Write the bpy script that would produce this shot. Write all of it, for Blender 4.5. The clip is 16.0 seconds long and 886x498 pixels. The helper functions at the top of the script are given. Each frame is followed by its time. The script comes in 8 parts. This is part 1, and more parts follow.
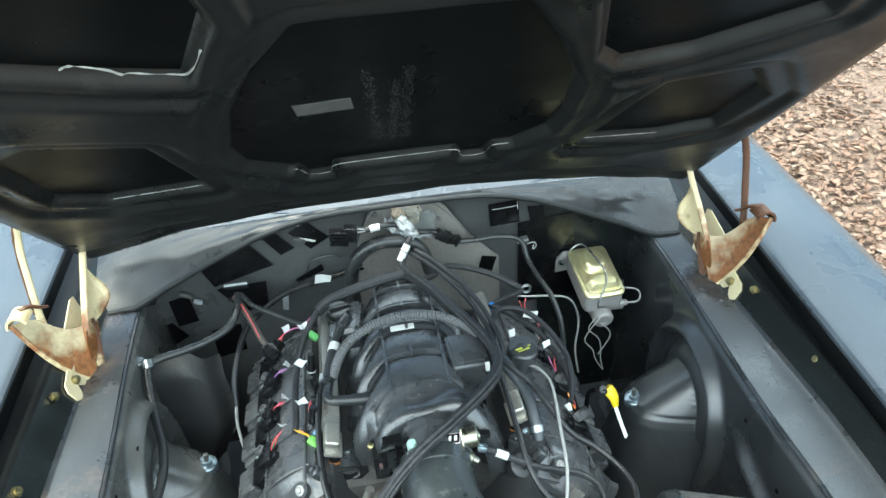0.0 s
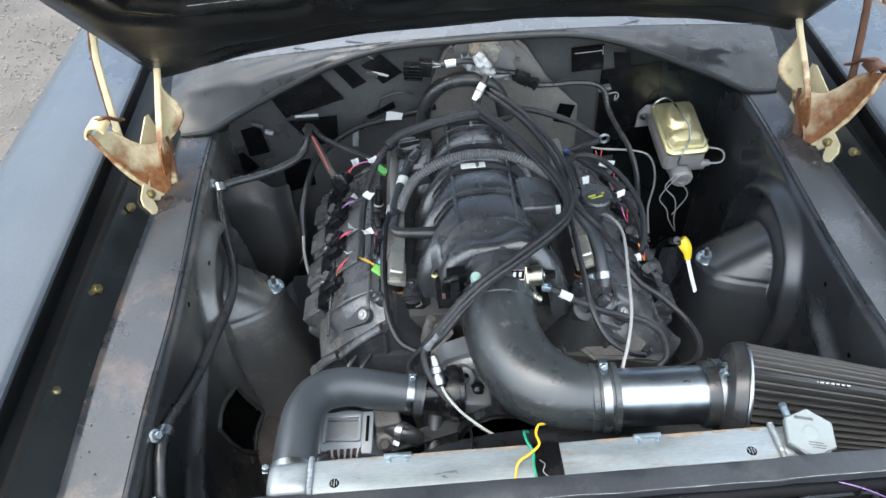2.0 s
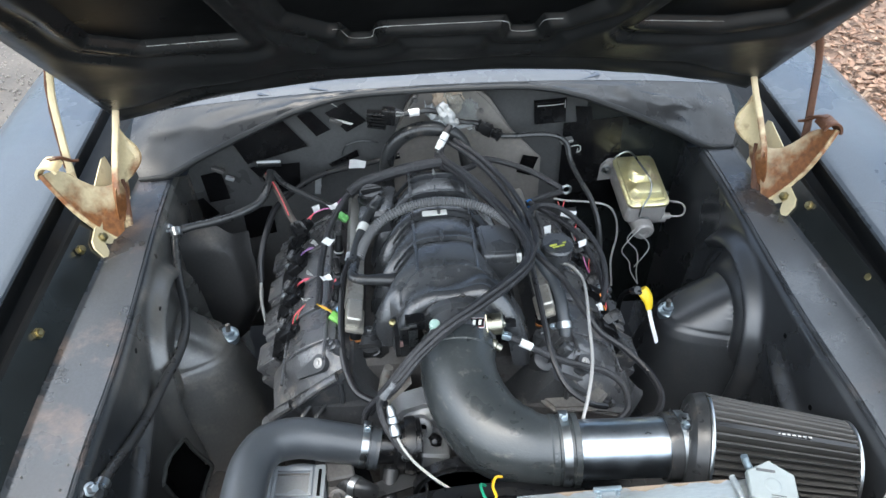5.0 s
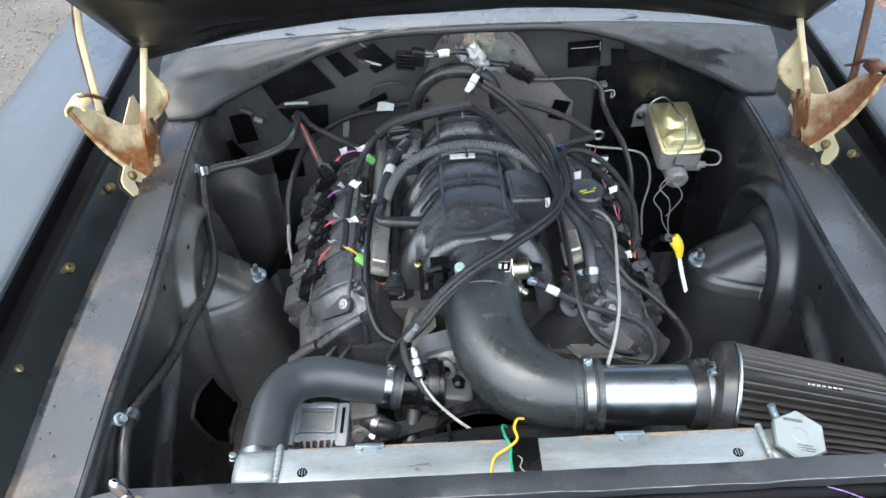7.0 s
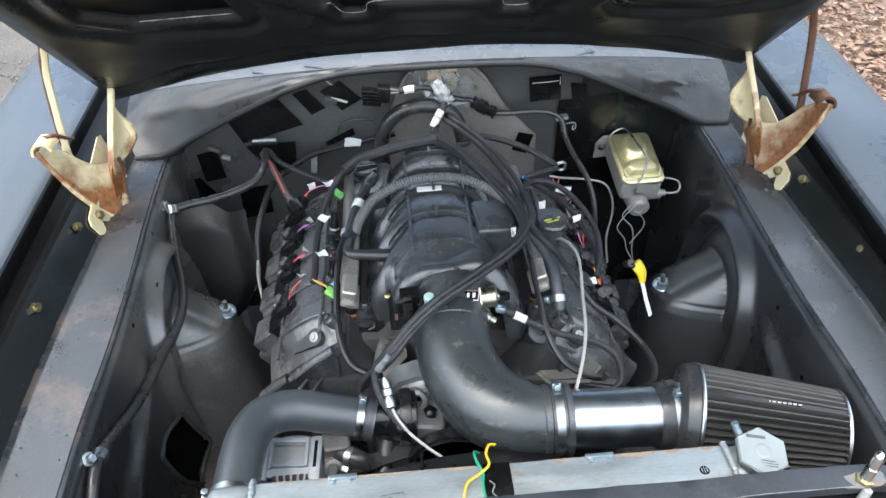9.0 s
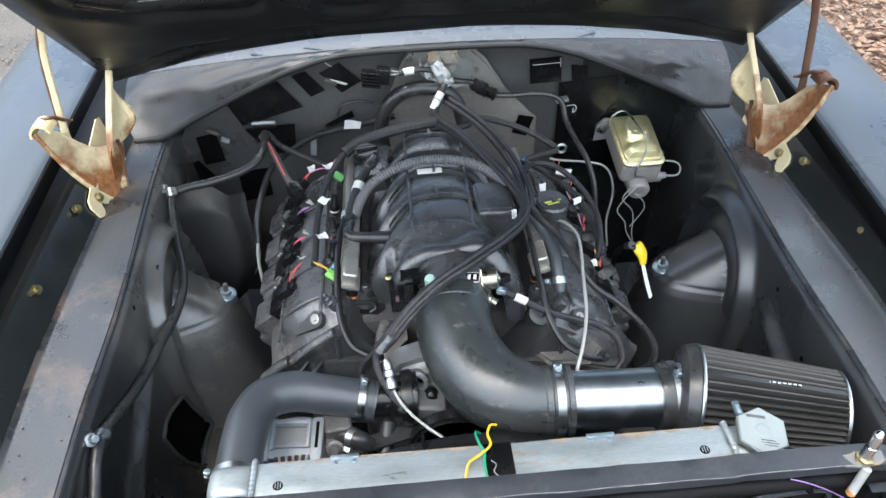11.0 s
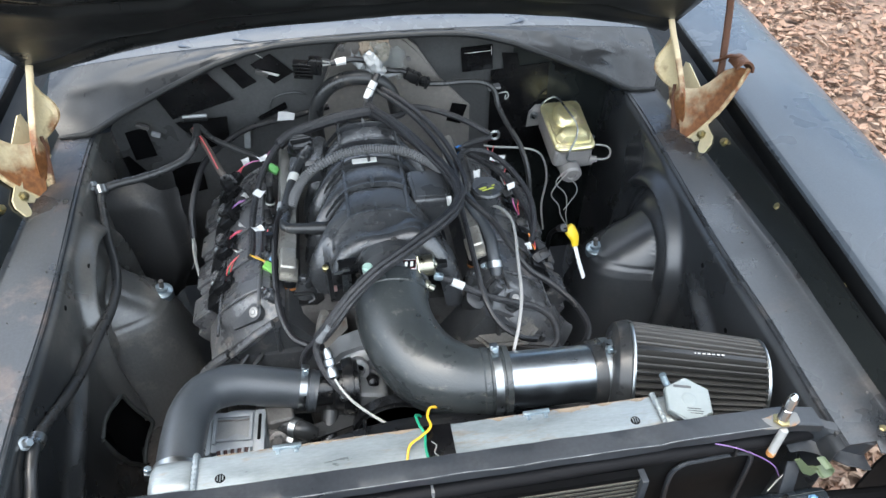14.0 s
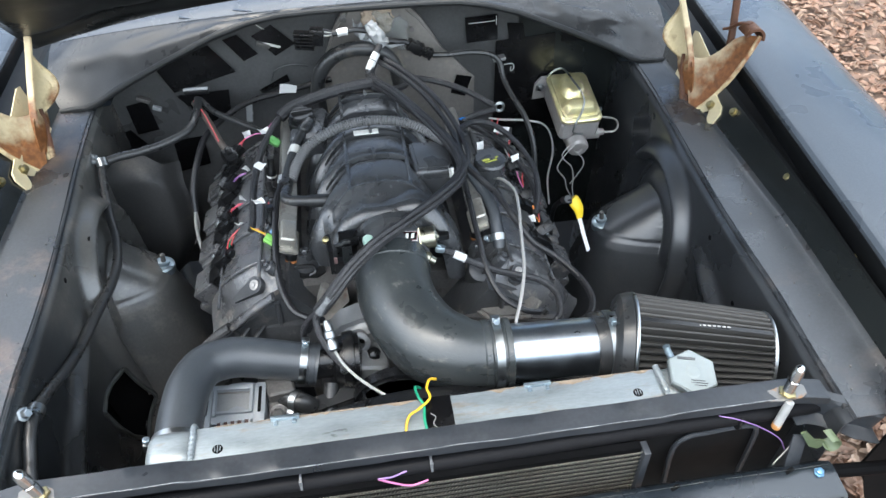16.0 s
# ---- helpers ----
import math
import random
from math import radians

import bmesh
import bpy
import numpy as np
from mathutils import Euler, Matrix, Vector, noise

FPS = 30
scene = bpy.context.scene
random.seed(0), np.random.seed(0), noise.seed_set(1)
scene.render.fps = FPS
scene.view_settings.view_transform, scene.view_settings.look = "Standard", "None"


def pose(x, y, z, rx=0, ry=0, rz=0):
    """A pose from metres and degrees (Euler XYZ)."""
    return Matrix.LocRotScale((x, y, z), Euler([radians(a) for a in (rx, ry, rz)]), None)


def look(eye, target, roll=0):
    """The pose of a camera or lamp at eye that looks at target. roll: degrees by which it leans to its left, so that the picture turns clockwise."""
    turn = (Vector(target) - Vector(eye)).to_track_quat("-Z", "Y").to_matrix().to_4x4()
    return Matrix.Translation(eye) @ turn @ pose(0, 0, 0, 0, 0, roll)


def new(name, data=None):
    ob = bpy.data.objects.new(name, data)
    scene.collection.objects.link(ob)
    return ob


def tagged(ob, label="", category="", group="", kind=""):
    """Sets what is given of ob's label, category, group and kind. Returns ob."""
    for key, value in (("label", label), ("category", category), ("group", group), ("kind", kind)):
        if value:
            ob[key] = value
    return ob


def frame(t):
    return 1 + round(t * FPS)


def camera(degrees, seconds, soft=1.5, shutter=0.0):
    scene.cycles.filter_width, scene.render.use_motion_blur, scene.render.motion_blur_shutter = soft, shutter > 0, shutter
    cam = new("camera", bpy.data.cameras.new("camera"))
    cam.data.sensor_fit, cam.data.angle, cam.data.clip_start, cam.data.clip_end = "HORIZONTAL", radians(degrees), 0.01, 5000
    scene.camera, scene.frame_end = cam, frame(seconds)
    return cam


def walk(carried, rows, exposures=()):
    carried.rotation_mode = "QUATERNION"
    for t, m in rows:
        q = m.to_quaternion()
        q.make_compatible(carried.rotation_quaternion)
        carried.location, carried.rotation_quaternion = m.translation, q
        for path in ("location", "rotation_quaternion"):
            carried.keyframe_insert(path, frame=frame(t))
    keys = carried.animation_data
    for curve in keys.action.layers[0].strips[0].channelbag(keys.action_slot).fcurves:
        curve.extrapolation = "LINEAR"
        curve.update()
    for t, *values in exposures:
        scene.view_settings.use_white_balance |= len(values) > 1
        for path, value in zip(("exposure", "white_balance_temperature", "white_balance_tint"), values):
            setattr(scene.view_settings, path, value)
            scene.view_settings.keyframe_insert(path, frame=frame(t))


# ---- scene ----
cam = camera(62.5, 16.0)
PATH = [
    (0, (-0.093, -0.443, 1.925), (0.121, 1.216, 0.828), -3.9),
    (0.5, (-0.133, -0.466, 1.922), (-0.052, 1.148, 0.743), -4.0),
    (1, (-0.128, -0.487, 1.899), (-0.096, 1.023, 0.587), -3.9),
    (1.5, (-0.104, -0.457, 1.855), (-0.096, 1.025, 0.512), -4.4),
    (2, (-0.113, -0.459, 1.839), (-0.109, 1.016, 0.488), -4.3),
    (2.5, (-0.112, -0.453, 1.835), (-0.066, 1.051, 0.517), -3.1),
    (3, (-0.109, -0.451, 1.842), (-0.01, 1.118, 0.606), -2.3),
    (3.2, (-0.109, -0.45, 1.847), (0.005, 1.143, 0.643), -2.2),
    (5.3, (-0.088, -0.46, 1.804), (0.003, 1.098, 0.553), -1.1),
    (5.5, (-0.082, -0.463, 1.802), (-0.007, 1.08, 0.532), -1.3),
    (6, (-0.081, -0.461, 1.791), (-0.039, 1.053, 0.485), -1.7),
    (6.5, (-0.083, -0.457, 1.788), (-0.067, 1.04, 0.462), -2.2),
    (7, (-0.089, -0.457, 1.785), (-0.081, 1.037, 0.455), -2.4),
    (7.5, (-0.086, -0.465, 1.79), (-0.073, 1.041, 0.474), -2.7),
    (8, (-0.082, -0.468, 1.792), (-0.037, 1.062, 0.505), -2.6),
    (8.2, (-0.083, -0.471, 1.793), (-0.004, 1.082, 0.536), -2.3),
    (10.5, (-0.088, -0.482, 1.793), (0.009, 1.052, 0.513), -1.5),
    (11, (-0.091, -0.482, 1.787), (0.005, 1.044, 0.498), -1.7),
    (11.5, (-0.096, -0.49, 1.787), (0.012, 1.045, 0.509), -2.0),
    (12, (-0.121, -0.551, 1.859), (0.001, 1.051, 0.668), -2.1),
    (12.5, (-0.131, -0.549, 1.853), (-0.017, 1.049, 0.656), -1.1),
    (13, (-0.129, -0.553, 1.853), (-0.002, 1.018, 0.621), -0.8),
    (13.5, (-0.104, -0.512, 1.805), (0.093, 1.005, 0.517), -0.6),
    (14, (-0.077, -0.5, 1.796), (0.165, 0.989, 0.483), 0.0),
    (14.5, (-0.069, -0.505, 1.775), (0.176, 0.97, 0.448), 0.2),
    (15, (-0.061, -0.499, 1.774), (0.169, 0.967, 0.434), -0.2),
    (15.5, (-0.058, -0.5, 1.773), (0.157, 0.96, 0.424), -0.8),
    (16, (-0.059, -0.5, 1.771), (0.146, 0.96, 0.42), -0.9),
]
walk(cam, [(t, look(eye, target, roll)) for t, eye, target, roll in PATH], [(0.0, 1.90, 5850, -10), (0.6, 1.82, 5980, 2), (1.2, 1.6, 6000, 3), (16.0, 1.6, 6000, 3)])

# ---- light ----
world = bpy.data.worlds.new("sky")
scene.world = world
world.use_nodes = True
wn = world.node_tree.nodes
sky = wn.new("ShaderNodeTexSky")
sky.sky_type, sky.sun_disc = "NISHITA", False
sky.sun_elevation, sky.sun_rotation = radians(72), radians(256)
sky.air_density, sky.dust_density, sky.ozone_density = 1.0, 6.0, 1.0
wn["Background"].inputs["Strength"].default_value = 0.15
world.node_tree.links.new(sky.outputs["Color"], wn["Background"].inputs["Color"])
sun = new("sun", bpy.data.lights.new("sun", "SUN"))
sun.data.energy, sun.data.angle, sun.data.color = 2.25, radians(140), (1.0, 0.97, 0.93)
sun.matrix_world = look((0.3, -1.6, 4.8), (0, 0, 0))


# ---- materials ----
def material(name, base, rough=0.5, metal=0.0, vary=0.25, grain=60.0, stain=5.0, bump=0.15, spots=None, spot_amount=0.5, spot_scale=9.0, coat=0.0, rough_vary=0.15, stretch=(1, 1, 1), spec=0.5, soft=0.08):
    """A surface with fine grain and broad stains; spots: a second colour that breaks through in patches."""
    m = bpy.data.materials.new(name)
    m.use_nodes = True
    n, link = m.node_tree.nodes, m.node_tree.links.new
    b = n["Principled BSDF"]
    co = n.new("ShaderNodeTexCoord")
    mp = n.new("ShaderNodeMapping")
    mp.inputs["Scale"].default_value = stretch
    link(co.outputs["Object"], mp.inputs["Vector"])

    def tex(scale, detail, rough_):
        t = n.new("ShaderNodeTexNoise")
        t.inputs["Scale"].default_value, t.inputs["Detail"].default_value, t.inputs["Roughness"].default_value = scale, detail, rough_
        link(mp.outputs["Vector"], t.inputs["Vector"])
        return t.outputs["Fac"]

    def math_(op, a, c, clamp=False):
        t = n.new("ShaderNodeMath")
        t.operation, t.use_clamp = op, clamp
        for i, v in enumerate((a, c)):
            if isinstance(v, (int, float)):
                t.inputs[i].default_value = v
            else:
                link(v, t.inputs[i])
        return t.outputs[0]

    fine, broad = tex(grain, 5, 0.6), tex(stain, 4, 0.65)
    mix = math_("ADD", math_("MULTIPLY", fine, 0.4), math_("MULTIPLY", broad, 0.6))
    amount = math_("ADD", math_("MULTIPLY", math_("SUBTRACT", mix, 0.5), vary * 4), 1.0)
    scale_ = n.new("ShaderNodeVectorMath")
    scale_.operation = "SCALE"
    scale_.inputs[0].default_value = base[:3]
    link(amount, scale_.inputs["Scale"])
    colour = scale_.outputs[0]
    if spots:
        patch = tex(spot_scale, 7, 0.7)
        ramp = n.new("ShaderNodeValToRGB")
        ramp.color_ramp.elements[0].position = 0.72 - 0.4 * spot_amount
        ramp.color_ramp.elements[1].position = 0.72 + soft - 0.4 * spot_amount
        link(patch, ramp.inputs["Fac"])
        mx = n.new("ShaderNodeMix")
        mx.data_type = "RGBA"
        link(ramp.outputs["Color"], mx.inputs["Factor"])
        link(colour, mx.inputs["A"])
        tone = n.new("ShaderNodeVectorMath")
        tone.operation = "SCALE"
        tone.inputs[0].default_value = spots
        link(math_("ADD", math_("MULTIPLY", math_("ADD", fine, broad), 1.3), -0.3), tone.inputs["Scale"])
        link(tone.outputs[0], mx.inputs["B"])
        colour = mx.outputs["Result"]
    link(colour, b.inputs["Base Color"])
    b.inputs["Metallic"].default_value = metal
    b.inputs["Specular IOR Level"].default_value = spec
    b.inputs["Coat Weight"].default_value = coat
    b.inputs["Coat Roughness"].default_value = 0.1
    link(math_("ADD", math_("MULTIPLY", math_("SUBTRACT", broad, 0.5), rough_vary * 4), rough, True), b.inputs["Roughness"])
    if bump:
        bp = n.new("ShaderNodeBump")
        bp.inputs["Strength"].default_value, bp.inputs["Distance"].default_value = bump, 0.002
        link(fine, bp.inputs["Height"])
        link(bp.outputs["Normal"], b.inputs["Normal"])
    return m


def rusted(name, paint, rust, axis, clean, eaten, ragged=0.5, rough=0.45):
    """Cream paint that rust eats from one edge; axis runs in (|x|, y, z) from the clean to the eaten side."""
    m = material(name, paint, rough, vary=0.18, bump=0.25, grain=150, stain=16)
    n, link = m.node_tree.nodes, m.node_tree.links.new
    b = n["Principled BSDF"]
    co = n["Texture Coordinate"].outputs["Object"]
    absv = n.new("ShaderNodeVectorMath")
    absv.operation = "ABSOLUTE"
    link(co, absv.inputs[0])
    dot = n.new("ShaderNodeVectorMath")
    dot.operation = "DOT_PRODUCT"
    dot.inputs[1].default_value = axis
    link(absv.outputs[0], dot.inputs[0])
    rng_ = n.new("ShaderNodeMapRange")
    rng_.clamp = False
    rng_.inputs["From Min"].default_value, rng_.inputs["From Max"].default_value = clean, eaten
    link(dot.outputs["Value"], rng_.inputs["Value"])
    tx = n.new("ShaderNodeTexNoise")
    tx.inputs["Scale"].default_value, tx.inputs["Detail"].default_value, tx.inputs["Roughness"].default_value = 26, 6, 0.55
    link(co, tx.inputs["Vector"])
    mr = n.new("ShaderNodeMapRange")
    mr.inputs["From Min"].default_value, mr.inputs["From Max"].default_value = 0.3, 0.7
    mr.inputs["To Min"].default_value, mr.inputs["To Max"].default_value = -ragged, ragged
    link(tx.outputs["Fac"], mr.inputs["Value"])
    add = n.new("ShaderNodeMath")
    link(rng_.outputs["Result"], add.inputs[0])
    link(mr.outputs["Result"], add.inputs[1])
    ramp = n.new("ShaderNodeValToRGB")
    e = ramp.color_ramp.elements
    e[0].position, e[1].position = 0.20, 1.0
    e[0].color, e[1].color = (0, 0, 0, 1), (1, 1, 1, 1)
    link(add.outputs[0], ramp.inputs["Fac"])
    tone = n.new("ShaderNodeValToRGB")
    tone.color_ramp.elements[0].position, tone.color_ramp.elements[1].position = 0.35, 0.65
    tone.color_ramp.elements[0].color = (*[c * 0.70 for c in rust], 1)
    tone.color_ramp.elements[1].color = (*[c * 1.25 for c in rust], 1)
    t2 = n.new("ShaderNodeTexNoise")
    t2.inputs["Scale"].default_value, t2.inputs["Detail"].default_value = 90, 6
    link(co, t2.inputs["Vector"])
    link(t2.outputs["Fac"], tone.inputs["Fac"])
    mx = n.new("ShaderNodeMix")
    mx.data_type = "RGBA"
    link(ramp.outputs["Color"], mx.inputs["Factor"])
    link(b.inputs["Base Color"].links[0].from_socket, mx.inputs["A"])
    link(tone.outputs["Color"], mx.inputs["B"])
    link(mx.outputs["Result"], b.inputs["Base Color"])
    return m


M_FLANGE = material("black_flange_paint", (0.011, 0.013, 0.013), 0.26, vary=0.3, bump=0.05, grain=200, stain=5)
M_GUTTER = material("gutter_black", (0.006, 0.0065, 0.007), 0.45, vary=0.3, bump=0.05, spec=0.18)
M_RAIL = material("dusty_stamped_rail", (0.42, 0.40, 0.355), 0.38, 0.7, vary=0.3, bump=0.15, grain=200, stain=18, spots=(0.20, 0.17, 0.13), spot_amount=0.3, spot_scale=14)
M_RAILBODY = material("dull_rail", (0.20, 0.195, 0.18), 0.42, 0.35, vary=0.35, bump=0.15, grain=200, stain=18, spots=(0.10, 0.09, 0.078), spot_amount=0.4, spot_scale=14)
M_PIPE = material("bright_pipe", (0.46, 0.455, 0.44), 0.35, 0.1, vary=0.2, bump=0.03)
M_RUB = material("rubbed_paint", (0.055, 0.058, 0.056), 0.5, vary=0.4, bump=0.1)
M_STREAK = material("pale_hood_streak", (0.045, 0.048, 0.047), 0.5, vary=0.4, bump=0.1)
M_SPECK = material("pale_dirt", (0.11, 0.105, 0.098), 0.8, vary=0.4, bump=0.2)
M_COWLFACE = material("cowl_face_paint", (0.021, 0.022, 0.0235), 0.32, vary=0.5, bump=0.05, grain=160, stain=9, rough_vary=0.3, spec=0.40)
M_RIDGE = material("ridge_paint", (0.018, 0.019, 0.020), 0.5, vary=0.4, bump=0.1, grain=120, stain=8, spec=0.3)
M_TAPED = material("taped_loom", (0.007, 0.007, 0.008), 0.62, vary=0.3, bump=0.3, grain=60, stain=20, spec=0.12)
M_SLEEVE = material("brown_grey_sleeve", (0.075, 0.064, 0.055), 0.5, vary=0.3, bump=0.1, grain=200, stain=20)
M_CHIP = material("chipped_edge", (0.42, 0.42, 0.40), 0.5, vary=0.6, bump=0.2, grain=90, stain=50)
DUST = (0.16, 0.145, 0.125)
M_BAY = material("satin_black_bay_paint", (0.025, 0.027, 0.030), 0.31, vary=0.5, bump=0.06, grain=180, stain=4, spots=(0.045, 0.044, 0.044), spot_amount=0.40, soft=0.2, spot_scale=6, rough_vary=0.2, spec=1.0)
# dusty paint of the left wall, lightened for the light on its tower
M_BAYDUSTLIT = material("dusty_lit_bay_paint", (0.072, 0.072, 0.069), 0.31, vary=0.5, bump=0.08, grain=180, stain=4, spots=(0.19, 0.172, 0.150), spot_amount=0.46, soft=0.2, spot_scale=6, rough_vary=0.2, spec=1.0)
M_SPLASH = material("dusty_splash_paint", (0.026, 0.026, 0.026), 0.5, vary=0.5, bump=0.08, grain=180, stain=4, spots=(0.075, 0.066, 0.056), spot_amount=0.42, soft=0.22, spot_scale=7, spec=0.4)
M_SHELF = material("dusty_black_paint", (0.030, 0.033, 0.037), 0.36, vary=0.8, bump=0.12, grain=220, stain=5, spots=(0.090, 0.072, 0.060), spot_amount=0.46, soft=0.28, spot_scale=4.2, rough_vary=0.35, spec=0.62)
M_SHELFRUST = material("rust_dusted_black_paint", (0.026, 0.029, 0.033), 0.36, vary=0.8, bump=0.12, grain=220, stain=5, spots=(0.130, 0.094, 0.074), spot_amount=0.56, soft=0.24, spot_scale=7, rough_vary=0.35, spec=0.62)
M_FENDER = material("black_fender_primer", (0.052, 0.062, 0.075), 0.33, vary=0.5, bump=0.03, grain=300, stain=2.6, rough_vary=0.30)
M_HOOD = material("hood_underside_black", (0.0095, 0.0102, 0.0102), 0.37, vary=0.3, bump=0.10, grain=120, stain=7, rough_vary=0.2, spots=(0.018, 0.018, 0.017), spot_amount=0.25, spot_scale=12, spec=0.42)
M_HOODSKIN = material("hood_skin_shaded_black", (0.0022, 0.0026, 0.0028), 0.34, vary=0.4, bump=0.05, grain=90, stain=5, rough_vary=0.15, spec=0.16)
M_COWL = material("cowl_strip_paint", (0.058, 0.064, 0.073), 0.28, vary=0.25, bump=0.04, grain=200, stain=8)
M_FIREWALL = material("firewall_paint", (0.064, 0.0645, 0.065), 0.36, vary=0.45, bump=0.08, grain=150, stain=4, spots=(0.06, 0.056, 0.052), spot_amount=0.22, spot_scale=5)
M_DUSTY = material("dusty_grey_panel", (0.175, 0.162, 0.148), 0.5, vary=0.35, bump=0.12, grain=120, stain=6, spots=(0.20, 0.18, 0.15), spot_amount=0.3)
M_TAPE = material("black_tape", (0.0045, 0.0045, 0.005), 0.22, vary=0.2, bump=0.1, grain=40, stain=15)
M_PLASTIC = material("black_glass_filled_plastic", (0.044, 0.046, 0.049), 0.27, vary=0.7, bump=0.3, grain=300, stain=9, spots=(0.078, 0.078, 0.077), spot_amount=0.32, spot_scale=26, rough_vary=0.22, spec=0.9)
M_PLASTIC2 = material("matt_black_plastic", (0.006, 0.0062, 0.0068), 0.30, vary=0.3, bump=0.15, grain=300, stain=12, spots=(0.03, 0.028, 0.026), spot_amount=0.30, spot_scale=30)
M_COVER = material("dusty_cover_plastic", (0.070, 0.071, 0.074), 0.30, vary=0.8, bump=0.35, grain=260, stain=12, spots=(0.15, 0.138, 0.125), spot_amount=0.40, spot_scale=28, rough_vary=0.22, spec=0.9)
M_RUBBER = material("black_rubber", (0.026, 0.027, 0.028), 0.32, vary=0.35, bump=0.12, grain=200, stain=12, spots=(0.06, 0.055, 0.05), spot_amount=0.33, spot_scale=22)
M_HOSE = material("silicone_hose", (0.040, 0.045, 0.051), 0.38, vary=0.35, bump=0.12, grain=400, stain=10, spec=0.7, spots=(0.09, 0.09, 0.09), spot_amount=0.16, spot_scale=30)
M_ELBOW = material("rubber_elbow", (0.030, 0.034, 0.035), 0.30, vary=0.5, bump=0.16, grain=150, stain=7, spots=(0.125, 0.12, 0.108), spot_amount=0.35, soft=0.14, spot_scale=30, stretch=(1, 1, 2.5), rough_vary=0.22, spec=0.8)
M_CHROME = material("polished_aluminium", (0.50, 0.55, 0.60), 0.32, 1.0, vary=0.16, bump=0.05, grain=120, stain=16, rough_vary=0.08)
M_STEEL = material("bright_steel", (0.38, 0.40, 0.41), 0.36, 1.0, vary=0.15, bump=0.05, grain=200, stain=30)
M_ZINC = material("zinc_plated_steel", (0.36, 0.43, 0.48), 0.38, 0.9, vary=0.2, bump=0.05, grain=200, stain=40)
M_ALU = material("cast_aluminium", (0.42, 0.42, 0.42), 0.42, 0.75, vary=0.3, bump=0.3, grain=260, stain=18, spots=(0.10, 0.085, 0.07), spot_amount=0.25, spot_scale=16)
M_DARKALU = material("grimy_cast_aluminium", (0.13, 0.125, 0.12), 0.42, 0.5, vary=0.5, bump=0.3, grain=200, stain=14, spots=(0.075, 0.066, 0.058), spot_amount=0.42, spot_scale=14)
M_RADIATOR = material("brushed_radiator_tank", (0.25, 0.28, 0.295), 0.40, 0.45, vary=0.3, bump=0.06, grain=90, stain=12, spots=(0.23, 0.165, 0.105), spot_amount=0.40, soft=0.2, spot_scale=9, stretch=(1, 4, 4))
M_CREAMCLEAN = material("cream_paint", (0.68, 0.58, 0.36), 0.42, vary=0.14, bump=0.15, grain=150, stain=20, spots=(0.22, 0.09, 0.035), spot_amount=0.36, soft=0.18, spot_scale=20)
M_RUST = material("brown_rust", (0.085, 0.034, 0.015), 0.65, vary=0.6, bump=0.5, grain=180, stain=22, spots=(0.55, 0.42, 0.24), spot_amount=0.30, soft=0.16, spot_scale=18)
M_GOLD = material("gold_zinc_lid", (0.80, 0.74, 0.43), 0.40, 0.85, vary=0.2, bump=0.04, grain=90, stain=25, spots=(0.66, 0.50, 0.44), spot_amount=0.42, soft=0.2, spot_scale=16)
M_BRASS = material("yellow_zinc_bolt", (0.44, 0.37, 0.19), 0.35, 1.0, vary=0.3, grain=200, stain=60)
M_CASTIRON = material("cast_grey_iron", (0.36, 0.345, 0.33), 0.45, 0.2, vary=0.25, bump=0.35, grain=300, stain=25)
M_WHITE = material("white_label", (0.66, 0.66, 0.645), 0.5, vary=0.05, bump=0.03)
M_LABEL = material("worn_label", (0.62, 0.62, 0.58), 0.5, vary=0.12, bump=0.05, stain=60)
M_YELLOW = material("yellow_plastic", (0.60, 0.42, 0.012), 0.4, vary=0.1, bump=0.05)
M_GREEN = material("green_plastic", (0.20, 0.47, 0.09), 0.45, vary=0.1, bump=0.05)
M_TEAL = material("pale_green_cap", (0.40, 0.56, 0.49), 0.4, vary=0.1, bump=0.05)
M_WIRE_RED = material("pink_red_wire", (0.62, 0.09, 0.10), 0.4, vary=0.1, bump=0)
M_WIRE_ORANGE = material("orange_wire", (0.75, 0.25, 0.04), 0.4, vary=0.1, bump=0)
M_SEAL = material("orange_brown_seal", (0.34, 0.14, 0.045), 0.5, vary=0.3, bump=0.1)
M_WIRE_GREEN = material("green_wire", (0.02, 0.25, 0.13), 0.4, vary=0.1, bump=0)
M_WIRE_YELLOW = material("yellow_wire", (0.62, 0.37, 0.015), 0.4, vary=0.1, bump=0)
M_WIRE_PURPLE = material("purple_wire", (0.22, 0.13, 0.32), 0.4, vary=0.1, bump=0)
M_WIRE_PINK = material("pink_wire", (0.50, 0.15, 0.32), 0.4, vary=0.1, bump=0)
M_WIRE_WHITE = material("white_wire", (0.38, 0.38, 0.36), 0.45, vary=0.12, bump=0.05)
M_BRAID = material("braided_loom", (0.019, 0.019, 0.021), 0.40, vary=0.8, bump=0.9, grain=420, stain=40, spots=(0.05, 0.05, 0.052), spot_amount=0.40, spot_scale=160)
M_BLACKWIRE = material("black_loom", (0.012, 0.012, 0.0135), 0.36, vary=0.3, bump=0.2, grain=300, stain=20)
M_SHIELD = material("clear_film", (0.28, 0.29, 0.295), 0.2, vary=0.2, bump=0.4, grain=90, stain=40)
M_GREYCABLE = material("grey_cable_sheath", (0.34, 0.33, 0.315), 0.4, vary=0.2, bump=0.05)
M_FOAM = material("tan_foam", (0.45, 0.36, 0.27), 0.85, vary=0.3, bump=0.6, grain=300, stain=25)
M_FILTER = material("pleated_filter_media", (0.040, 0.0385, 0.036), 0.6, vary=0.35, bump=0.4, grain=500, stain=15)
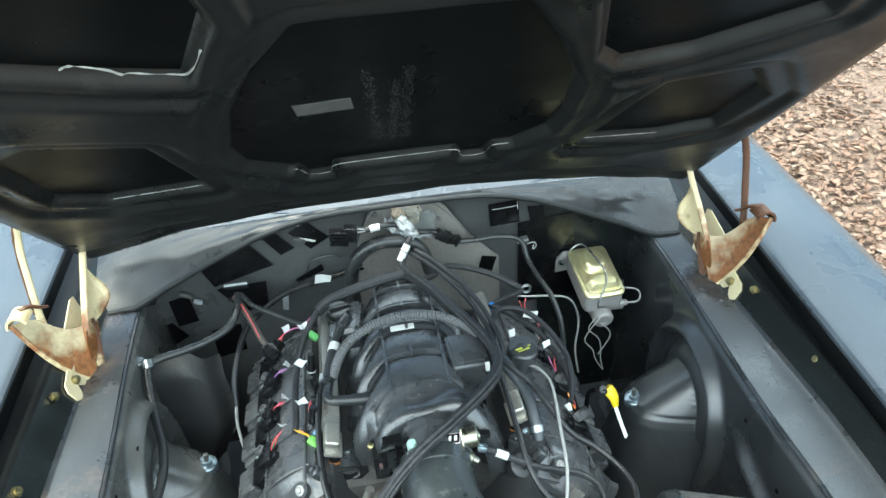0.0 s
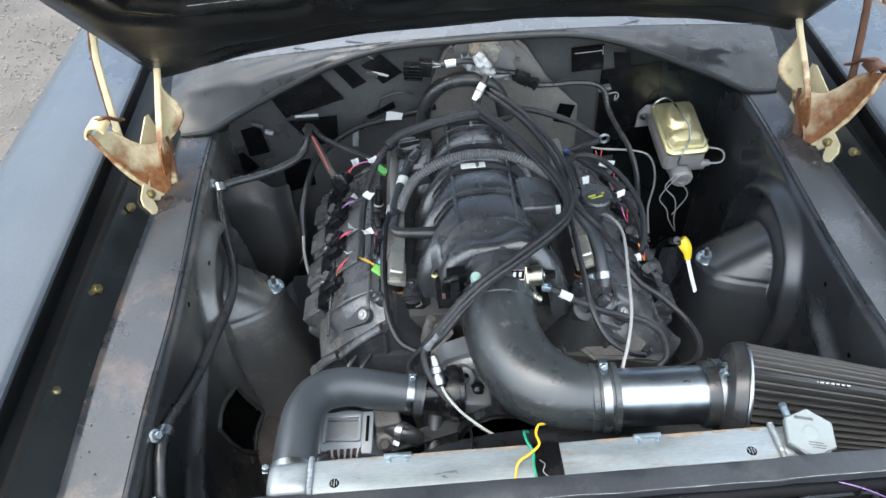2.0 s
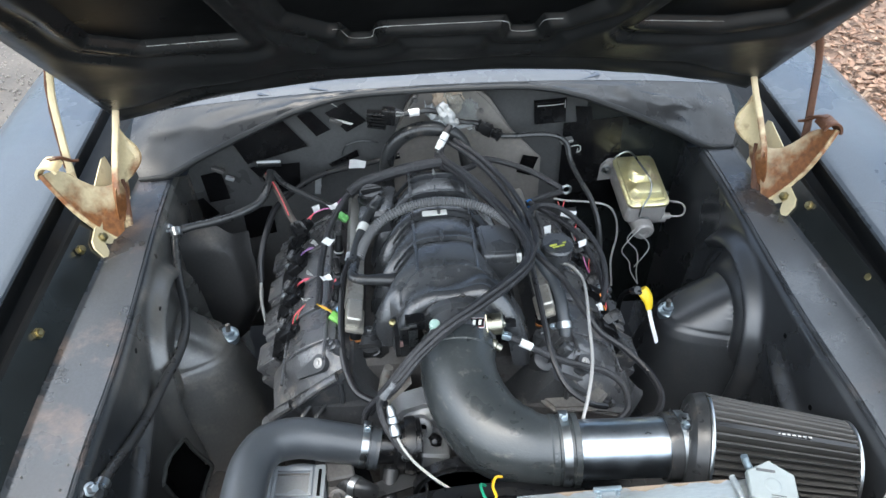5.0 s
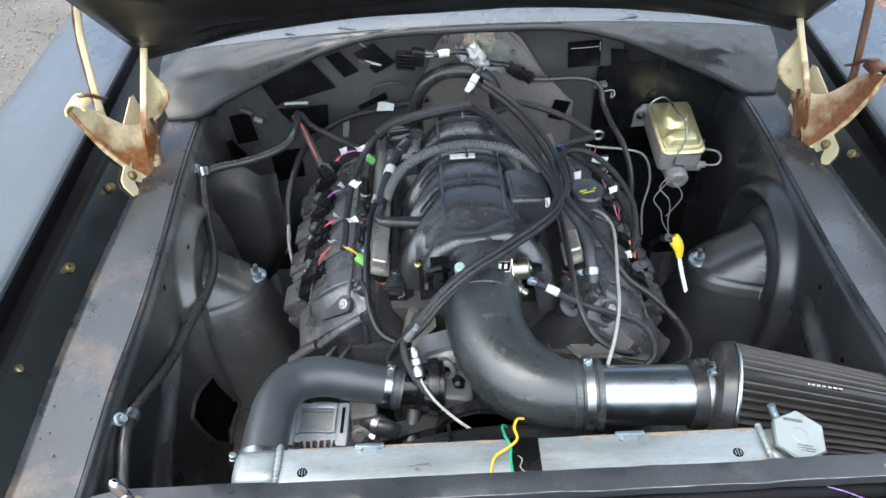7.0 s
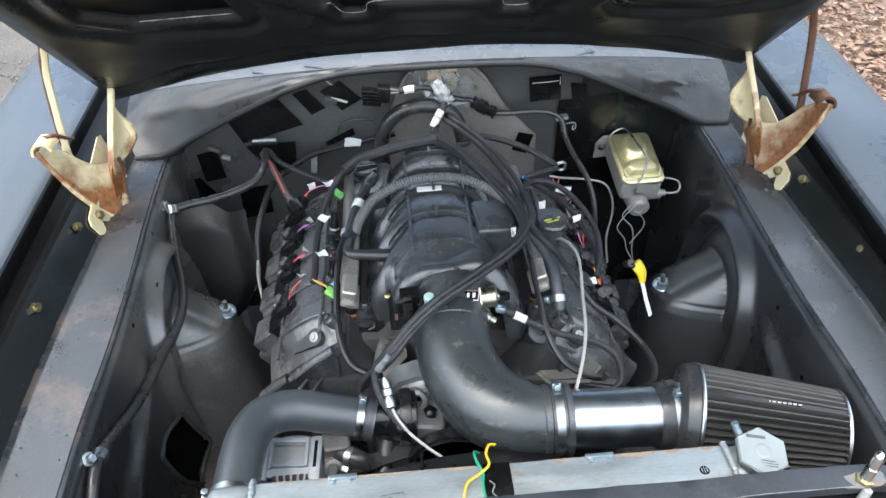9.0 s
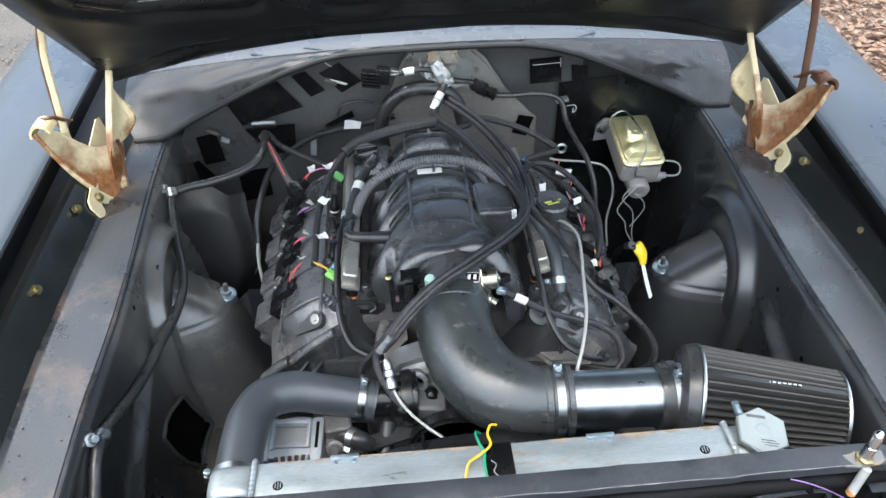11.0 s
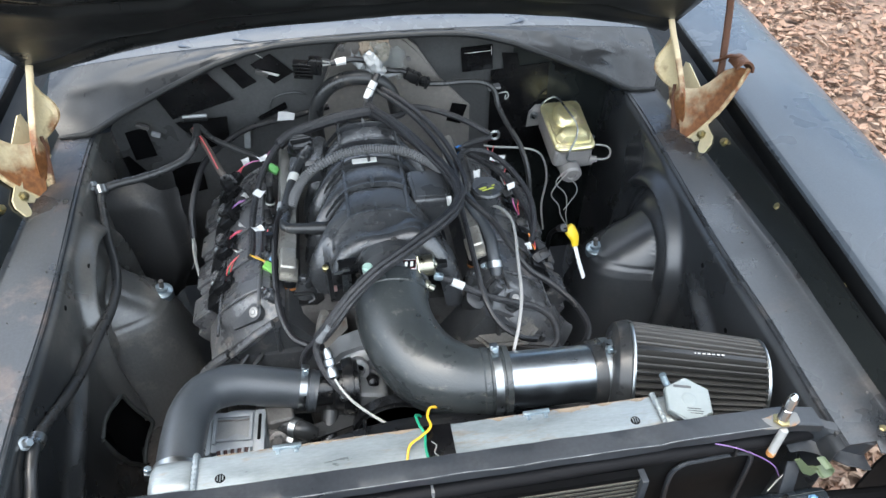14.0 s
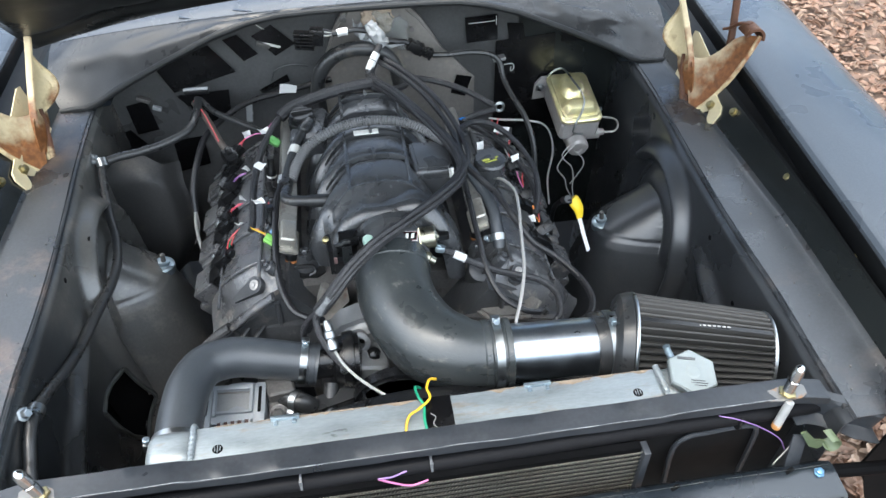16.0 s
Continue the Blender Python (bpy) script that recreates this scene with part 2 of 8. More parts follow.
# black metal, also painted shade in holes, slots and behind openings
M_DARK = material("black_metal_and_shade", (0.003, 0.0031, 0.0035), 0.5, vary=0.3, bump=0.15, spec=0.05, grain=150, stain=10)
M_FINS = material("condenser_fins", (0.52, 0.50, 0.42), 0.42, 0.5, vary=0.4, bump=0.2, grain=900, stain=20)
M_TUBE = material("dull_condenser_tube", (0.05, 0.048, 0.042), 0.5, 0.3, vary=0.4, bump=0.1)
M_COPPER = material("copper_winding", (0.035, 0.011, 0.011), 0.5, 0.3, vary=0.2, bump=0.2)
M_GRAVEL = material("grey_gravel", (0.080, 0.072, 0.064), 0.9, vary=0.7, bump=0.9, grain=60, stain=2.0, spots=(0.07, 0.06, 0.05), spot_amount=0.4, spot_scale=25)
M_STONE = material("pale_gravel_stone", (0.19, 0.172, 0.155), 0.9, vary=0.4, bump=0.3)
M_LEAF = material("fallen_leaves", (0.20, 0.115, 0.075), 0.7, vary=0.5, bump=0.2, grain=20, stain=2)
M_OLIVE = material("olive_paint", (0.085, 0.11, 0.058), 0.5, vary=0.3, bump=0.2)

M_CLEAR = material("clear_plastic_sheet", (0.85, 0.88, 0.88), 0.12, vary=0.05, bump=0.2, grain=80)
M_CLEAR.node_tree.nodes["Principled BSDF"].inputs["Transmission Weight"].default_value = 0.92
M_CLEAR.node_tree.nodes["Principled BSDF"].inputs["IOR"].default_value = 1.2

# the ground turns from grey gravel to leaf mould towards +x
gn, gl = M_GRAVEL.node_tree.nodes, M_GRAVEL.node_tree.links.new
gp = gn.new("ShaderNodeSeparateXYZ")
gl(gn["Texture Coordinate"].outputs["Object"], gp.inputs[0])
gr = gn.new("ShaderNodeMapRange")
gr.inputs["From Min"].default_value, gr.inputs["From Max"].default_value = 0.2, 0.9
gl(gp.outputs["X"], gr.inputs["Value"])
gm = gn.new("ShaderNodeMix")
gm.data_type = "RGBA"
gl(gr.outputs["Result"], gm.inputs["Factor"])
gl(gn["Principled BSDF"].inputs["Base Color"].links[0].from_socket, gm.inputs["A"])
gt = gn.new("ShaderNodeTexNoise")
gt.inputs["Scale"].default_value, gt.inputs["Detail"].default_value, gt.inputs["Roughness"].default_value = 16, 9, 0.72
gl(gn["Texture Coordinate"].outputs["Object"], gt.inputs["Vector"])
gc = gn.new("ShaderNodeValToRGB")
gc.color_ramp.elements[0].position, gc.color_ramp.elements[1].position = 0.36, 0.66
gc.color_ramp.elements[0].color, gc.color_ramp.elements[1].color = (0.085, 0.055, 0.040, 1), (0.225, 0.155, 0.112, 1)
gl(gt.outputs["Fac"], gc.inputs["Fac"])
gl(gc.outputs["Color"], gm.inputs["B"])
gl(gm.outputs["Result"], gn["Principled BSDF"].inputs["Base Color"])

# shade put into the colour: the inner fender darkens towards the radiator
gn, gl = M_BAYDUSTLIT.node_tree.nodes, M_BAYDUSTLIT.node_tree.links.new
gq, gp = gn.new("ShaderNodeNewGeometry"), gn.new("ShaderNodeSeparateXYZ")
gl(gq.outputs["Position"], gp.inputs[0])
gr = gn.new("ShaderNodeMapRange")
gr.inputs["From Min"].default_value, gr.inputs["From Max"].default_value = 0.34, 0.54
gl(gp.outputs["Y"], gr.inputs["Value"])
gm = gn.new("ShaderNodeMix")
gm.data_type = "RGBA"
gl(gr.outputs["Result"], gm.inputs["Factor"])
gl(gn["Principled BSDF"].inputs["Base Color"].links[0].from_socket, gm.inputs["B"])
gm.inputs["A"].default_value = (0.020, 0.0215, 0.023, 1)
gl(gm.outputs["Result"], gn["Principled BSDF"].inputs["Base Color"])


# ---- mesh tools ----
def part(name, bm, mat, parent=None, label="", smooth=35):
    """Links a bmesh, in world coordinates, as one mesh object under a thing or a part."""
    me = bpy.data.meshes.new(name)
    bmesh.ops.recalc_face_normals(bm, faces=bm.faces)
    bm.to_mesh(me)
    bm.free()
    me.materials.append(mat)
    if smooth:
        me.polygons.foreach_set("use_smooth", [True] * len(me.polygons))
        me.set_sharp_from_angle(angle=radians(smooth))
    ob = new(name, me)
    if parent:
        ob.parent = parent
        ob.matrix_parent_inverse = parent_world(parent).inverted()
    if label:
        ob["label"] = label
    return ob


def parent_world(ob):
    m = ob.matrix_basis.copy()
    while ob.parent:
        m = ob.parent.matrix_basis @ ob.matrix_parent_inverse @ m
        ob = ob.parent
    return m


def thing(name, at, label, category, group="", kind=""):
    ob = new(name)
    ob.empty_display_size = 0.02
    ob.matrix_basis = Matrix.Translation(at)
    return tagged(ob, label, category, group, kind)


def solo(name, bm, mat, label, category, group="", kind="", smooth=35):
    return tagged(part(name, bm, mat, None, "", smooth), label, category, group, kind)


def axes(direction):
    """Two unit vectors square to a direction."""
    d = Vector(direction).normalized()
    u = d.cross(Vector((0, 0, 1)))
    if u.length < 0.05:
        u = d.cross(Vector((0, 1, 0)))
    u.normalize()
    return u, d.cross(u)


def spline(points, steps=8):
    p = [Vector(q) for q in points]
    if len(p) == 2:
        return p
    q = [2 * p[0] - p[1]] + p + [2 * p[-1] - p[-2]]
    out = []
    for i in range(1, len(q) - 2):
        a, b, c, d = q[i - 1:i + 3]
        for k in range(steps):
            t = k / steps
            out.append(0.5 * (2 * b + (c - a) * t + (2 * a - 5 * b + 4 * c - d) * t * t + (3 * b - a - 3 * c + d) * t ** 3))
    return out + [p[-1]]


def skin(bm, rings, closed=True, caps=True):
    rows = [[bm.verts.new(v) for v in r] for r in rings]
    n = len(rows[0])
    for a, b in zip(rows, rows[1:]):
        for i in range(n if closed else n - 1):
            j = (i + 1) % n
            bm.faces.new((a[i], a[j], b[j], b[i]))
    if caps and closed:
        bm.faces.new(rows[0][::-1])
        bm.faces.new(rows[-1])
    return rows


def sweep(bm, points, radius, n=10, steps=8, smooth=True, flat=1.0):
    """A round bar along points; radius may be a function of the way along, 0 to 1."""
    p = spline(points, steps) if smooth else [Vector(q) for q in points]
    rings, u = [], None
    for i, c in enumerate(p):
        d = (p[min(i + 1, len(p) - 1)] - p[max(i - 1, 0)]).normalized()
        if u is None:
            u, _ = axes(d)
        u = (u - d * u.dot(d)).normalized()
        v = d.cross(u)
        r = radius(i / (len(p) - 1)) if callable(radius) else radius
        rings.append([c + r * (math.cos(2 * math.pi * k / n) * u + flat * math.sin(2 * math.pi * k / n) * v) for k in range(n)])
    skin(bm, rings)
    return bm


def tube(points, radius, n=10, steps=8, smooth=True, flat=1.0):
    return sweep(bmesh.new(), points, radius, n, steps, smooth, flat)


def lathe(bm, origin, axis, profile, n=32, caps=True):
    """Turns (along, radius) pairs round an axis."""
    d = Vector(axis).normalized()
    u, v = axes(d)
    o = Vector(origin)
    skin(bm, [[o + d * a + r * (math.cos(2 * math.pi * k / n) * u + math.sin(2 * math.pi * k / n) * v) for k in range(n)] for a, r in profile], caps=caps)
    return bm


def bolt(bm, at, axis, r=0.008, h=0.006, washer=True):
    if washer:
        lathe(bm, at, axis, [(0, r * 1.5), (0.0015, r * 1.5), (0.002, r * 1.3)], 16)
    lathe(bm, Vector(at) + Vector(axis).normalized() * 0.001, axis, [(0, r), (h * 0.8, r), (h, r * 0.8)], 6)
    return bm


def box(bm, centre, size, turn=(0, 0, 0), bevel=0.0, seg=2):
    b2 = bmesh.new()
    bmesh.ops.create_cube(b2, size=1)
    bmesh.ops.scale(b2, vec=size, verts=b2.verts)
    if bevel:
        bmesh.ops.bevel(b2, geom=b2.edges[:], offset=bevel, segments=seg, profile=0.6, affect="EDGES")
    bmesh.ops.transform(b2, matrix=pose(*centre, *turn), verts=b2.verts)
    me = bpy.data.meshes.new("t")
    b2.to_mesh(me)
    bm.from_mesh(me)
    bpy.data.meshes.remove(me)
    b2.free()
    return bm


def boxed(centre, size, turn=(0, 0, 0), bevel=0.0, seg=2):
    return box(bmesh.new(), centre, size, turn, bevel, seg)


def plate(bm, outline, normal, thick, bevel=0.0):
    """A flat piece with an outline of points in one plane, given depth along normal."""
    nrm = Vector(normal).normalized() * thick
    a = [bm.verts.new(Vector(p)) for p in outline]
    b = [bm.verts.new(Vector(p) + nrm) for p in outline]
    n = len(a)
    bm.faces.new(a[::-1])
    bm.faces.new(b)
    for i in range(n):
        bm.faces.new((a[i], a[(i + 1) % n], b[(i + 1) % n], b[i]))
    return bm


def sheet(f, us, vs, thick=0.0, keep=None):
    """A surface of points f(u, v), with depth if thick is given."""
    bm = bmesh.new()
    g = [[bm.verts.new(f(u, v)) for u in us] for v in vs]
    for j in range(len(vs) - 1):
        for i in range(len(us) - 1):
            if keep is None or keep(us[i], vs[j]):
                bm.faces.new((g[j][i], g[j][i + 1], g[j + 1][i + 1], g[j + 1][i]))
    loose = [v for v in bm.verts if not v.link_faces]
    bmesh.ops.delete(bm, geom=loose, context="VERTS")
    if thick:
        bmesh.ops.recalc_face_normals(bm, faces=bm.faces)
        bmesh.ops.solidify(bm, geom=bm.faces[:], thickness=thick)
    return bm


def steps(a, b, n):
    return [a + (b - a) * i / (n - 1) for i in range(n)]


def smoothstep(a, b, x):
    t = min(1, max(0, (x - a) / (b - a)))
    return t * t * (3 - 2 * t)


def lerp_table(table, x):
    """Straight lines through (x, y) pairs."""
    for (a, p), (b, q) in zip(table, table[1:]):
        if x <= b:
            return p + (q - p) * max(0, (x - a)) / (b - a)
    return table[-1][1]


def outline_distance(poly, x, y):
    """Signed distance to a closed outline, negative inside."""
    best, inside = 1e9, False
    for (x0, y0), (x1, y1) in zip(poly, poly[1:] + poly[:1]):
        dx, dy = x1 - x0, y1 - y0
        t = min(1, max(0, ((x - x0) * dx + (y - y0) * dy) / (dx * dx + dy * dy)))
        best = min(best, math.hypot(x - x0 - t * dx, y - y0 - t * dy))
        if (y0 > y) != (y1 > y) and x < x0 + (y - y0) * dx / dy:
            inside = not inside
    return -best if inside else best


# ---- ground ----
solo("ground", sheet(lambda u, v: Vector((u, v, 0.012 * noise.noise((u * 1.5, v * 1.5, 0)) if abs(u) < 9 and abs(v) < 9 else 0)),
                     [-400, -60, -20] + steps(-9, 9, 73) + [20, 60, 400], [-400, -60, -20] + steps(-9, 9, 73) + [20, 60, 400]),
     M_GRAVEL, "grey gravel and dirt ground strewn with dry leaves", "ground", kind="structure")


# ---- inner fenders ----
def shelf_edge(y):
    return 0.600 + 0.035 * smoothstep(0.35, 1.03, y) - 0.012 * smoothstep(0.3, 0.0, y)


def tower_bulge(y, z):
    """How far the shock tower stands out of the inner fender."""
    z += 0.12 * (y - 0.685)
    f = lerp_table([(0.676, 1.0), (0.692, 0.975), (0.706, 0.90), (0.725, 0.70), (0.760, 0.30), (0.780, 0.10), (0.800, 0.0)], z)
    ry = (0.105 + (0.42 if y < 0.685 else 0.22) * max(0.0, 0.70 - z)) * (0.5 + 0.5 * f)
    q = min(1.0, abs(y - 0.685) / ry)
    return (0.140 + 0.26 * max(0.0, 0.70 - z)) * f * (1 - q ** 3.2) ** 0.95


def apron_x(y, z, s=1):
    """Distance of the inner fender wall from the middle of the car."""
    x = shelf_edge(y) - 0.010 * smoothstep(0.9, 0.885, z) - 0.045 * (0.9 - z) / 0.6
    d = math.hypot(y - 0.672 - 0.05 * max(0.0, 0.69 - z), max(0.0, z - 0.69)) - 0.168
    low = smoothstep(0.36, 0.56, z)
    ridge = (0.031 * math.exp(-(d / 0.0165) ** 2) + 0.020 * math.exp(-((d + 0.068) / 0.022) ** 2) * smoothstep(0.60, 0.70, z)) * low
    # a soft fold that falls away from the arch towards the front
    fold = 0.020 * math.exp(-((z - 0.80 + 0.30 * max(0.0, 0.50 - y)) / 0.020) ** 2) * smoothstep(0.50, 0.40, y) * smoothstep(0.0, 0.12, y)
    x -= max(ridge, tower_bulge(y, z) * (0.80 if s < 0 else 1.0)) + fold
    x -= 0.05 * smoothstep(0.34, 0.10, y) * smoothstep(0.78, 0.5, z)
    x -= 0.003 * noise.noise((y * 9, z * 9, 4.0)) * smoothstep(0.88, 0.80, z)
    return x


def fender_edge(y, s):
    """Distance of the fender's inner edge from the middle of the bay."""
    return 0.756 + 0.0467 * y if s < 0 else 0.712 + 0.10 * (y - 0.15)


def inner_fender(s, name):
    ob = thing(name, (s * 0.62, 0.5, 0.3), "satin black inner fender with shock tower and dusty shelf", "inner fender", "inner fenders", "structure")
    hole = [(0.372, 0.650), (0.405, 0.657), (0.440, 0.648), (0.490, 0.628), (0.497, 0.575), (0.505, 0.515), (0.480, 0.478), (0.445, 0.452), (0.405, 0.520), (0.380, 0.590)]
    wall = lambda y, z: Vector((s * apron_x(y, z, s), y, z))
    keep = lambda y, z: s > 0 or outline_distance(hole, y, z) > 0
    if s < 0:
        rim = [Vector((s * (apron_x(y, z, s) - 0.003), y, z)) for y, z in hole + hole[:1]]
        part("hole_rim", tube([p.lerp(q, f) for p, q in zip(rim, rim[1:]) for f in (0, 0.5)] + [rim[-1]], 0.0046, 8, 3), M_RUB, ob, "turned edge of the cut-out")
        # black sheet in place of the shade inside the cut-out
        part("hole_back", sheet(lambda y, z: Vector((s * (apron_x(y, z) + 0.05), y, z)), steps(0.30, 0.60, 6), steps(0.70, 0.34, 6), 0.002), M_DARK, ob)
    part("tower_wall", sheet(wall, steps(0.0, 0.30, 30) + steps(0.305, 0.60, 90) + steps(0.606, 1.135, 80), steps(0.9, 0.805, 24) + steps(0.802, 0.68, 62) + steps(0.676, 0.22, 140), 0.0015, keep), M_BAY if s > 0 else M_BAYDUSTLIT, ob)
    ang = lambda y: 0.706 - 0.022 * smoothstep(0.45, 0.0, y)

    def top(u, y):
        prof = [(0.0, 0.0), (0.03, 0.004), (0.93, 0.002), (1.0, 0.008)]
        return Vector((s * (shelf_edge(y) + (ang(y) - shelf_edge(y)) * u), y, 0.900 + lerp_table(prof, u) + 0.002 * noise.noise((s * 5 + u, y * 6, 3))))

    part("shelf", sheet(top, [0, 0.03, 0.06] + steps(0.15, 0.9, 8) + [0.94, 1.0], steps(0.0, 1.06, 60), 0.0015), M_SHELF if s > 0 else M_SHELFRUST, ob)

    part("shelf_edge", tube([Vector((s * (shelf_edge(y) - 0.001), y, 0.8985)) for y in steps(0.02, 1.05, 40)], 0.0044, 8, 1, False), M_SHELF if s > 0 else M_SHELFRUST, ob, "rounded inner edge of the shelf")

    def flange(u, y):
        x = ang(y) + (max(fender_edge(y, s) + 0.006, ang(y) + 0.03) - ang(y)) * lerp_table([(0, 0), (0.5, 0.42), (0.62, 0.50), (0.8, 0.72), (1, 1)], u)
        return Vector((s * x, y, lerp_table([(0, 0.908), (0.5, 0.962), (0.62, 0.966), (0.66, 0.952), (0.8, 0.950), (1, 0.965)], u)))

    part("flange", sheet(flange, [0, 0.1, 0.25, 0.4, 0.5], steps(0.0, 1.5, 38), 0.0015), M_FLANGE, ob, "black bolted flange")
    part("gutter", sheet(flange, [0.5, 0.57, 0.62, 0.66, 0.8, 0.9, 1.0], steps(0.0, 1.5, 38), 0.0015), M_GUTTER, ob, "black rubber lined gutter")
    # added sheet, black in place of the shade in the corner gap
    part("rear_filler", sheet(lambda x, y: Vector((s * x, y, 0.900)), steps(0.60, 0.86, 4), steps(1.04, 1.55, 6), 0.002), M_GUTTER, ob, "added black sheet in the dark gap under the hood corner")
    for y in (0.707, 0.478, 0.256):
        bm = bmesh.new()
        lathe(bm, (s * 0.7255, y, 0.9485), (-s * 0.8, 0, 0.6), [(-0.004, 0.0098), (0.002, 0.0098), (0.0025, 0.0072), (0.007, 0.0072), (0.008, 0.005)], 6)
        part("bolt", bm, M_BRASS, ob, "yellow zinc plated bolt")
    bm = bmesh.new()
    c = Vector((-0.489, 0.698, 0.706) if s < 0 else (0.466, 0.681, 0.708))
    lathe(bm, c, (-s * 0.15, -0.1, 1), [(-0.014, 0.023), (0.002, 0.022), (0.004, 0.019), (0.005, 0.012), (0.012, 0.011), (0.013, 0.006)], 20)
    part("shock_washer", bm, M_ZINC, ob, "bright zinc shock absorber washer and nut")
    bm = bmesh.new()
    lathe(bm, c, (-s * 0.15, -0.1, 1), [(0.010, 0.0055), (0.032, 0.005), (0.033, 0.003)], 12)
    part("shock_stud", bm, M_DARKALU, ob, "dull threaded stud")
    return ob


inner_fender(-1, "inner_fender_1")
inner_fender(1, "inner_fender_2")


# added black sheets that block light and stand in for shade round the bay
for s_ in (-1,):
    solo("wheel_house_blank", sheet(lambda y, z: Vector((s_ * (0.80 + 0.12 * (0.9 - z)), y, z)), steps(-0.05, 1.2, 8), steps(0.89, 0.05, 6), 0.003), M_DARK, "added plain black sheet closing the wheel housing behind the inner fender", "wheel housing", kind="structure")
solo("fender_blank", sheet(lambda x, z: Vector((x, 0.30, z)), steps(-0.92, -0.60, 4), steps(0.88, 0.05, 5), 0.003), M_DARK, "added plain black sheet across the space behind the inner fender", "splash shield", kind="structure")
solo("bay_floor_blank", sheet(lambda x, y: Vector((x, y, 0.20)), steps(-0.80, 0.84, 18), steps(0.05, 1.4, 16), 0.003, lambda x, y: not (x > 0.5 and y < 0.36)), M_DARK, "added black sheet closing the engine bay, in place of the shade beneath", "under tray", kind="structure")


# ---- fenders ----
def fender(s):
    ob = thing("fender", (s * 0.95, 0.8, 0.4), "long satin grey black front fender panel", "car fender", "front fenders")
    prof = [(0.786, 0.935), (0.783, 0.985), (0.785, 0.999), (0.794, 1.004), (0.86, 1.012), (0.93, 1.010), (0.99, 0.995), (1.035, 0.965), (1.058, 0.92), (1.068, 0.84), (1.072, 0.70), (1.06, 0.50)]

    def f(u, y):
        i = min(int(u), len(prof) - 2)
        x, z = (prof[i][k] + (prof[i + 1][k] - prof[i][k]) * (u - i) for k in (0, 1))
        return Vector((s * (x - 0.783 + fender_edge(y, s)), y, z - 0.018 * max(0, 0.3 - y)))

    part("skin", sheet(f, steps(1.6, len(prof) - 1, 42), steps(-0.28, 1.95, 40), 0.0015), M_FENDER, ob)
    # the hood's dark reflection is put into the lip's black colour
    part("inner_lip", sheet(f, steps(0, 1.6, 8), steps(-0.28, 1.95, 40), 0.0015), M_GUTTER, ob, "folded inner lip, blackened for the dark hood it reflects")
    return ob


fender(-1)
fender(1)


# ---- cowl and firewall ----
def cowl_y(x):
    return 1.050 + 0.13 * (x / 0.69) ** 2


def cowl_z(x):
    return 1.092 - 0.095 * (x / 0.69) ** 2


def ridge_z(x):
    return lerp_table([(0, 1.088), (0.20, 1.086), (0.26, 1.078), (0.335, 1.055), (0.46, 1.000), (0.558, 0.953), (0.62, 0.917), (0.65, 0.907), (0.75, 0.905)], abs(x))


xs = steps(-0.735, 0.735, 105)


def cowl_face(v, x):
    a, b = Vector((x, 1.03 + 0.012 * smoothstep(0.3, 0.1, abs(x)), ridge_z(x))), Vector((x, cowl_y(x), cowl_z(x)))
    p = a.lerp(b, v)
    p.z += 0.012 * math.sin(math.pi * v) * smoothstep(0.2, 0.45, abs(x)) + (0.009 * noise.noise((x * 8, v * 2.5, 1)) - 0.016 * smoothstep(0.30, 0.42, x) * abs(noise.noise((x * 13 + v * 3, v * 3.5 - x * 6, 5))) - 0.008 * abs(noise.noise((x * 9 - v * 2, v * 2.5 + x * 4, 9)))) * math.sin(math.pi * v)
    return p


cowl = thing("cowl_panel", (0, 1.08, 1.0), "satin black cowl panel with arched pressed ridge", "cowl panel", kind="structure")
part("face", sheet(cowl_face, steps(0, 1, 15), xs, 0.0012), M_COWLFACE, cowl)
part("strip", sheet(lambda v, x: Vector((x, cowl_y(x) + 0.11 * v, cowl_z(x) + 0.001 + 0.006 * smoothstep(0, 0.2, v) + 0.008 * v)), [0, 0.05, 0.1, 0.2, 0.4, 0.7, 1], xs, 0.0015), M_COWL, cowl, "pale dusty grey strip under the hood")
bm = bmesh.new()
sweep(bm, [(x, 1.03 + 0.012 * smoothstep(0.3, 0.1, abs(x)) - 0.003, ridge_z(x) - 0.002) for x in steps(-0.735, 0.735, 70)], lambda t: 0.0062 * smoothstep(0, 0.05, t) * smoothstep(1, 0.95, t) + 0.001, 10, 1, False)
part("ridge", bm, M_RIDGE, cowl, "rolled edge of the cowl")

for s in (-1, 1):
    part("seam_sealer", tube([Vector((s * x, 1.026 + 0.004 * noise.noise((x * 60, s, 1)), ridge_z(x) - 0.003 + 0.003 * noise.noise((x * 45, s, 4)))) for x in steps(0.605, 0.725, 26)], lambda t: 0.006 + 0.002 * noise.noise((t * 22, s, 7)), 8, 1, False), M_RIDGE, cowl, "lumpy seam sealer where the cowl meets the shelf")
firewall = thing("firewall", (0, 1.1, 0.35), "satin black firewall with dark tape patches", "firewall", kind="structure")
part("panel", sheet(lambda v, x: Vector((x, 1.118 - 0.02 * smoothstep(0.72, 0.4, 0.35 + 0.7 * v) + 0.004 * noise.noise((x * 4, v * 5, 8)), min(0.35 + 0.75 * v, ridge_z(x) + 0.004))), steps(0, 1, 30), steps(-0.72, 0.36, 58), 0.002), M_FIREWALL, firewall)
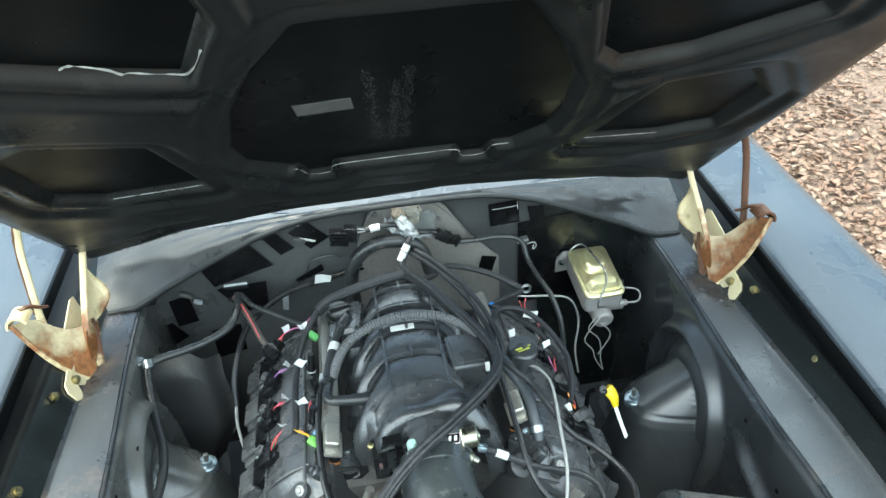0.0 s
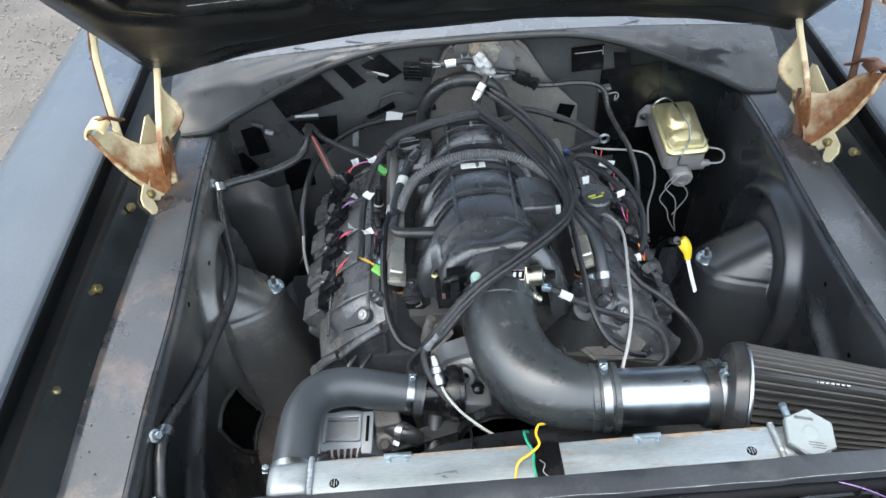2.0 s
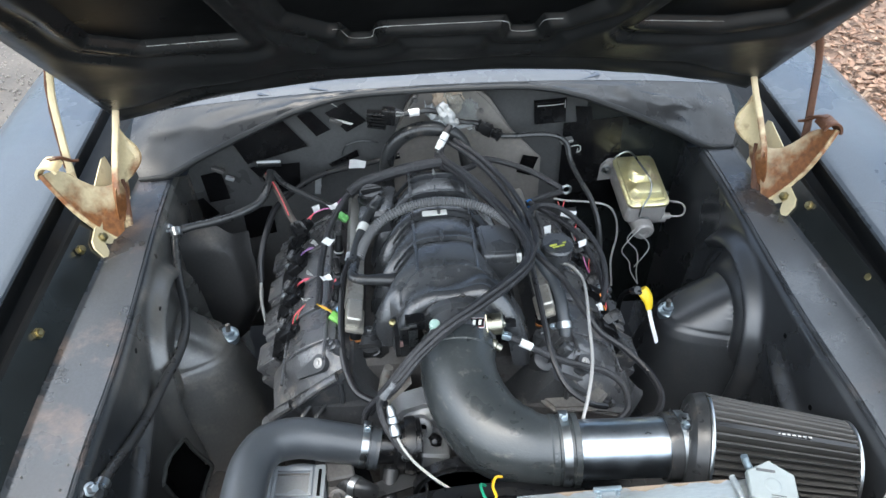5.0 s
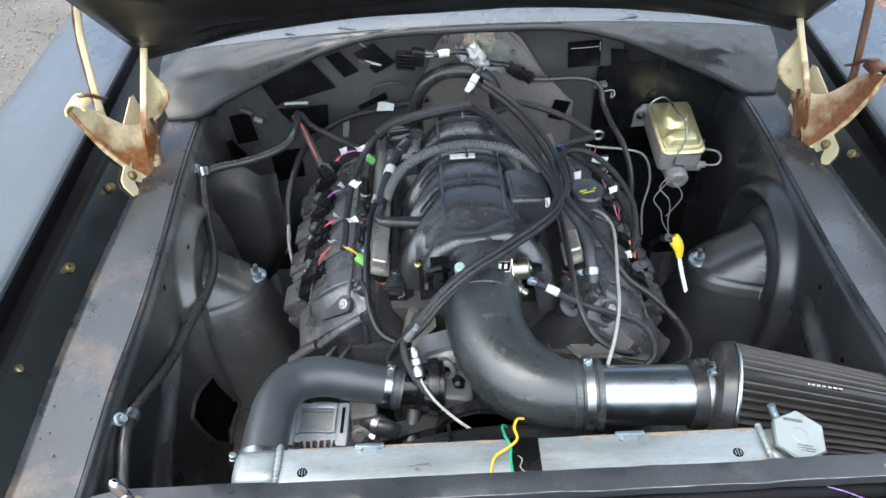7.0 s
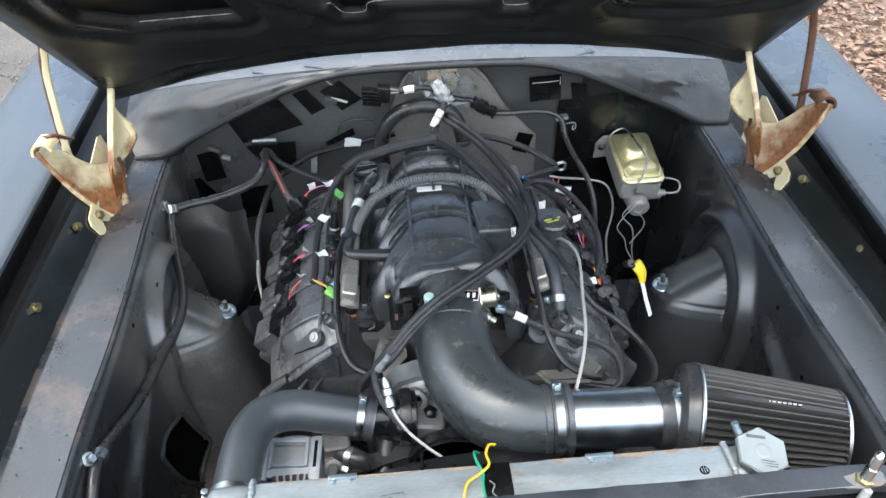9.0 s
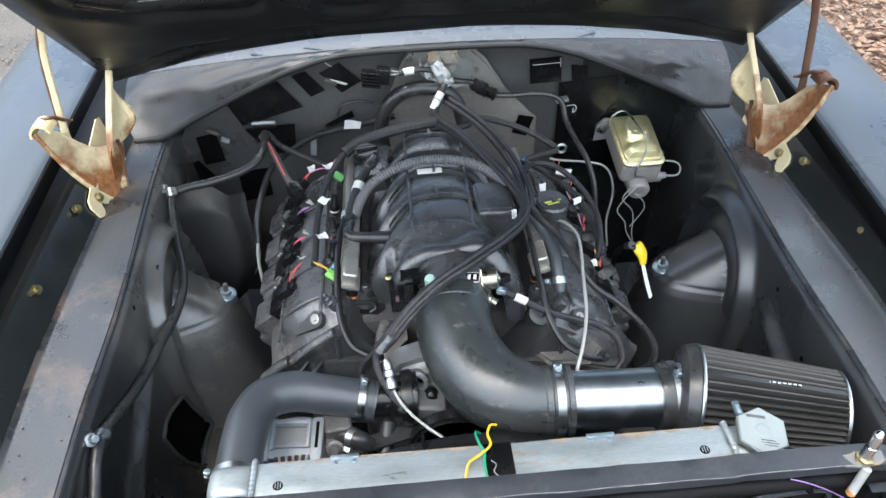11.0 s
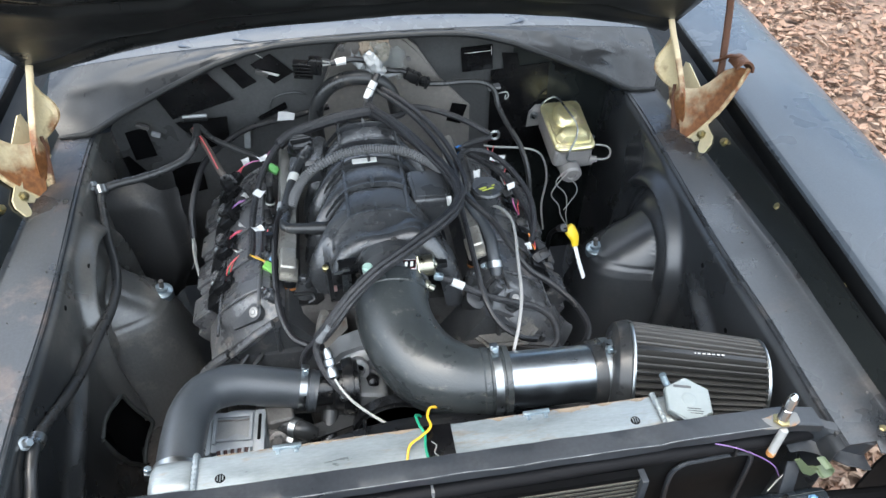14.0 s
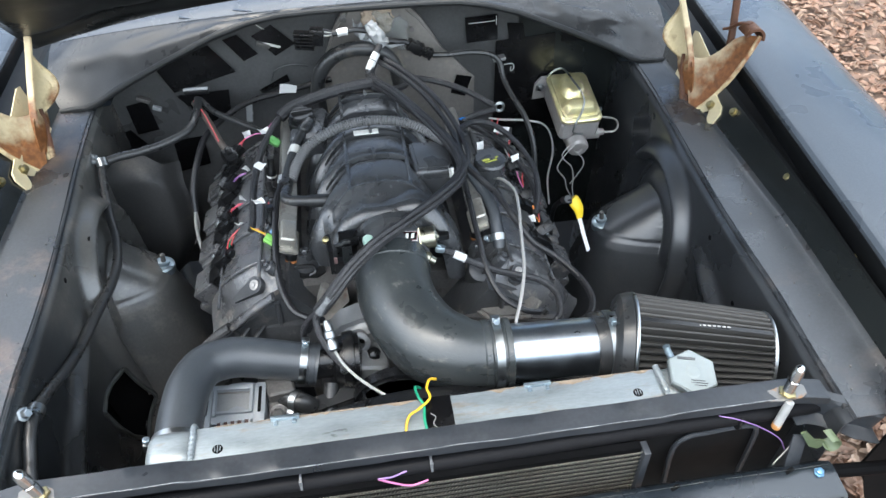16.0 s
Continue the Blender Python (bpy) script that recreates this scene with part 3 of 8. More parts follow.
# the firewall goes on to the right in a darker material
part("panel", sheet(lambda v, x: Vector((x, 1.118 - 0.02 * smoothstep(0.72, 0.4, 0.35 + 0.7 * v) + 0.006 * noise.noise((x * 6, v * 5, 8)), min(0.35 + 0.75 * v, ridge_z(x) + 0.004))), steps(0, 1, 30), steps(0.36, 0.72, 20), 0.002), M_FLANGE, firewall, "darker right section of the firewall")
bm = bmesh.new()
plate(bm, [(-0.12, 1.106, 0.90), (-0.105, 1.106, 0.955), (-0.075, 1.104, 1.03), (-0.045, 1.102, 1.068), (0.0, 1.101, 1.08), (0.075, 1.101, 1.075), (0.12, 1.103, 1.03), (0.165, 1.105, 0.955), (0.205, 1.106, 0.90), (0.25, 1.106, 0.86), (0.25, 1.106, 0.70), (-0.12, 1.106, 0.70)], (0, -1, 0), 0.018)
bmesh.ops.bevel(bm, geom=[e for e in bm.edges if all(v.co.y < 1.092 for v in e.verts)], offset=0.008, segments=2, affect="EDGES")
part("heater_cover", bm, M_DUSTY, firewall, "dusty grey blanking panel")


# ---- hood ----
HA = radians(43)


def on_hood(x, s, d=0.0):
    """A point of the raised hood: x across, s up from its rear edge, d out of its underside."""
    crown = 0.03 * (1 - (x / 0.74) ** 2) * 0.5
    d = d - crown + 0.015
    return Vector((x, 1.03 - s * math.cos(HA) - d * math.sin(HA), 1.12 + s * math.sin(HA) - d * math.cos(HA)))


def hood_rear(x):
    return 0.088 - 0.20 * (abs(x) / 0.735) ** 2.2


PANELS = [
    [(-0.205, 0.338), (-0.27, 0.395), (-0.283, 0.47), (-0.255, 0.62), (-0.20, 0.75), (-0.13, 0.87), (0.13, 0.87), (0.20, 0.75), (0.255, 0.62), (0.272, 0.47), (0.26, 0.395), (0.205, 0.338),
     (0.168, 0.338), (0.158, 0.29), (0.117, 0.29), (0.10, 0.338), (-0.122, 0.338), (-0.135, 0.292), (-0.172, 0.292), (-0.187, 0.338)],
    [(0.35, 0.318), (0.50, 0.303), (0.60, 0.335), (0.615, 0.49), (0.54, 0.60), (0.42, 0.575)],
    [(-0.36, 0.322), (-0.53, 0.318), (-0.60, 0.36), (-0.61, 0.56), (-0.53, 0.61), (-0.40, 0.56)],
    [(0.235, 0.86), (0.275, 0.70), (0.31, 0.665), (0.41, 0.69), (0.55, 0.78), (0.52, 1.02), (0.25, 1.05)],
    [(-0.230, 0.90), (-0.282, 0.768), (-0.34, 0.788), (-0.42, 0.820), (-0.53, 0.87), (-0.52, 1.04), (-0.25, 1.05)],
]


def hood_depth(x, s):
    d = min(outline_distance(p, x, s) for p in PANELS)
    edge = min(0.742 - abs(x), s - hood_rear(x))
    frame_ = 0.022 * smoothstep(-0.004, 0.018, d) * smoothstep(-0.002, 0.03, edge)
    swell = 0.010 * smoothstep(0.02, 0.07, d) - 0.008 * math.exp(-((d - 0.045) / 0.012) ** 2) + 0.007 * noise.noise((x * 7, s * 9, 2)) * smoothstep(0.0, 0.05, d)
    groove = 0.010 * math.exp(-((s - hood_rear(x) - 0.10) / 0.018) ** 2)
    return 0.004 + frame_ + (swell - groove) * smoothstep(0.02, 0.06, edge)


hood = thing("hood", (0, 1.05, 1.10), "open black car hood with pressed inner frame, worn edges", "car hood")
NX, NS = 296, 250
part("inner_frame", sheet(lambda x, v: on_hood(x, hood_rear(x) + (1.22 - hood_rear(x)) * v, hood_depth(x, hood_rear(x) + (1.22 - hood_rear(x)) * v)), steps(-0.742, 0.742, NX), steps(0, 1, NS)), M_HOOD, hood, smooth=60)
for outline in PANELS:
    # the outer skin seen between the ribs, recess shade put into its near-black colour
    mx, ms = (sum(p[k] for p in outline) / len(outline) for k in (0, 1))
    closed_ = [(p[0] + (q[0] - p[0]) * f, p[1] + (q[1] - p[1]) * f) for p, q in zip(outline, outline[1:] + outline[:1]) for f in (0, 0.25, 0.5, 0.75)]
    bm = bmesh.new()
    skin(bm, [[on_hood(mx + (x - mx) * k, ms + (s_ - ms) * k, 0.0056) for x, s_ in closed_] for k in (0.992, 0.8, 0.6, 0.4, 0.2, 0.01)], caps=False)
    part("skin_panel", bm, M_HOODSKIN, hood, "underside of the outer skin between the ribs, darkened for recess shade", smooth=60)
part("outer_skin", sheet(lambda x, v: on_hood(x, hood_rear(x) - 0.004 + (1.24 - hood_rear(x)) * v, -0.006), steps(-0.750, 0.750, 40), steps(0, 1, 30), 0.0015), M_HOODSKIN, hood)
bm = bmesh.new()
box(bm, (0, 0, 0), (0.086, 0.042, 0.001))
bmesh.ops.transform(bm, matrix=Matrix.Translation(on_hood(-0.123, 0.59, 0.006)) @ Matrix.Rotation(-HA, 4, "X") @ Matrix.Rotation(radians(-4), 4, "Z"), verts=bm.verts)
part("sticker", bm, material("faded_sticker", (0.10, 0.10, 0.10), 0.6, vary=0.4, grain=60, stain=30), hood, "faded grey sticker")


def bead(points, r, label="chipped pale edge"):
    q = spline([on_hood(x, s, hood_depth(x, s) * 0.5 + 0.014) for x, s in points], 6)
    bm = bmesh.new()
    sweep(bm, q, lambda t: r * max(0.12, 0.75 + 1.1 * noise.noise((t * 19, r * 900, points[0][0] * 9))), 6, 1, False)
    part("worn_edge", bm, M_CHIP, hood, label)


bead([(-0.401, 0.826), (-0.391, 0.832), (-0.378, 0.828), (-0.354, 0.811), (-0.344, 0.796), (-0.333, 0.797), (-0.312, 0.787), (-0.292, 0.781), (-0.276, 0.779), (-0.266, 0.792), (-0.255, 0.813), (-0.242, 0.845)], 0.0016)
bead([(-0.20, 0.338), (-0.187, 0.335), (-0.172, 0.295), (-0.135, 0.295), (-0.122, 0.335), (-0.05, 0.338), (0.04, 0.338), (0.10, 0.336), (0.117, 0.292), (0.158, 0.292), (0.168, 0.335), (0.20, 0.338)], 0.0006)
bead([(-0.52, 0.318), (-0.44, 0.320), (-0.36, 0.322)], 0.0006)
bead([(0.35, 0.318), (0.42, 0.311), (0.50, 0.304)], 0.0006)

part("worn_edge", tube([on_hood(x, hood_rear(x) + 0.002, 0.0042) for x in steps(-0.70, 0.70, 120)], lambda t: 0.0013 * max(0.08, noise.noise((t * 60, 4, 2)) + 0.25), 6, 1, False), M_CHIP, hood, "chipped rear edge")
# pale streaks on the middle of the underside
rs = random.Random(4)
for x0, s0, x1, s1 in ((-0.058, 0.705, -0.038, 0.42), (-0.016, 0.665, -0.016, 0.415), (0.002, 0.705, 0.005, 0.41)):
    bm = bmesh.new()
    for k in range(300):
        t = rs.random()
        x, s_ = x0 + (x1 - x0) * t + rs.gauss(0, 0.0045), s0 + (s1 - s0) * t
        c = on_hood(x, s_, 0.0068)
        w, h = rs.uniform(0.0004, 0.0013), rs.uniform(0.001, 0.005)
        b2 = [c + Vector((dx * w, -dy * h * math.cos(HA), dy * h * math.sin(HA))) for dx, dy in ((-1, -0.6), (0.2, -1), (1, 0.3), (0, 1))]
        bm.faces.new([bm.verts.new(v) for v in b2])
    part("pale_streak", bm, M_STREAK, hood, "thin pale streak on the hood underside")


# ---- hood hinges ----
RUST_TONE = (0.200, 0.080, 0.027)
CREAM = (0.66, 0.54, 0.31)
M_LEVER = rusted("lever_paint", (0.60, 0.52, 0.34), RUST_TONE, (0.62, -0.68, -0.38), -0.546, -0.478, 0.35)
M_LEVERPALE = rusted("pale_lever_paint", (0.62, 0.52, 0.32), (0.24, 0.098, 0.032), (-0.60, -0.70, -0.50), -1.555, -1.475, 0.5)
M_EDGE = rusted("lever_edge_paint", CREAM, RUST_TONE, (1.0, 0.0, 0.0), 0.700, 0.805, 0.8)
M_FLAREPAINT = rusted("flare_paint", CREAM, RUST_TONE, (-1.0, 0.1, -0.25), -0.845, -0.792, 0.75)
M_EARPAINT = rusted("ear_paint", CREAM, RUST_TONE, (0.0, -0.35, -0.94), -1.262, -1.218, 0.8)
M_ARMPAINT = rusted("arm_paint", (0.62, 0.50, 0.30), RUST_TONE, (0.0, 0.0, -1.0), -1.060, -0.985, 0.6)


def hinge(s):
    X = lambda a, y, z: Vector((s * a, y, z))
    slant = lambda y, z: X(0.738 - 0.61 * max(0.0, 0.962 - z), y, z)
    bm = bmesh.new()
    plate(bm, [slant(0.734, 0.905), slant(0.736, 0.926), slant(0.748, 0.936), slant(0.800, 0.944), slant(0.865, 0.985), slant(0.945, 1.010), slant(0.962, 1.005), slant(0.965, 0.945), slant(0.945, 0.908), slant(0.83, 0.905), slant(0.783, 0.903), slant(0.770, 0.916), slant(0.758, 0.903), slant(0.745, 0.898)], (-s, 0, 0.61), 0.004)
    ob = part("hinge", bm, M_CREAMCLEAN, hood, "rusty cream painted hinge plate with two lift arms")
    bm = bmesh.new()
    lathe(bm, X(0.712, 0.775, 0.925), (-s, 0, 0.6), [(0, 0.011), (0.003, 0.011), (0.004, 0.008), (0.010, 0.008), (0.011, 0.006)], 6)
    part("bolt", bm, M_BRASS, ob, "rusty bolt")
    part("slot", boxed(X(0.7105, 0.764, 0.917), (0.003, 0.030, 0.007), (0, s * -31, 0), 0.001), M_DARK, ob)

    # flared ear that turns into the inner lift arm
    rim = spline([X(0.694, y, z) for y, z in ((0.845, 0.890), (0.885, 0.925), (0.925, 0.950), (0.935, 0.968), (0.905, 0.985), (0.870, 0.985), (0.848, 0.965), (0.836, 0.930))] + [X(0.694, 0.845, 0.890)], 4)[:-1]
    mid = sum(rim, Vector()) / len(rim)
    bm = bmesh.new()
    out = Vector((-s * 0.016, 0, 0))
    a_, b_ = skin(bm, [rim, [p.lerp(mid, 0.12) + out * 0.1 for p in rim], [p.lerp(mid, 0.55) + out * 0.6 for p in rim]], caps=False)[1:]
    bm.faces.new(b_)
    bmesh.ops.recalc_face_normals(bm, faces=bm.faces)
    bmesh.ops.solidify(bm, geom=bm.faces[:], thickness=0.003)
    part("ear", bm, M_EARPAINT, ob, "flared cream ear with rust")
    # upper flare, a rounded tongue that turns inwards from the arm
    rim2 = spline([X(a, y, z) for a, y, z in ((0.697, 0.880, 0.985), (0.684, 0.905, 0.974), (0.668, 0.932, 0.982), (0.655, 0.952, 1.001), (0.660, 0.962, 1.025), (0.680, 0.972, 1.046), (0.697, 0.975, 1.070), (0.699, 0.925, 1.032))] + [X(0.697, 0.880, 0.985)], 4)[:-1]
    mid2 = sum(rim2, Vector()) / len(rim2)
    bm = bmesh.new()
    top_ = skin(bm, [rim2, [p.lerp(mid2, 0.14) + Vector((0, 0.004, -0.003)) for p in rim2], [p.lerp(mid2, 0.6) + Vector((0, 0.009, -0.006)) for p in rim2]], caps=False)[-1]
    bm.faces.new(top_)
    bmesh.ops.recalc_face_normals(bm, faces=bm.faces)
    bmesh.ops.solidify(bm, geom=bm.faces[:], thickness=0.003)
    part("flare", bm, M_FLAREPAINT, ob, "cream flared tongue with rusty edges")
    # three cornered lever with a rolled lower edge and a curled end
    A, B, C = X(0.688, 0.812, 0.884), X(0.695, 0.880, 0.990), X(0.790, 0.792, 1.070)
    D = X(0.756, 0.835, 1.044)

    def lever(u, v):
        lo, hi = A.lerp(C, u), B.lerp(D, u)
        lo = lo + Vector((0, -0.014 * math.sin(math.pi * u), -0.012 * math.sin(math.pi * u)))
        hi = hi + Vector((0, 0, -0.020 * math.sin(math.pi * u)))
        p = lo.lerp(hi, v)
        p.y += 0.010 * math.sin(math.pi * v)
        return p

    part("lever", sheet(lever, steps(0, 1, 14), steps(0, 1, 9), 0.004), M_LEVER if s > 0 else M_LEVERPALE, ob, "brown rusty pressed lever" if s > 0 else "cream pressed lever with orange brown rust")
    part("rolled_edge", tube([lever(u, 0) for u in steps(0, 1, 8)], 0.0050, 8, 3), M_EDGE, ob, "rolled cream edge with rust")
    bm = sheet(lambda u, v: X(0.776 - 0.022 * math.cos(u), 0.806 + 0.020 * v, 1.066 + 0.024 * math.sin(u)), steps(0.35, 3.3, 16), steps(-1, 1, 5), 0.005)
    part("curled_end", bm, M_FLAREPAINT if s < 0 else M_RUST, ob, "curled end of the lever")
    part("hook", tube([X(0.775, 0.812, 1.088), X(0.762, 0.832, 1.082), X(0.750, 0.848, 1.066), X(0.742, 0.858, 1.060)], lambda t: 0.008 - 0.003 * t, 8, 4, True, 0.6), M_RUST, ob)
    # lift arms up to the hood
    if s < 0:
        part("rust_streak", tube([X(0.7655, 0.848, 1.05), X(0.7655, 0.864, 1.12), X(0.7625, 0.878, 1.19), X(0.7475, 0.883, 1.255)], lambda t: 0.0042 + 0.0018 * noise.noise((t * 7, 3, 1)), 8, 5, True, 0.6), M_RUST, ob, "brown rust along the arm")
    part("lift_arm", tube([X(0.757, 0.842, 1.010), X(0.760, 0.850, 1.05), X(0.760, 0.866, 1.12), X(0.757, 0.880, 1.19), X(0.742, 0.885, 1.255)], 0.0076, 8, 5, True, 0.5), M_CREAMCLEAN if s < 0 else M_RUST, ob, "slim rusty lift arm")
    part("lift_arm", tube([X(0.693, 0.850, 0.935), X(0.693, 0.872, 0.985), X(0.694, 0.925, 1.035), X(0.695, 0.975, 1.075), X(0.694, 1.005, 1.110), X(0.690, 1.01, 1.135)], 0.0078, 8, 5, True, 0.5), M_ARMPAINT, ob, "slim cream lift arm")
    bm = tube([X(0.684, 0.842, 0.888), X(0.682, 0.860, 0.925), X(0.684, 0.882, 0.958), X(0.688, 0.900, 0.985)], lambda t: 0.010 - 0.004 * t, 8, 4, True, 0.6)
    part("rusted_link", bm, M_RUST, ob, "rusted pivot link")
    bm = bmesh.new()
    lathe(bm, X(0.690, 0.850, 0.902), (-s, -0.3, 0.2), [(0, 0.012), (0.008, 0.012), (0.010, 0.009)], 14)
    part("pivot", bm, M_RUST, ob, "rusted pivot rivet")
    return ob


hinge(-1)
hinge(1)
M_STAIN = material("brown_tank_stain", (0.21, 0.165, 0.12), 0.7, vary=0.4, bump=0.2)
M_CAP = material("satin_cap_plate", (0.215, 0.24, 0.24), 0.42, 0.15, vary=0.1, bump=0.05, grain=150, stain=40)


# ---- radiator support ----
support = thing("radiator_support", (0, 0.06, 0.4), "black sheet metal radiator support with top rail", "radiator support", kind="structure")


def rail(u, x):
    pr = [(0.0625, 0.906), (0.0625, 0.9245), (0.0610, 0.9262), (0.0310, 0.9262), (0.0295, 0.9248), (0.0300, 0.909), (0.034, 0.908)]
    i = min(int(u), 5)
    y, z = (pr[i][k] + (pr[i + 1][k] - pr[i][k]) * (u - i) for k in (0, 1))
    wob = 0.0012 * noise.noise((x * 14, u, 5))
    return Vector((x, y + wob - 0.006 * smoothstep(0.5, 0.60, abs(x)), z + wob + 0.003 * smoothstep(0.327, 0.330, abs(x)) - 0.012 * smoothstep(0.5, 0.6, abs(x))))


part("worn_edge", tube([Vector((x, 0.0300, 0.9258 + 0.003 * smoothstep(0.327, 0.330, abs(x)))) + Vector((0, 0.0012, 0.0012)) * noise.noise((x * 14, 4, 5)) for x in steps(-0.50, 0.50, 60)], lambda t: 0.0006 * max(0.2, 0.4 + noise.noise((t * 40, 2, 3))), 6, 1, False), M_ALU, support, "worn bright front edge")
M_SUPPORT = material("radiator_support_paint", (0.024, 0.027, 0.032), 0.42, vary=0.5, bump=0.05, grain=160, stain=6, rough_vary=0.25, spec=0.5, spots=(0.05, 0.052, 0.054), spot_amount=0.36, spot_scale=9, soft=0.25)
M_PANEL = material("flat_black_panel", (0.0022, 0.0026, 0.0031), 0.75, vary=0.4, bump=0.06, grain=160, stain=6, spec=0.2)
M_GRILLE = material("gloss_black_bar", (0.012, 0.016, 0.021), 0.24, vary=0.4, bump=0.05, grain=160, stain=6, rough_vary=0.2, spec=0.75)
M_PINCHROME = material("chromed_pin", (0.62, 0.62, 0.62), 0.10, 1.0, vary=0.2, bump=0.03, grain=150, stain=50, rough_vary=0.1)
part("top_rail", sheet(rail, steps(0, 6, 13), steps(-0.560, 0.560, 90), 0.0016), M_SUPPORT, support)
for s in (-1, 1):
    bm = sheet(lambda v, x: Vector((s * x, 0.045 + 0.02 * v, 0.91 - 0.5 * v)), steps(0, 1, 8), steps(0.29, 0.545, 8), 0.002)
    part("side_panel", bm, M_PANEL, support)

    def lip(v, u):
        """The shelf's turned down front edge, with a lower flange."""
        y = 0.046 - 0.044 * smoothstep(0.1, 1.0, u) + 0.0022 * noise.noise((u * 8, s, 2))
        dy, dz = [(0.014, 0.003), (0.0, 0.001), (-0.003, -0.004), (0.004, -0.040), (-0.002, -0.043), (-0.018, -0.045)][v]
        return Vector((s * (0.530 + 0.105 * u), y + dy, 0.904 - 0.004 * u + dz + 0.0012 * noise.noise((u * 11, s, 8))))

    part("corner_lip", sheet(lip, [0, 1, 2, 3, 4, 5], steps(0, 1, 24), 0.002), M_SUPPORT, support, "bent corner lip with a ragged edge")
    part("end_tab", boxed((s * 0.668, 0.004, 0.899), (0.066, 0.066, 0.003), (0, s * 6, s * -16), 0.001), M_SHELF, support, "flat tab at the end of the shelf")
    part("tab_bolt", bolt(bmesh.new(), (s * 0.655, 0.018, 0.900), (0, 0, 1), 0.006, 0.005), M_BRASS, support, "yellow zinc bolt")
    part("window_bead", tube([(s * x, 0.040, z) for x, z in ((0.360, 0.72), (0.355, 0.82), (0.372, 0.848), (0.400, 0.852), (0.455, 0.856), (0.478, 0.845), (0.482, 0.80), (0.482, 0.72))], 0.004, 8, 5), M_SUPPORT, support, "rolled edge of the opening")
bm = boxed((0, 0.03, 0.47), (1.2, 0.08, 0.06), bevel=0.006)
part("lower_rail", bm, M_BAY, support)


M_RUSTTIP = material("orange_rust", (0.36, 0.17, 0.05), 0.6, vary=0.5, bump=0.3, spots=(0.5, 0.46, 0.38), spot_amount=0.4, spot_scale=60)
M_STAINED = material("stained_shank", (0.36, 0.37, 0.37), 0.4, 0.2, vary=0.2, spots=(0.34, 0.16, 0.04), spot_amount=0.3, spot_scale=50)


def latch_pin(s):
    ob = thing("hood_pin", (s * 0.493, 0.045, 0.91), "chrome hood pin on a rusty bracket", "hood pin", "hood pins")
    d = Vector((0.16 if s > 0 else -0.25, 0.10, 1)).normalized()
    c = Vector((s * 0.498, 0.038, 0.929))
    bm = bmesh.new()
    lathe(bm, c, d, [(0, 0.0078), (0.024, 0.0078), (0.025, 0.0066), (0.028, 0.0066), (0.029, 0.0078), (0.041, 0.0078), (0.048, 0.0068), (0.052, 0.0042), (0.0535, 0.001)], 18)
    part("pin", bm, M_PINCHROME, ob, "bullet nosed chrome pin")
    bm = bmesh.new()
    lathe(bm, c - d * 0.060 + Vector((0, -0.012, 0)), d, [(0.010, 0.0062), (0.056, 0.0062)], 14)
    part("shank", bm, M_STAINED, ob, "pale stained threaded shank")
    bm = bmesh.new()
    lathe(bm, c - d * 0.060 + Vector((0, -0.012, 0)), d, [(0.002, 0.0045), (0.004, 0.0064), (0.0115, 0.0066)], 14)
    part("shank_tip", bm, M_RUSTTIP, ob, "orange rusted shank end")
    bm = bmesh.new()
    plate(bm, [c + Vector((dx * s, dy, -0.003 + 0.10 * abs(dx) * (dx > 0))) for dx, dy in ((-0.036, -0.005), (-0.028, -0.009), (-0.012, -0.011), (0.016, -0.011), (0.026, -0.006), (0.028, 0.008), (0.020, 0.014), (-0.010, 0.012), (-0.022, 0.016), (-0.026, 0.004), (-0.036, 0.004))], (0, 0, 1), 0.0025)
    part("bracket", bm, material("rusty_bracket", (0.16, 0.16, 0.155), 0.4, 0.3, spots=(0.34, 0.15, 0.03), spot_amount=0.56, spot_scale=40, soft=0.15), ob, "bent rust stained bracket")
    bm = bmesh.new()
    lathe(bm, c + d * 0.000, d, [(0, 0.0125), (0.003, 0.0125), (0.004, 0.010)], 6)
    part("nut", bm, M_BRASS, ob)
    return ob


latch_pin(-1)
latch_pin(1)


# ---- radiator ----
radiator = thing("radiator", (0, 0.10, 0.42), "worn aluminium radiator with stained top tank", "radiator")
part("top_plate", boxed((0.010, 0.103, 0.893), (0.668, 0.052, 0.014), bevel=0.002), M_RADIATOR, radiator)
bm = bmesh.new()
box(bm, (-0.358, 0.108, 0.66), (0.070, 0.060, 0.475), bevel=0.022, seg=4)
part("side_tank", bm, M_RADIATOR, radiator, "rounded cast side tank")
part("weld_seam", tube([(-0.326, 0.076, 0.895), (-0.326, 0.080, 0.901), (-0.326, 0.105, 0.902), (-0.326, 0.132, 0.901), (-0.326, 0.135, 0.88)], lambda t: 0.0040 + 0.0006 * math.sin(90 * t), 8, 16), M_RADIATOR, radiator, "beaded weld")
bm = bmesh.new()
box(bm, (0.380, 0.108, 0.66), (0.066, 0.060, 0.47), bevel=0.020, seg=4)
part("side_tank", bm, M_RADIATOR, radiator, "side tank with filler neck")
part("weld_seam", tube([(0.347, 0.076, 0.893), (0.347, 0.080, 0.901), (0.347, 0.105, 0.903), (0.347, 0.132, 0.901)], lambda t: 0.0045 + 0.0006 * math.sin(70 * t), 8, 14), M_RADIATOR, radiator)
part("core", boxed((0.01, 0.103, 0.65), (0.66, 0.045, 0.46)), M_DARK, radiator, "black radiator core")
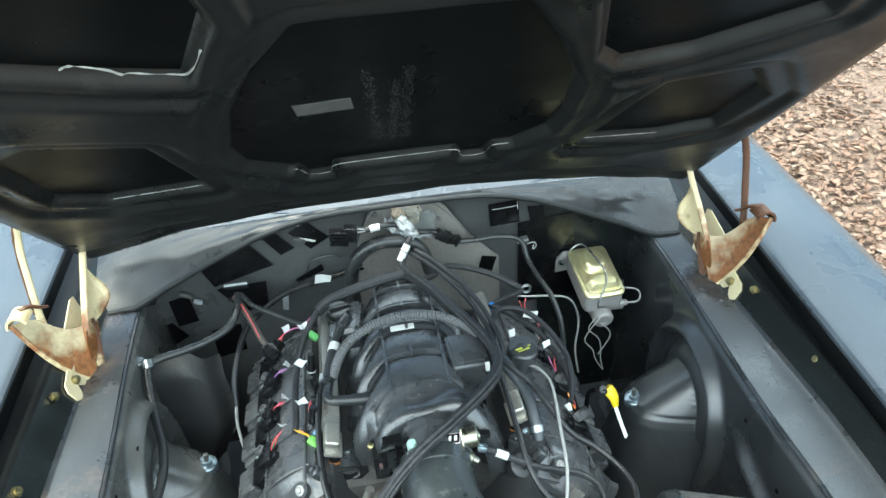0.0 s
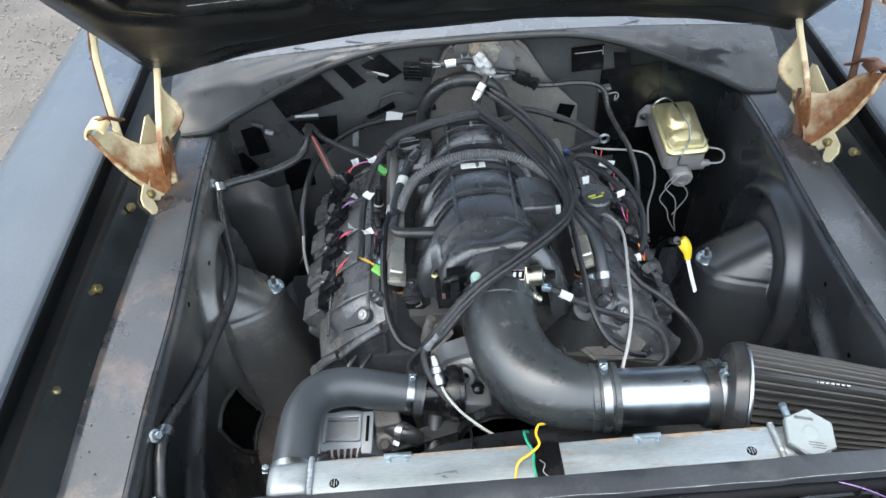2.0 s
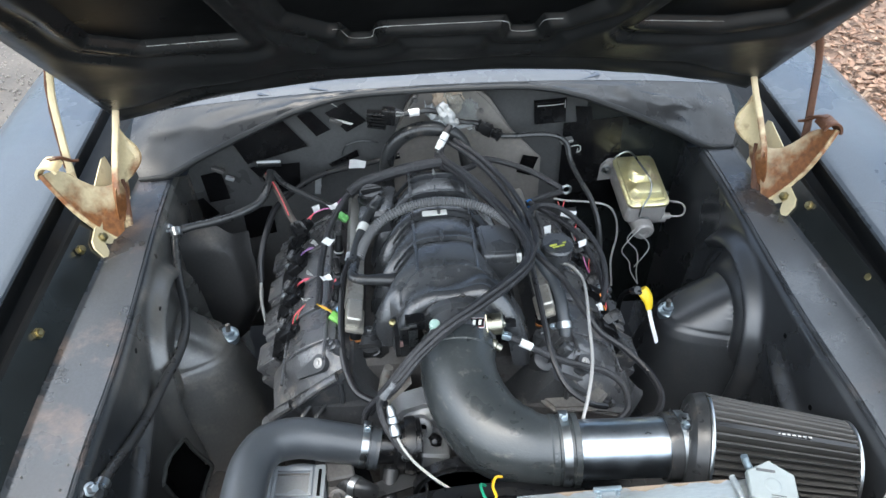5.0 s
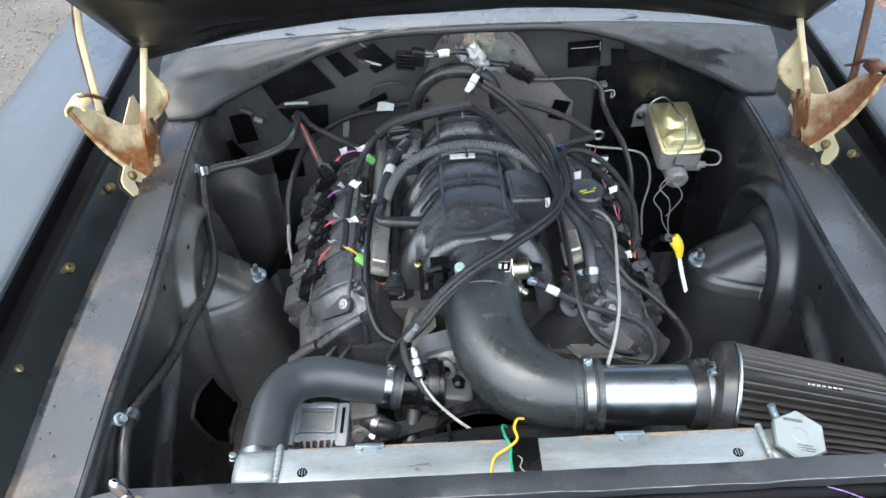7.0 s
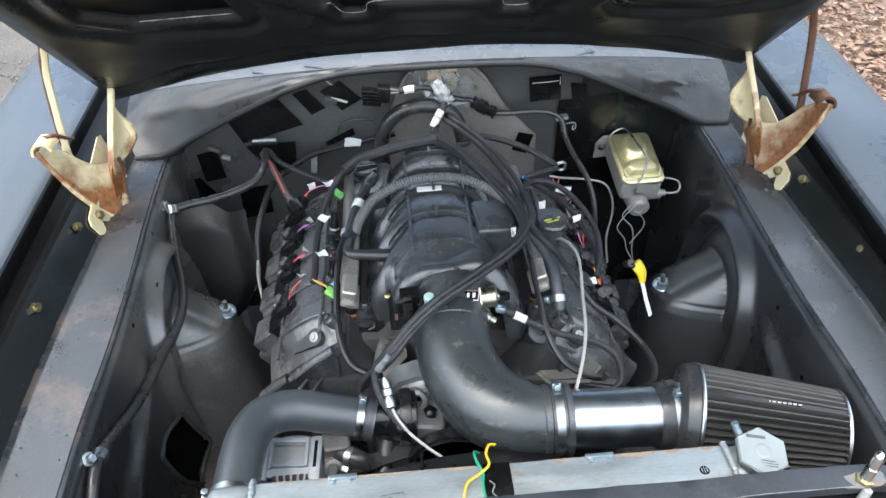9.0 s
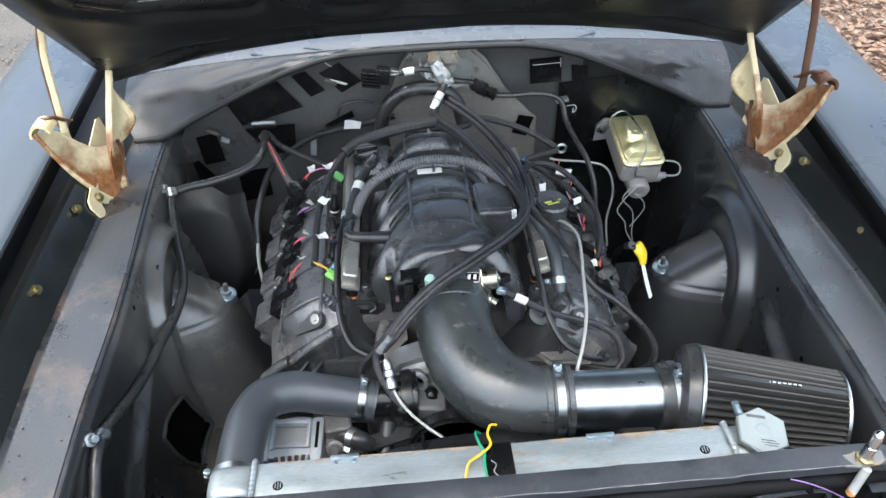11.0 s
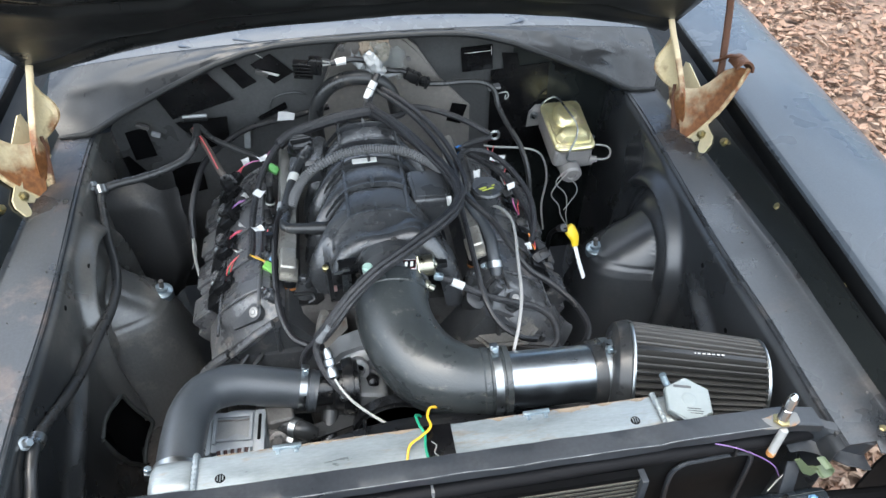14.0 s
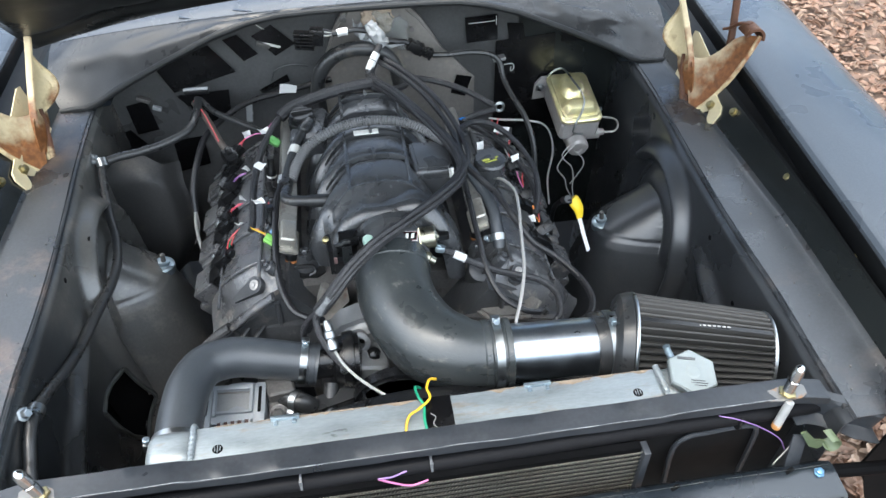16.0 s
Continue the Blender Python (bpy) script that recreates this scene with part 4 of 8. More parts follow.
for x, y in ((-0.291, 0.091), (0.306, 0.091)):
    bm = bmesh.new()
    lathe(bm, (x, y, 0.8995), (0, 0, 1), [(0, 0.007), (0.0012, 0.007), (0.0013, 0.004)], 16)
    part("vent", bm, M_TAPE, radiator, "round slotted hole")
    for k in (-1, 0, 1):
        part("vent_bar", boxed((x + k * 0.0036, y, 0.9010), (0.0014, 0.011 - 0.004 * abs(k), 0.0012)), M_RADIATOR, radiator)
for x in (-0.20, 0.165):
    bm = boxed((x, 0.127, 0.9025), (0.040, 0.006, 0.006), bevel=0.001)
    for k in (-1, 1):
        box(bm, (x + 0.013 * k, 0.122, 0.9015), (0.006, 0.010, 0.004), bevel=0.001)
    part("bracket", bm, M_ZINC, radiator, "small tab bracket")
# filler neck and cap
bm = bmesh.new()
lathe(bm, (0.390, 0.103, 0.885), (0.05, -0.15, 1), [(0, 0.026), (0.02, 0.026), (0.025, 0.030), (0.028, 0.030)], 24)
part("filler_neck", bm, M_RADIATOR, radiator)
cap = thing("pressure_cap", (0.391, 0.106, 0.905), "hexagonal bright radiator pressure cap with worn printing", "radiator cap")
cd = Vector((0.02, -0.16, 1)).normalized()
cu, cv = axes(cd)
bm = bmesh.new()
ring = lambda r, h, tw=math.pi / 6 - 0.32: [Vector((0.391, 0.106, 0.904)) + cd * h + r * (math.cos(math.pi * k / 3 + tw) * cu + math.sin(math.pi * k / 3 + tw) * cv) for k in range(6)]
skin(bm, [ring(0.0365, 0.0), ring(0.038, 0.002), ring(0.038, 0.010), ring(0.036, 0.0122)])
part("cap_body", bm, M_CAP, cap)
bm = bmesh.new()
lathe(bm, Vector((0.391, 0.106, 0.904)) + cd * 0.0118, cd, [(0, 0.012), (0.0008, 0.0105), (0.0009, 0.007)], 20)
part("boss", bm, M_CAP, cap)
for w, o in ((0.026, 0.022), (0.020, -0.016), (0.024, -0.020), (0.018, -0.024)):
    c = Vector((0.391, 0.106, 0.904)) + cd * 0.0127 + cv * o * (1 if cv.y > 0 else -1)
    b2 = boxed((0, 0, 0), (w, 0.0042 if o > 0.02 else 0.0011, 0.0006))
    bmesh.ops.transform(b2, matrix=Matrix.Translation(c) @ Matrix.Rotation(radians(9), 4, "X") @ Matrix.Rotation(radians(-14), 4, "Z"), verts=b2.verts)
    part("printed_bar", b2, M_PLASTIC, cap, "worn printing")
part("vent_tube", tube([(0.374, 0.134, 0.908), (0.368, 0.141, 0.918), (0.364, 0.146, 0.928)], 0.0055, 10), M_ZINC, cap, "short overflow spout")
# tape over the rail middle
bm = boxed((0.016, 0.103, 0.9005), (0.040, 0.054, 0.0016), bevel=0.0005)
solo("black_tape", bm, M_TAPE, "strip of black tape across the radiator top", "tape")


# ---- condenser and lower bar ----
cond = thing("condenser", (0.0, 0.02, 0.5), "thin finned air conditioning condenser", "condenser")
for x in (0.293, -0.293):
    part("frame", boxed((x, 0.014, 0.70), (0.010, 0.022, 0.36), bevel=0.002), M_SUPPORT, cond, "thin dark side frame")
part("fin_backing", boxed((0, 0.020, 0.70), (0.575, 0.012, 0.36)), M_DARK, cond)
for i in range(33):
    z = 0.874 - 0.0106 * i
    part("cooling_tube", boxed((0, 0.0125, z - 0.0050), (0.575, 0.004, 0.0022), bevel=0.0006), M_TUBE, cond, "flat dull tube")
    bm = bmesh.new()
    rows = []
    for k in range(230):
        x = -0.2850 + 0.0025 * k
        up = 0.0022 if k % 2 else -0.0022
        rows.append([Vector((x, 0.0112, z + up - 0.0007)), Vector((x + 0.0003, 0.0100, z + up + 0.0009))])
    skin(bm, rows, closed=False)
    part("corrugated_fin", bm, M_FINS, cond, "zig-zag row of bright fins", smooth=0)
M_BLUEZINC = material("blue_zinc", (0.16, 0.30, 0.46), 0.35, 0.7, vary=0.2, bump=0.05)
bar = thing("grille_bar", (0, -0.06, 0.8), "black pressed steel grille mounting bar", "grille bar")


def gbar(u, x):
    pr = [(0.0, 0.80), (-0.018, 0.828), (-0.026, 0.832), (-0.070, 0.826), (-0.076, 0.818), (-0.080, 0.775)]
    i = min(int(u), 4)
    y, z = (pr[i][k] + (pr[i + 1][k] - pr[i][k]) * (u - i) for k in (0, 1))
    return Vector((x, y, z))


part("rail", sheet(gbar, steps(0, 5, 11), steps(-0.56, 0.565, 40), 0.002), M_GRILLE, bar)
part("worn_edge", tube([(x, -0.0255 - 0.001 * noise.noise((x * 9, 1, 2)), 0.8335) for x in steps(-0.55, 0.56, 40)], lambda t: 0.0007 * max(0.2, 0.5 + noise.noise((t * 30, 5, 3))), 6, 1, False), M_RUB, bar, "rubbed rear edge")
part("worn_edge", tube([(x, -0.0735, 0.8235) for x in steps(-0.55, 0.56, 40)], lambda t: 0.0010 * max(0.25, 0.6 + noise.noise((t * 30, 9, 3))), 6, 1, False), M_RUB, bar, "rubbed front edge")
bm = bmesh.new()
lathe(bm, (0.540, -0.035, 0.831), (0, -0.1, 1), [(0, 0.0075), (0.0015, 0.0075), (0.002, 0.0056), (0.006, 0.0056), (0.007, 0.0035)], 6)
part("bolt", bm, M_BLUEZINC, bar, "blue zinc bolt")
for x in (0.33, 0.50, -0.1):
    part("hole_dimple", boxed((x, -0.026, 0.832), (0.014, 0.006, 0.003), (0, 0, 20), 0.001), M_DARK, bar)
part("bracket", boxed((0.519, -0.002, 0.838), (0.024, 0.004, 0.056), (-25, 14, 0), 0.0015), M_SUPPORT, bar, "folded steel bracket")
M_TIE = material("grey_cable_tie", (0.13, 0.135, 0.14), 0.4, vary=0.2, bump=0.05)
loom = thing("front_loom", (0, 0.03, 0.88), "thick taped black wiring loom with cable ties", "wiring loom")
part("cable", tube([(-0.60, 0.040, 0.875), (-0.40, 0.036, 0.878), (-0.15, 0.035, 0.880), (0.10, 0.036, 0.884), (0.30, 0.038, 0.887), (0.48, 0.040, 0.884), (0.60, 0.055, 0.865)], 0.0125, 12), M_TAPED, loom)
for x in (-0.18, -0.005, 0.435):
    bm = bmesh.new()
    lathe(bm, (x, 0.0360, 0.882), (1, 0.02, 0.02), [(-0.0016, 0.0125), (-0.0016, 0.0137), (0.0016, 0.0137), (0.0016, 0.0125)], 16)
    box(bm, (x, 0.026, 0.893), (0.0045, 0.004, 0.010), bevel=0.001)
    part("cable_tie", bm, M_TIE if x < 0.4 else M_PLASTIC2, loom, "plastic cable tie")


# ---- intake ----
filt = thing("air_filter", (0.47, 0.20, 0.75), "conical pleated air filter with bright end rings", "air filter")
fa, fb = Vector((0.345, 0.240, 0.828)), Vector((0.565, 0.182, 0.826))
fd = (fb - fa).normalized()
fu, fv = axes(fd)
bm = bmesh.new()
L = (fb - fa).length
lathe(bm, fa, fd, [(-0.044, 0.049), (-0.042, 0.0535), (-0.022, 0.0545), (-0.018, 0.074), (-0.012, 0.082), (0.002, 0.0862), (0.006, 0.0866), (0.008, 0.084)], 48)
part("flange", bm, M_RUBBER, filt, "moulded rubber neck")
bm = bmesh.new()
lathe(bm, fa, fd, [(0.008, 0.080), (0.008, 0.0862), (0.010, 0.0872), (0.013, 0.0862), (0.013, 0.080)], 48)
part("end_ring", bm, M_STEEL, filt, "bright rolled steel ring")
bm = bmesh.new()
PL = 42
rings = []
for t in (0.010, 0.05, 0.10, 0.15, L - 0.004):
    r = 0.083 - 0.016 * t / L
    ring_ = []
    for k in range(PL * 5):
        a, j = 2 * math.pi * (k + 0.25 * noise.noise((k // 5 * 1.7, t * 9, 5))) / (PL * 5), k % 5
        ring_.append(fa + fd * t + (r + (0.0035, 0.0022, -0.004, -0.012, -0.006)[j] + 0.0008 * noise.noise((k * 0.7, t * 30, 2))) * (math.cos(a) * fu + math.sin(a) * fv))
    rings.append(ring_)
skin(bm, rings)
part("pleats", bm, M_FILTER, filt, "dark pleated filter media", smooth=20)
bm = bmesh.new()
lathe(bm, fa, fd, [(L - 0.005, 0.062), (L - 0.005, 0.0706), (L - 0.003, 0.0716), (L - 0.0005, 0.0712), (L - 0.0005, 0.066)], 48)
part("end_ring", bm, M_STEEL, filt, "bright outer end ring")
bm = bmesh.new()
lathe(bm, fa, fd, [(L - 0.004, 0.0625), (L + 0.001, 0.0625), (L - 0.004, 0.050), (L - 0.004, 0.004)], 40)
part("end_cap", bm, M_RUBBER, filt, "black moulded end cap")
# printed strip along the pleats
bm = bmesh.new()
up = (fv if fv.z > 0 else -fv)
side = fd.cross(up)
for t0, t1 in ((0.015, L - 0.008),):
    rows = []
    for t in steps(t0, t1, 12):
        r = 0.083 - 0.016 * t / L + 0.0042
        rows.append([fa + fd * t + r * (math.cos(a) * up + math.sin(a) * side) for a in (0.17, 0.20, 0.23, 0.26)])
    skin(bm, rows, closed=False)
part("name_strip", bm, M_TAPE, filt, "black printed strip")
text_r = 0.083 - 0.016 * 0.13 / L + 0.0056
for i in range(8):
    t = 0.098 + 0.0075 * i
    c = fa + fd * t + text_r * (math.cos(0.215) * up + math.sin(0.215) * side)
    b2 = boxed((0, 0, 0), (0.0050, 0.0026, 0.0006))
    q = Matrix((fd, math.cos(0.215) * side - math.sin(0.215) * up, math.cos(0.215) * up + math.sin(0.215) * side)).transposed().to_4x4()
    bmesh.ops.transform(b2, matrix=Matrix.Translation(c) @ q, verts=b2.verts)
    part("printed_bar", b2, M_GREYCABLE, filt)

intake = thing("intake_tube", (0.24, 0.24, 0.78), "polished aluminium intake tube", "intake tube")
ta, tb_ = Vector((0.115, 0.249, 0.832)), Vector((0.340, 0.240, 0.830))
bm = bmesh.new()
lathe(bm, ta, tb_ - ta, [(0, 0.0475), (0.225, 0.0475)], 48)
part("pipe", bm, M_CHROME, intake)


def hose_clamp(at, axis, r, w=0.012, screw=0.6, name="hose_clamp", mat=None):
    """A worm drive band with its screw housing at an angle round the hose."""
    ob = thing(name, at, "bright steel worm drive hose clamp", "hose clamp", "hose clamps")
    bm = bmesh.new()
    lathe(bm, at, axis, [(-w / 2, r), (-w / 2, r + 0.0016), (w / 2, r + 0.0016), (w / 2, r), (-w / 2, r)], 40, False)
    part("band", bm, mat or M_STEEL, ob)
    d = Vector(axis).normalized()
    u, v = axes(d)
    o = math.cos(screw) * u + math.sin(screw) * v
    tdir = d.cross(o)
    c = Vector(at) + o * (r + 0.006)
    bm = bmesh.new()
    q = Matrix((tdir, d, o)).transposed().to_4x4()
    b2 = boxed((0, 0, 0), (0.016, w * 1.1, 0.009), bevel=0.002)
    bmesh.ops.transform(b2, matrix=Matrix.Translation(c) @ q, verts=b2.verts)
    part("housing", b2, M_STEEL, ob)
    bm = bmesh.new()
    lathe(bm, c - tdir * 0.006, tdir, [(0, 0.004), (0.016, 0.004), (0.016, 0.0055), (0.022, 0.0055), (0.023, 0.004)], 6)
    part("screw", bm, M_ZINC, ob)
    return ob


def ang_to(axis, want):
    """The angle round an axis that faces a direction."""
    u, v = axes(axis)
    w = Vector(want)
    return math.atan2(w.dot(v), w.dot(u))


X1 = tb_ - ta
hose_clamp(Vector((0.132, 0.2485, 0.832)), X1, 0.0555, 0.013, ang_to(X1, (0, 0.5, 1)))
hose_clamp(Vector((0.318, 0.2410, 0.830)), X1, 0.0555, 0.014, ang_to(X1, (0, 0.1, 1)))
bm = bmesh.new()
lathe(bm, (0.292, 0.2420, 0.8305), X1, [(0, 0.048), (0, 0.053), (0.004, 0.055), (0.045, 0.055), (0.05, 0.053)], 40)
part("coupler", bm, M_RUBBER, intake, "black rubber coupler")
elbow = thing("intake_elbow", (0.0, 0.33, 0.78), "large black rubber intake elbow with scuffs", "intake elbow")
ep = [(-0.018, 0.452, 0.868), (-0.020, 0.425, 0.862), (-0.018, 0.385, 0.856), (-0.004, 0.335, 0.848), (0.027, 0.286, 0.838), (0.070, 0.259, 0.834), (0.108, 0.250, 0.832), (0.150, 0.248, 0.832)]
part("moulding", tube(ep, lambda t: 0.0665 - 0.012 * smoothstep(0.55, 0.92, t) + 0.0015 * smoothstep(0.10, 0.0, t), 40, 8), M_ELBOW, elbow)
bm = bmesh.new()
lathe(bm, (0.108, 0.250, 0.832), (1, -0.05, 0), [(0, 0.0550), (0.003, 0.0575), (0.012, 0.0575), (0.014, 0.0552), (0.036, 0.0552), (0.037, 0.058), (0.046, 0.058), (0.048, 0.050)], 44)
part("cuff", bm, M_ELBOW, elbow, "thick moulded rubber cuff")
bm = bmesh.new()
lathe(bm, (-0.0185, 0.452, 0.868), (0.02, 1, 0.22), [(-0.020, 0.066), (-0.018, 0.0685), (0.008, 0.0685), (0.010, 0.064)], 44)
part("cuff", bm, M_ELBOW, elbow, "thick moulded rubber cuff")
sp = spline([Vector(p) for p in ep], 6)
bm = bmesh.new()
sweep(bm, [p + Vector((-0.030, -0.030, 0.038)) * (1 - 0.18 * smoothstep(20, 40, i)) for i, p in enumerate(sp[4:-6])], 0.0012, 6, 1, False)
part("mould_line", bm, M_ELBOW, elbow)

# ---- upper radiator hose ----
rh = thing("radiator_hose", (-0.36, 0.2, 0.8), "thick black upper radiator hose", "radiator hose")
hp = [(-0.368, 0.125, 0.835), (-0.367, 0.160, 0.838), (-0.366, 0.215, 0.836), (-0.362, 0.268, 0.828), (-0.343, 0.312, 0.818), (-0.300, 0.332, 0.806), (-0.25, 0.331, 0.793), (-0.200, 0.327, 0.780), (-0.165, 0.323, 0.772)]
part("hose", tube(hp, lambda t: 0.0345 + 0.002 * smoothstep(0.97, 1.0, t), 28, 8), M_HOSE, rh)
for at, ax in (((-0.176, 0.3245, 0.7745), (0.04, -0.003, -0.009)), ((-0.368, 0.134, 0.836), (0, 1, 0.05))):
    bm = bmesh.new()
    lathe(bm, at, ax, [(-0.004, 0.034), (-0.004, 0.0372), (0.004, 0.0372), (0.004, 0.034)], 32)
    part("end_bead", bm, M_HOSE, rh)
hose_clamp(Vector((-0.190, 0.326, 0.778)), (0.04, -0.003, -0.009), 0.035, 0.012, ang_to((0.04, -0.003, -0.009), (0, 0.4, 1)))
hose_clamp(Vector((-0.368, 0.150, 0.838)), (0, 1, 0), 0.035, 0.012, ang_to((0, 1, 0), (-1, 0, 0.2)))

def stain(x0, x1, depth, seed):
    """A brown stain with a ragged inner edge along the back of the tank top."""
    bm = bmesh.new()
    rows = []
    for x in steps(x0, x1, 60):
        e = smoothstep(0, 0.1, (x - x0) / (x1 - x0)) * smoothstep(1, 0.9, (x - x0) / (x1 - x0))
        w = depth * e * max(0.05, 0.55 + noise.noise((x * 38, seed, 0)) + 0.5 * noise.noise((x * 130, seed, 4)))
        rows.append([Vector((x, 0.1288, 0.9004)), Vector((x, 0.1288 - w, 0.9004))])
    skin(bm, rows, closed=False)
    part("rust_stain", bm, M_STAIN, radiator, "brown stain along the tank edge")


stain(0.085, 0.345, 0.009, 1.3)
stain(-0.20, 0.0, 0.006, 5.1)
stain(-0.30, -0.21, 0.003, 8.7)


# ---- engine ----
M_ALT0 = material("bright_cast_aluminium", (0.21, 0.215, 0.22), 0.42, 0.35, vary=0.2, bump=0.25, grain=300, stain=22, spots=(0.2, 0.19, 0.18), spot_amount=0.2, spot_scale=20)
CX = -0.028
engine = thing("engine", (CX, 0.65, 0.40), "modern V8 engine with plastic intake manifold and dusty covers", "engine")
bm = bmesh.new()
box(bm, (CX, 0.72, 0.60), (0.36, 0.46, 0.40), bevel=0.03)
box(bm, (CX, 0.72, 0.74), (0.40, 0.44, 0.10), bevel=0.02)
part("block", bm, M_DARKALU, engine, "grimy grey engine block")

M_SKIRT = material("dusty_dark_skirt", (0.045, 0.047, 0.050), 0.42, vary=0.6, bump=0.25, grain=240, stain=12, spots=(0.10, 0.095, 0.09), spot_amount=0.4, spot_scale=20)


def valve_cover(s, y0, y1):
    """A slanted cover over one bank, with coils along its outer edge."""
    I, O = Vector((CX + s * 0.205, 0, 0.842)), Vector((CX + s * 0.368, 0, 0.722))
    d = (O - I)
    nrm = Vector((-d.z * s, 0, d.x * s)).normalized()
    if nrm.z < 0:
        nrm = -nrm
    P = lambda u, y, h: I + d * u + Vector((0, y, 0)) + nrm * h
    turn = Matrix((d.normalized(), Vector((0, 1, 0)), nrm if s > 0 else nrm)).transposed().to_4x4()

    def block(bm, u, y, h, size, bev=0.003):
        b2 = boxed((0, 0, 0), size, bevel=bev)
        bmesh.ops.transform(b2, matrix=Matrix.Translation(P(u, y, h)) @ turn, verts=b2.verts)
        me = bpy.data.meshes.new("t")
        b2.to_mesh(me)
        bm.from_mesh(me)
        bpy.data.meshes.remove(me)
        b2.free()

    prof = [(-0.02, -0.09), (0.0, -0.02), (0.03, 0.004), (0.12, 0.016), (0.35, 0.022), (0.56, 0.020), (0.66, 0.010), (0.72, -0.004), (0.86, -0.012), (0.94, -0.02), (0.97, -0.06), (0.98, -0.12)]
    bm = bmesh.new()
    rows = []
    ys = steps(y0, y1, 46)
    for y in ys:
        t = (y - y0) / (y1 - y0)
        end = smoothstep(-0.01, 0.11, t) * smoothstep(1, 0.95, t)
        row = []
        for u, h in prof:
            wob = 0.0045 * noise.noise((u * 6, y * 16, s * 4))
            hh = -0.03 + (h + 0.03) * (0.20 + 0.80 * end) if h > -0.03 else h
            row.append(P(u, y, hh + wob))
        rows.append(row)
    skin(bm, rows, closed=False)
    for row in (rows[0], rows[-1]):
        bm.faces.new([bm.verts.new(v) for v in row])
    cover = part("valve_cover", bm, M_COVER, engine, "dusty dark grey plastic valve cover")
    n = 4
    pitch = (y1 - y0 - 0.09) / n
    for i in range(n):
        y = y0 + 0.085 + pitch * (i + 0.5)
        bm = bmesh.new()
        block(bm, 0.71, y, 0.004, (0.046, pitch * 0.66, 0.024), 0.003)
        coil = part("coil", bm, M_PLASTIC2, cover, "black ignition coil")
        bm = bmesh.new()
        block(bm, 0.56, y - 0.012, 0.028, (0.034, 0.024, 0.018), 0.003)
        block(bm, 0.46, y - 0.012, 0.026, (0.016, 0.016, 0.012), 0.003)
        part("coil_plug", bm, M_PLASTIC2, coil)
        bm = bmesh.new()
        lathe(bm, P(0.70, y + 0.02, 0.018), nrm, [(0, 0.007), (0.012, 0.007), (0.013, 0.005)], 6)
        part("coil_bolt", bm, M_STEEL, coil)
        bm = bmesh.new()
        block(bm, 0.92, y - pitch * 0.06, -0.006, (0.050, pitch * 0.66, 0.040), 0.006)
        block(bm, 0.80, y + pitch * 0.42, -0.002, (0.070, pitch * 0.20, 0.034), 0.006)
        block(bm, 1.02, y - pitch * 0.10, -0.036, (0.040, pitch * 0.62, 0.044), 0.008)
        part("edge_lug", bm, M_COVER, cover, "stepped outer lug")
    for y in (y0 + 0.035, y0 + 0.14, y0 + 0.26, y1 - 0.05):
        bm = bmesh.new()
        lathe(bm, P(0.02, y, -0.01), nrm, [(0, 0.013), (0.02, 0.012), (0.022, 0.009)], 14)
        lathe(bm, P(0.02, y, 0.01), nrm, [(0, 0.007), (0.008, 0.007), (0.009, 0.005)], 6)
        part("cover_bolt", bm, M_PLASTIC, cover)
    # front lug: a round boss with a tail that runs out along the cover's edge
    q, n2 = P(0.22, y0 + 0.022, -0.004), (nrm + Vector((0, -0.5, 0))).normalized()
    e1 = d.normalized()
    e2 = n2.cross(e1).normalized()
    rim = [q - n2 * 0.006 + 0.0165 * (math.cos(a) * e1 + math.sin(a) * e2) for a in steps(radians(70), radians(290), 14)]
    bm = bmesh.new()
    plate(bm, rim + [q - n2 * 0.010 + e1 * 0.058 - e2 * 0.006, q - n2 * 0.010 + e1 * 0.058 + e2 * 0.004], n2, 0.016, 0.003)
    part("front_boss", bm, M_SKIRT, cover, "teardrop lug at the front of the cover")
    bm = bmesh.new()
    lathe(bm, q, n2, [(0.006, 0.0100), (0.0115, 0.0100), (0.0125, 0.008)], 16)
    lathe(bm, q, n2, [(0.012, 0.0060), (0.015, 0.0056), (0.016, 0.004)], 6)
    part("front_bolt", bm, M_CASTIRON, cover, "pale bolt head")
    for u0_, u1_, h0_, h1_ in ((0.10, 0.42, -0.030, -0.115), (0.62, 0.70, -0.020, -0.105)):
        part("skirt_rib", tube([P(u0_ + (u1_ - u0_) * f, y0 - 0.021, h0_ + (h1_ - h0_) * f) for f in (0, 0.5, 1)], 0.005, 8, 3), M_SKIRT, cover, "moulded rib on the front face")
    # head below the cover
    bm = bmesh.new()
    rows = []
    for y in (y0 - 0.02, y0 + 0.01, y1 - 0.01, y1):
        rows.append([P(u, y, h) for u, h in ((-0.05, -0.03), (-0.05, -0.16), (0.60, -0.2), (0.93, -0.08), (0.90, -0.03))])
    skin(bm, rows)
    part("cylinder_head", bm, M_SKIRT, engine, "dusty dark cylinder head")
    return P, cover


PL_, coverL = valve_cover(-1, 0.470, 0.965)
PR_, coverR = valve_cover(1, 0.425, 0.93)

# oil filler cap
bm = bmesh.new()
lathe(bm, (0.203, 0.698, 0.82), (0.06, -0.10, 1), [(0, 0.026), (0.058, 0.026), (0.060, 0.033), (0.082, 0.033), (0.086, 0.030), (0.086, 0.01)], 30)
ocap = part("oil_filler_cap", bm, M_PLASTIC, coverR, "black oil filler cap with a yellow oil can mark")
bm = bmesh.new()
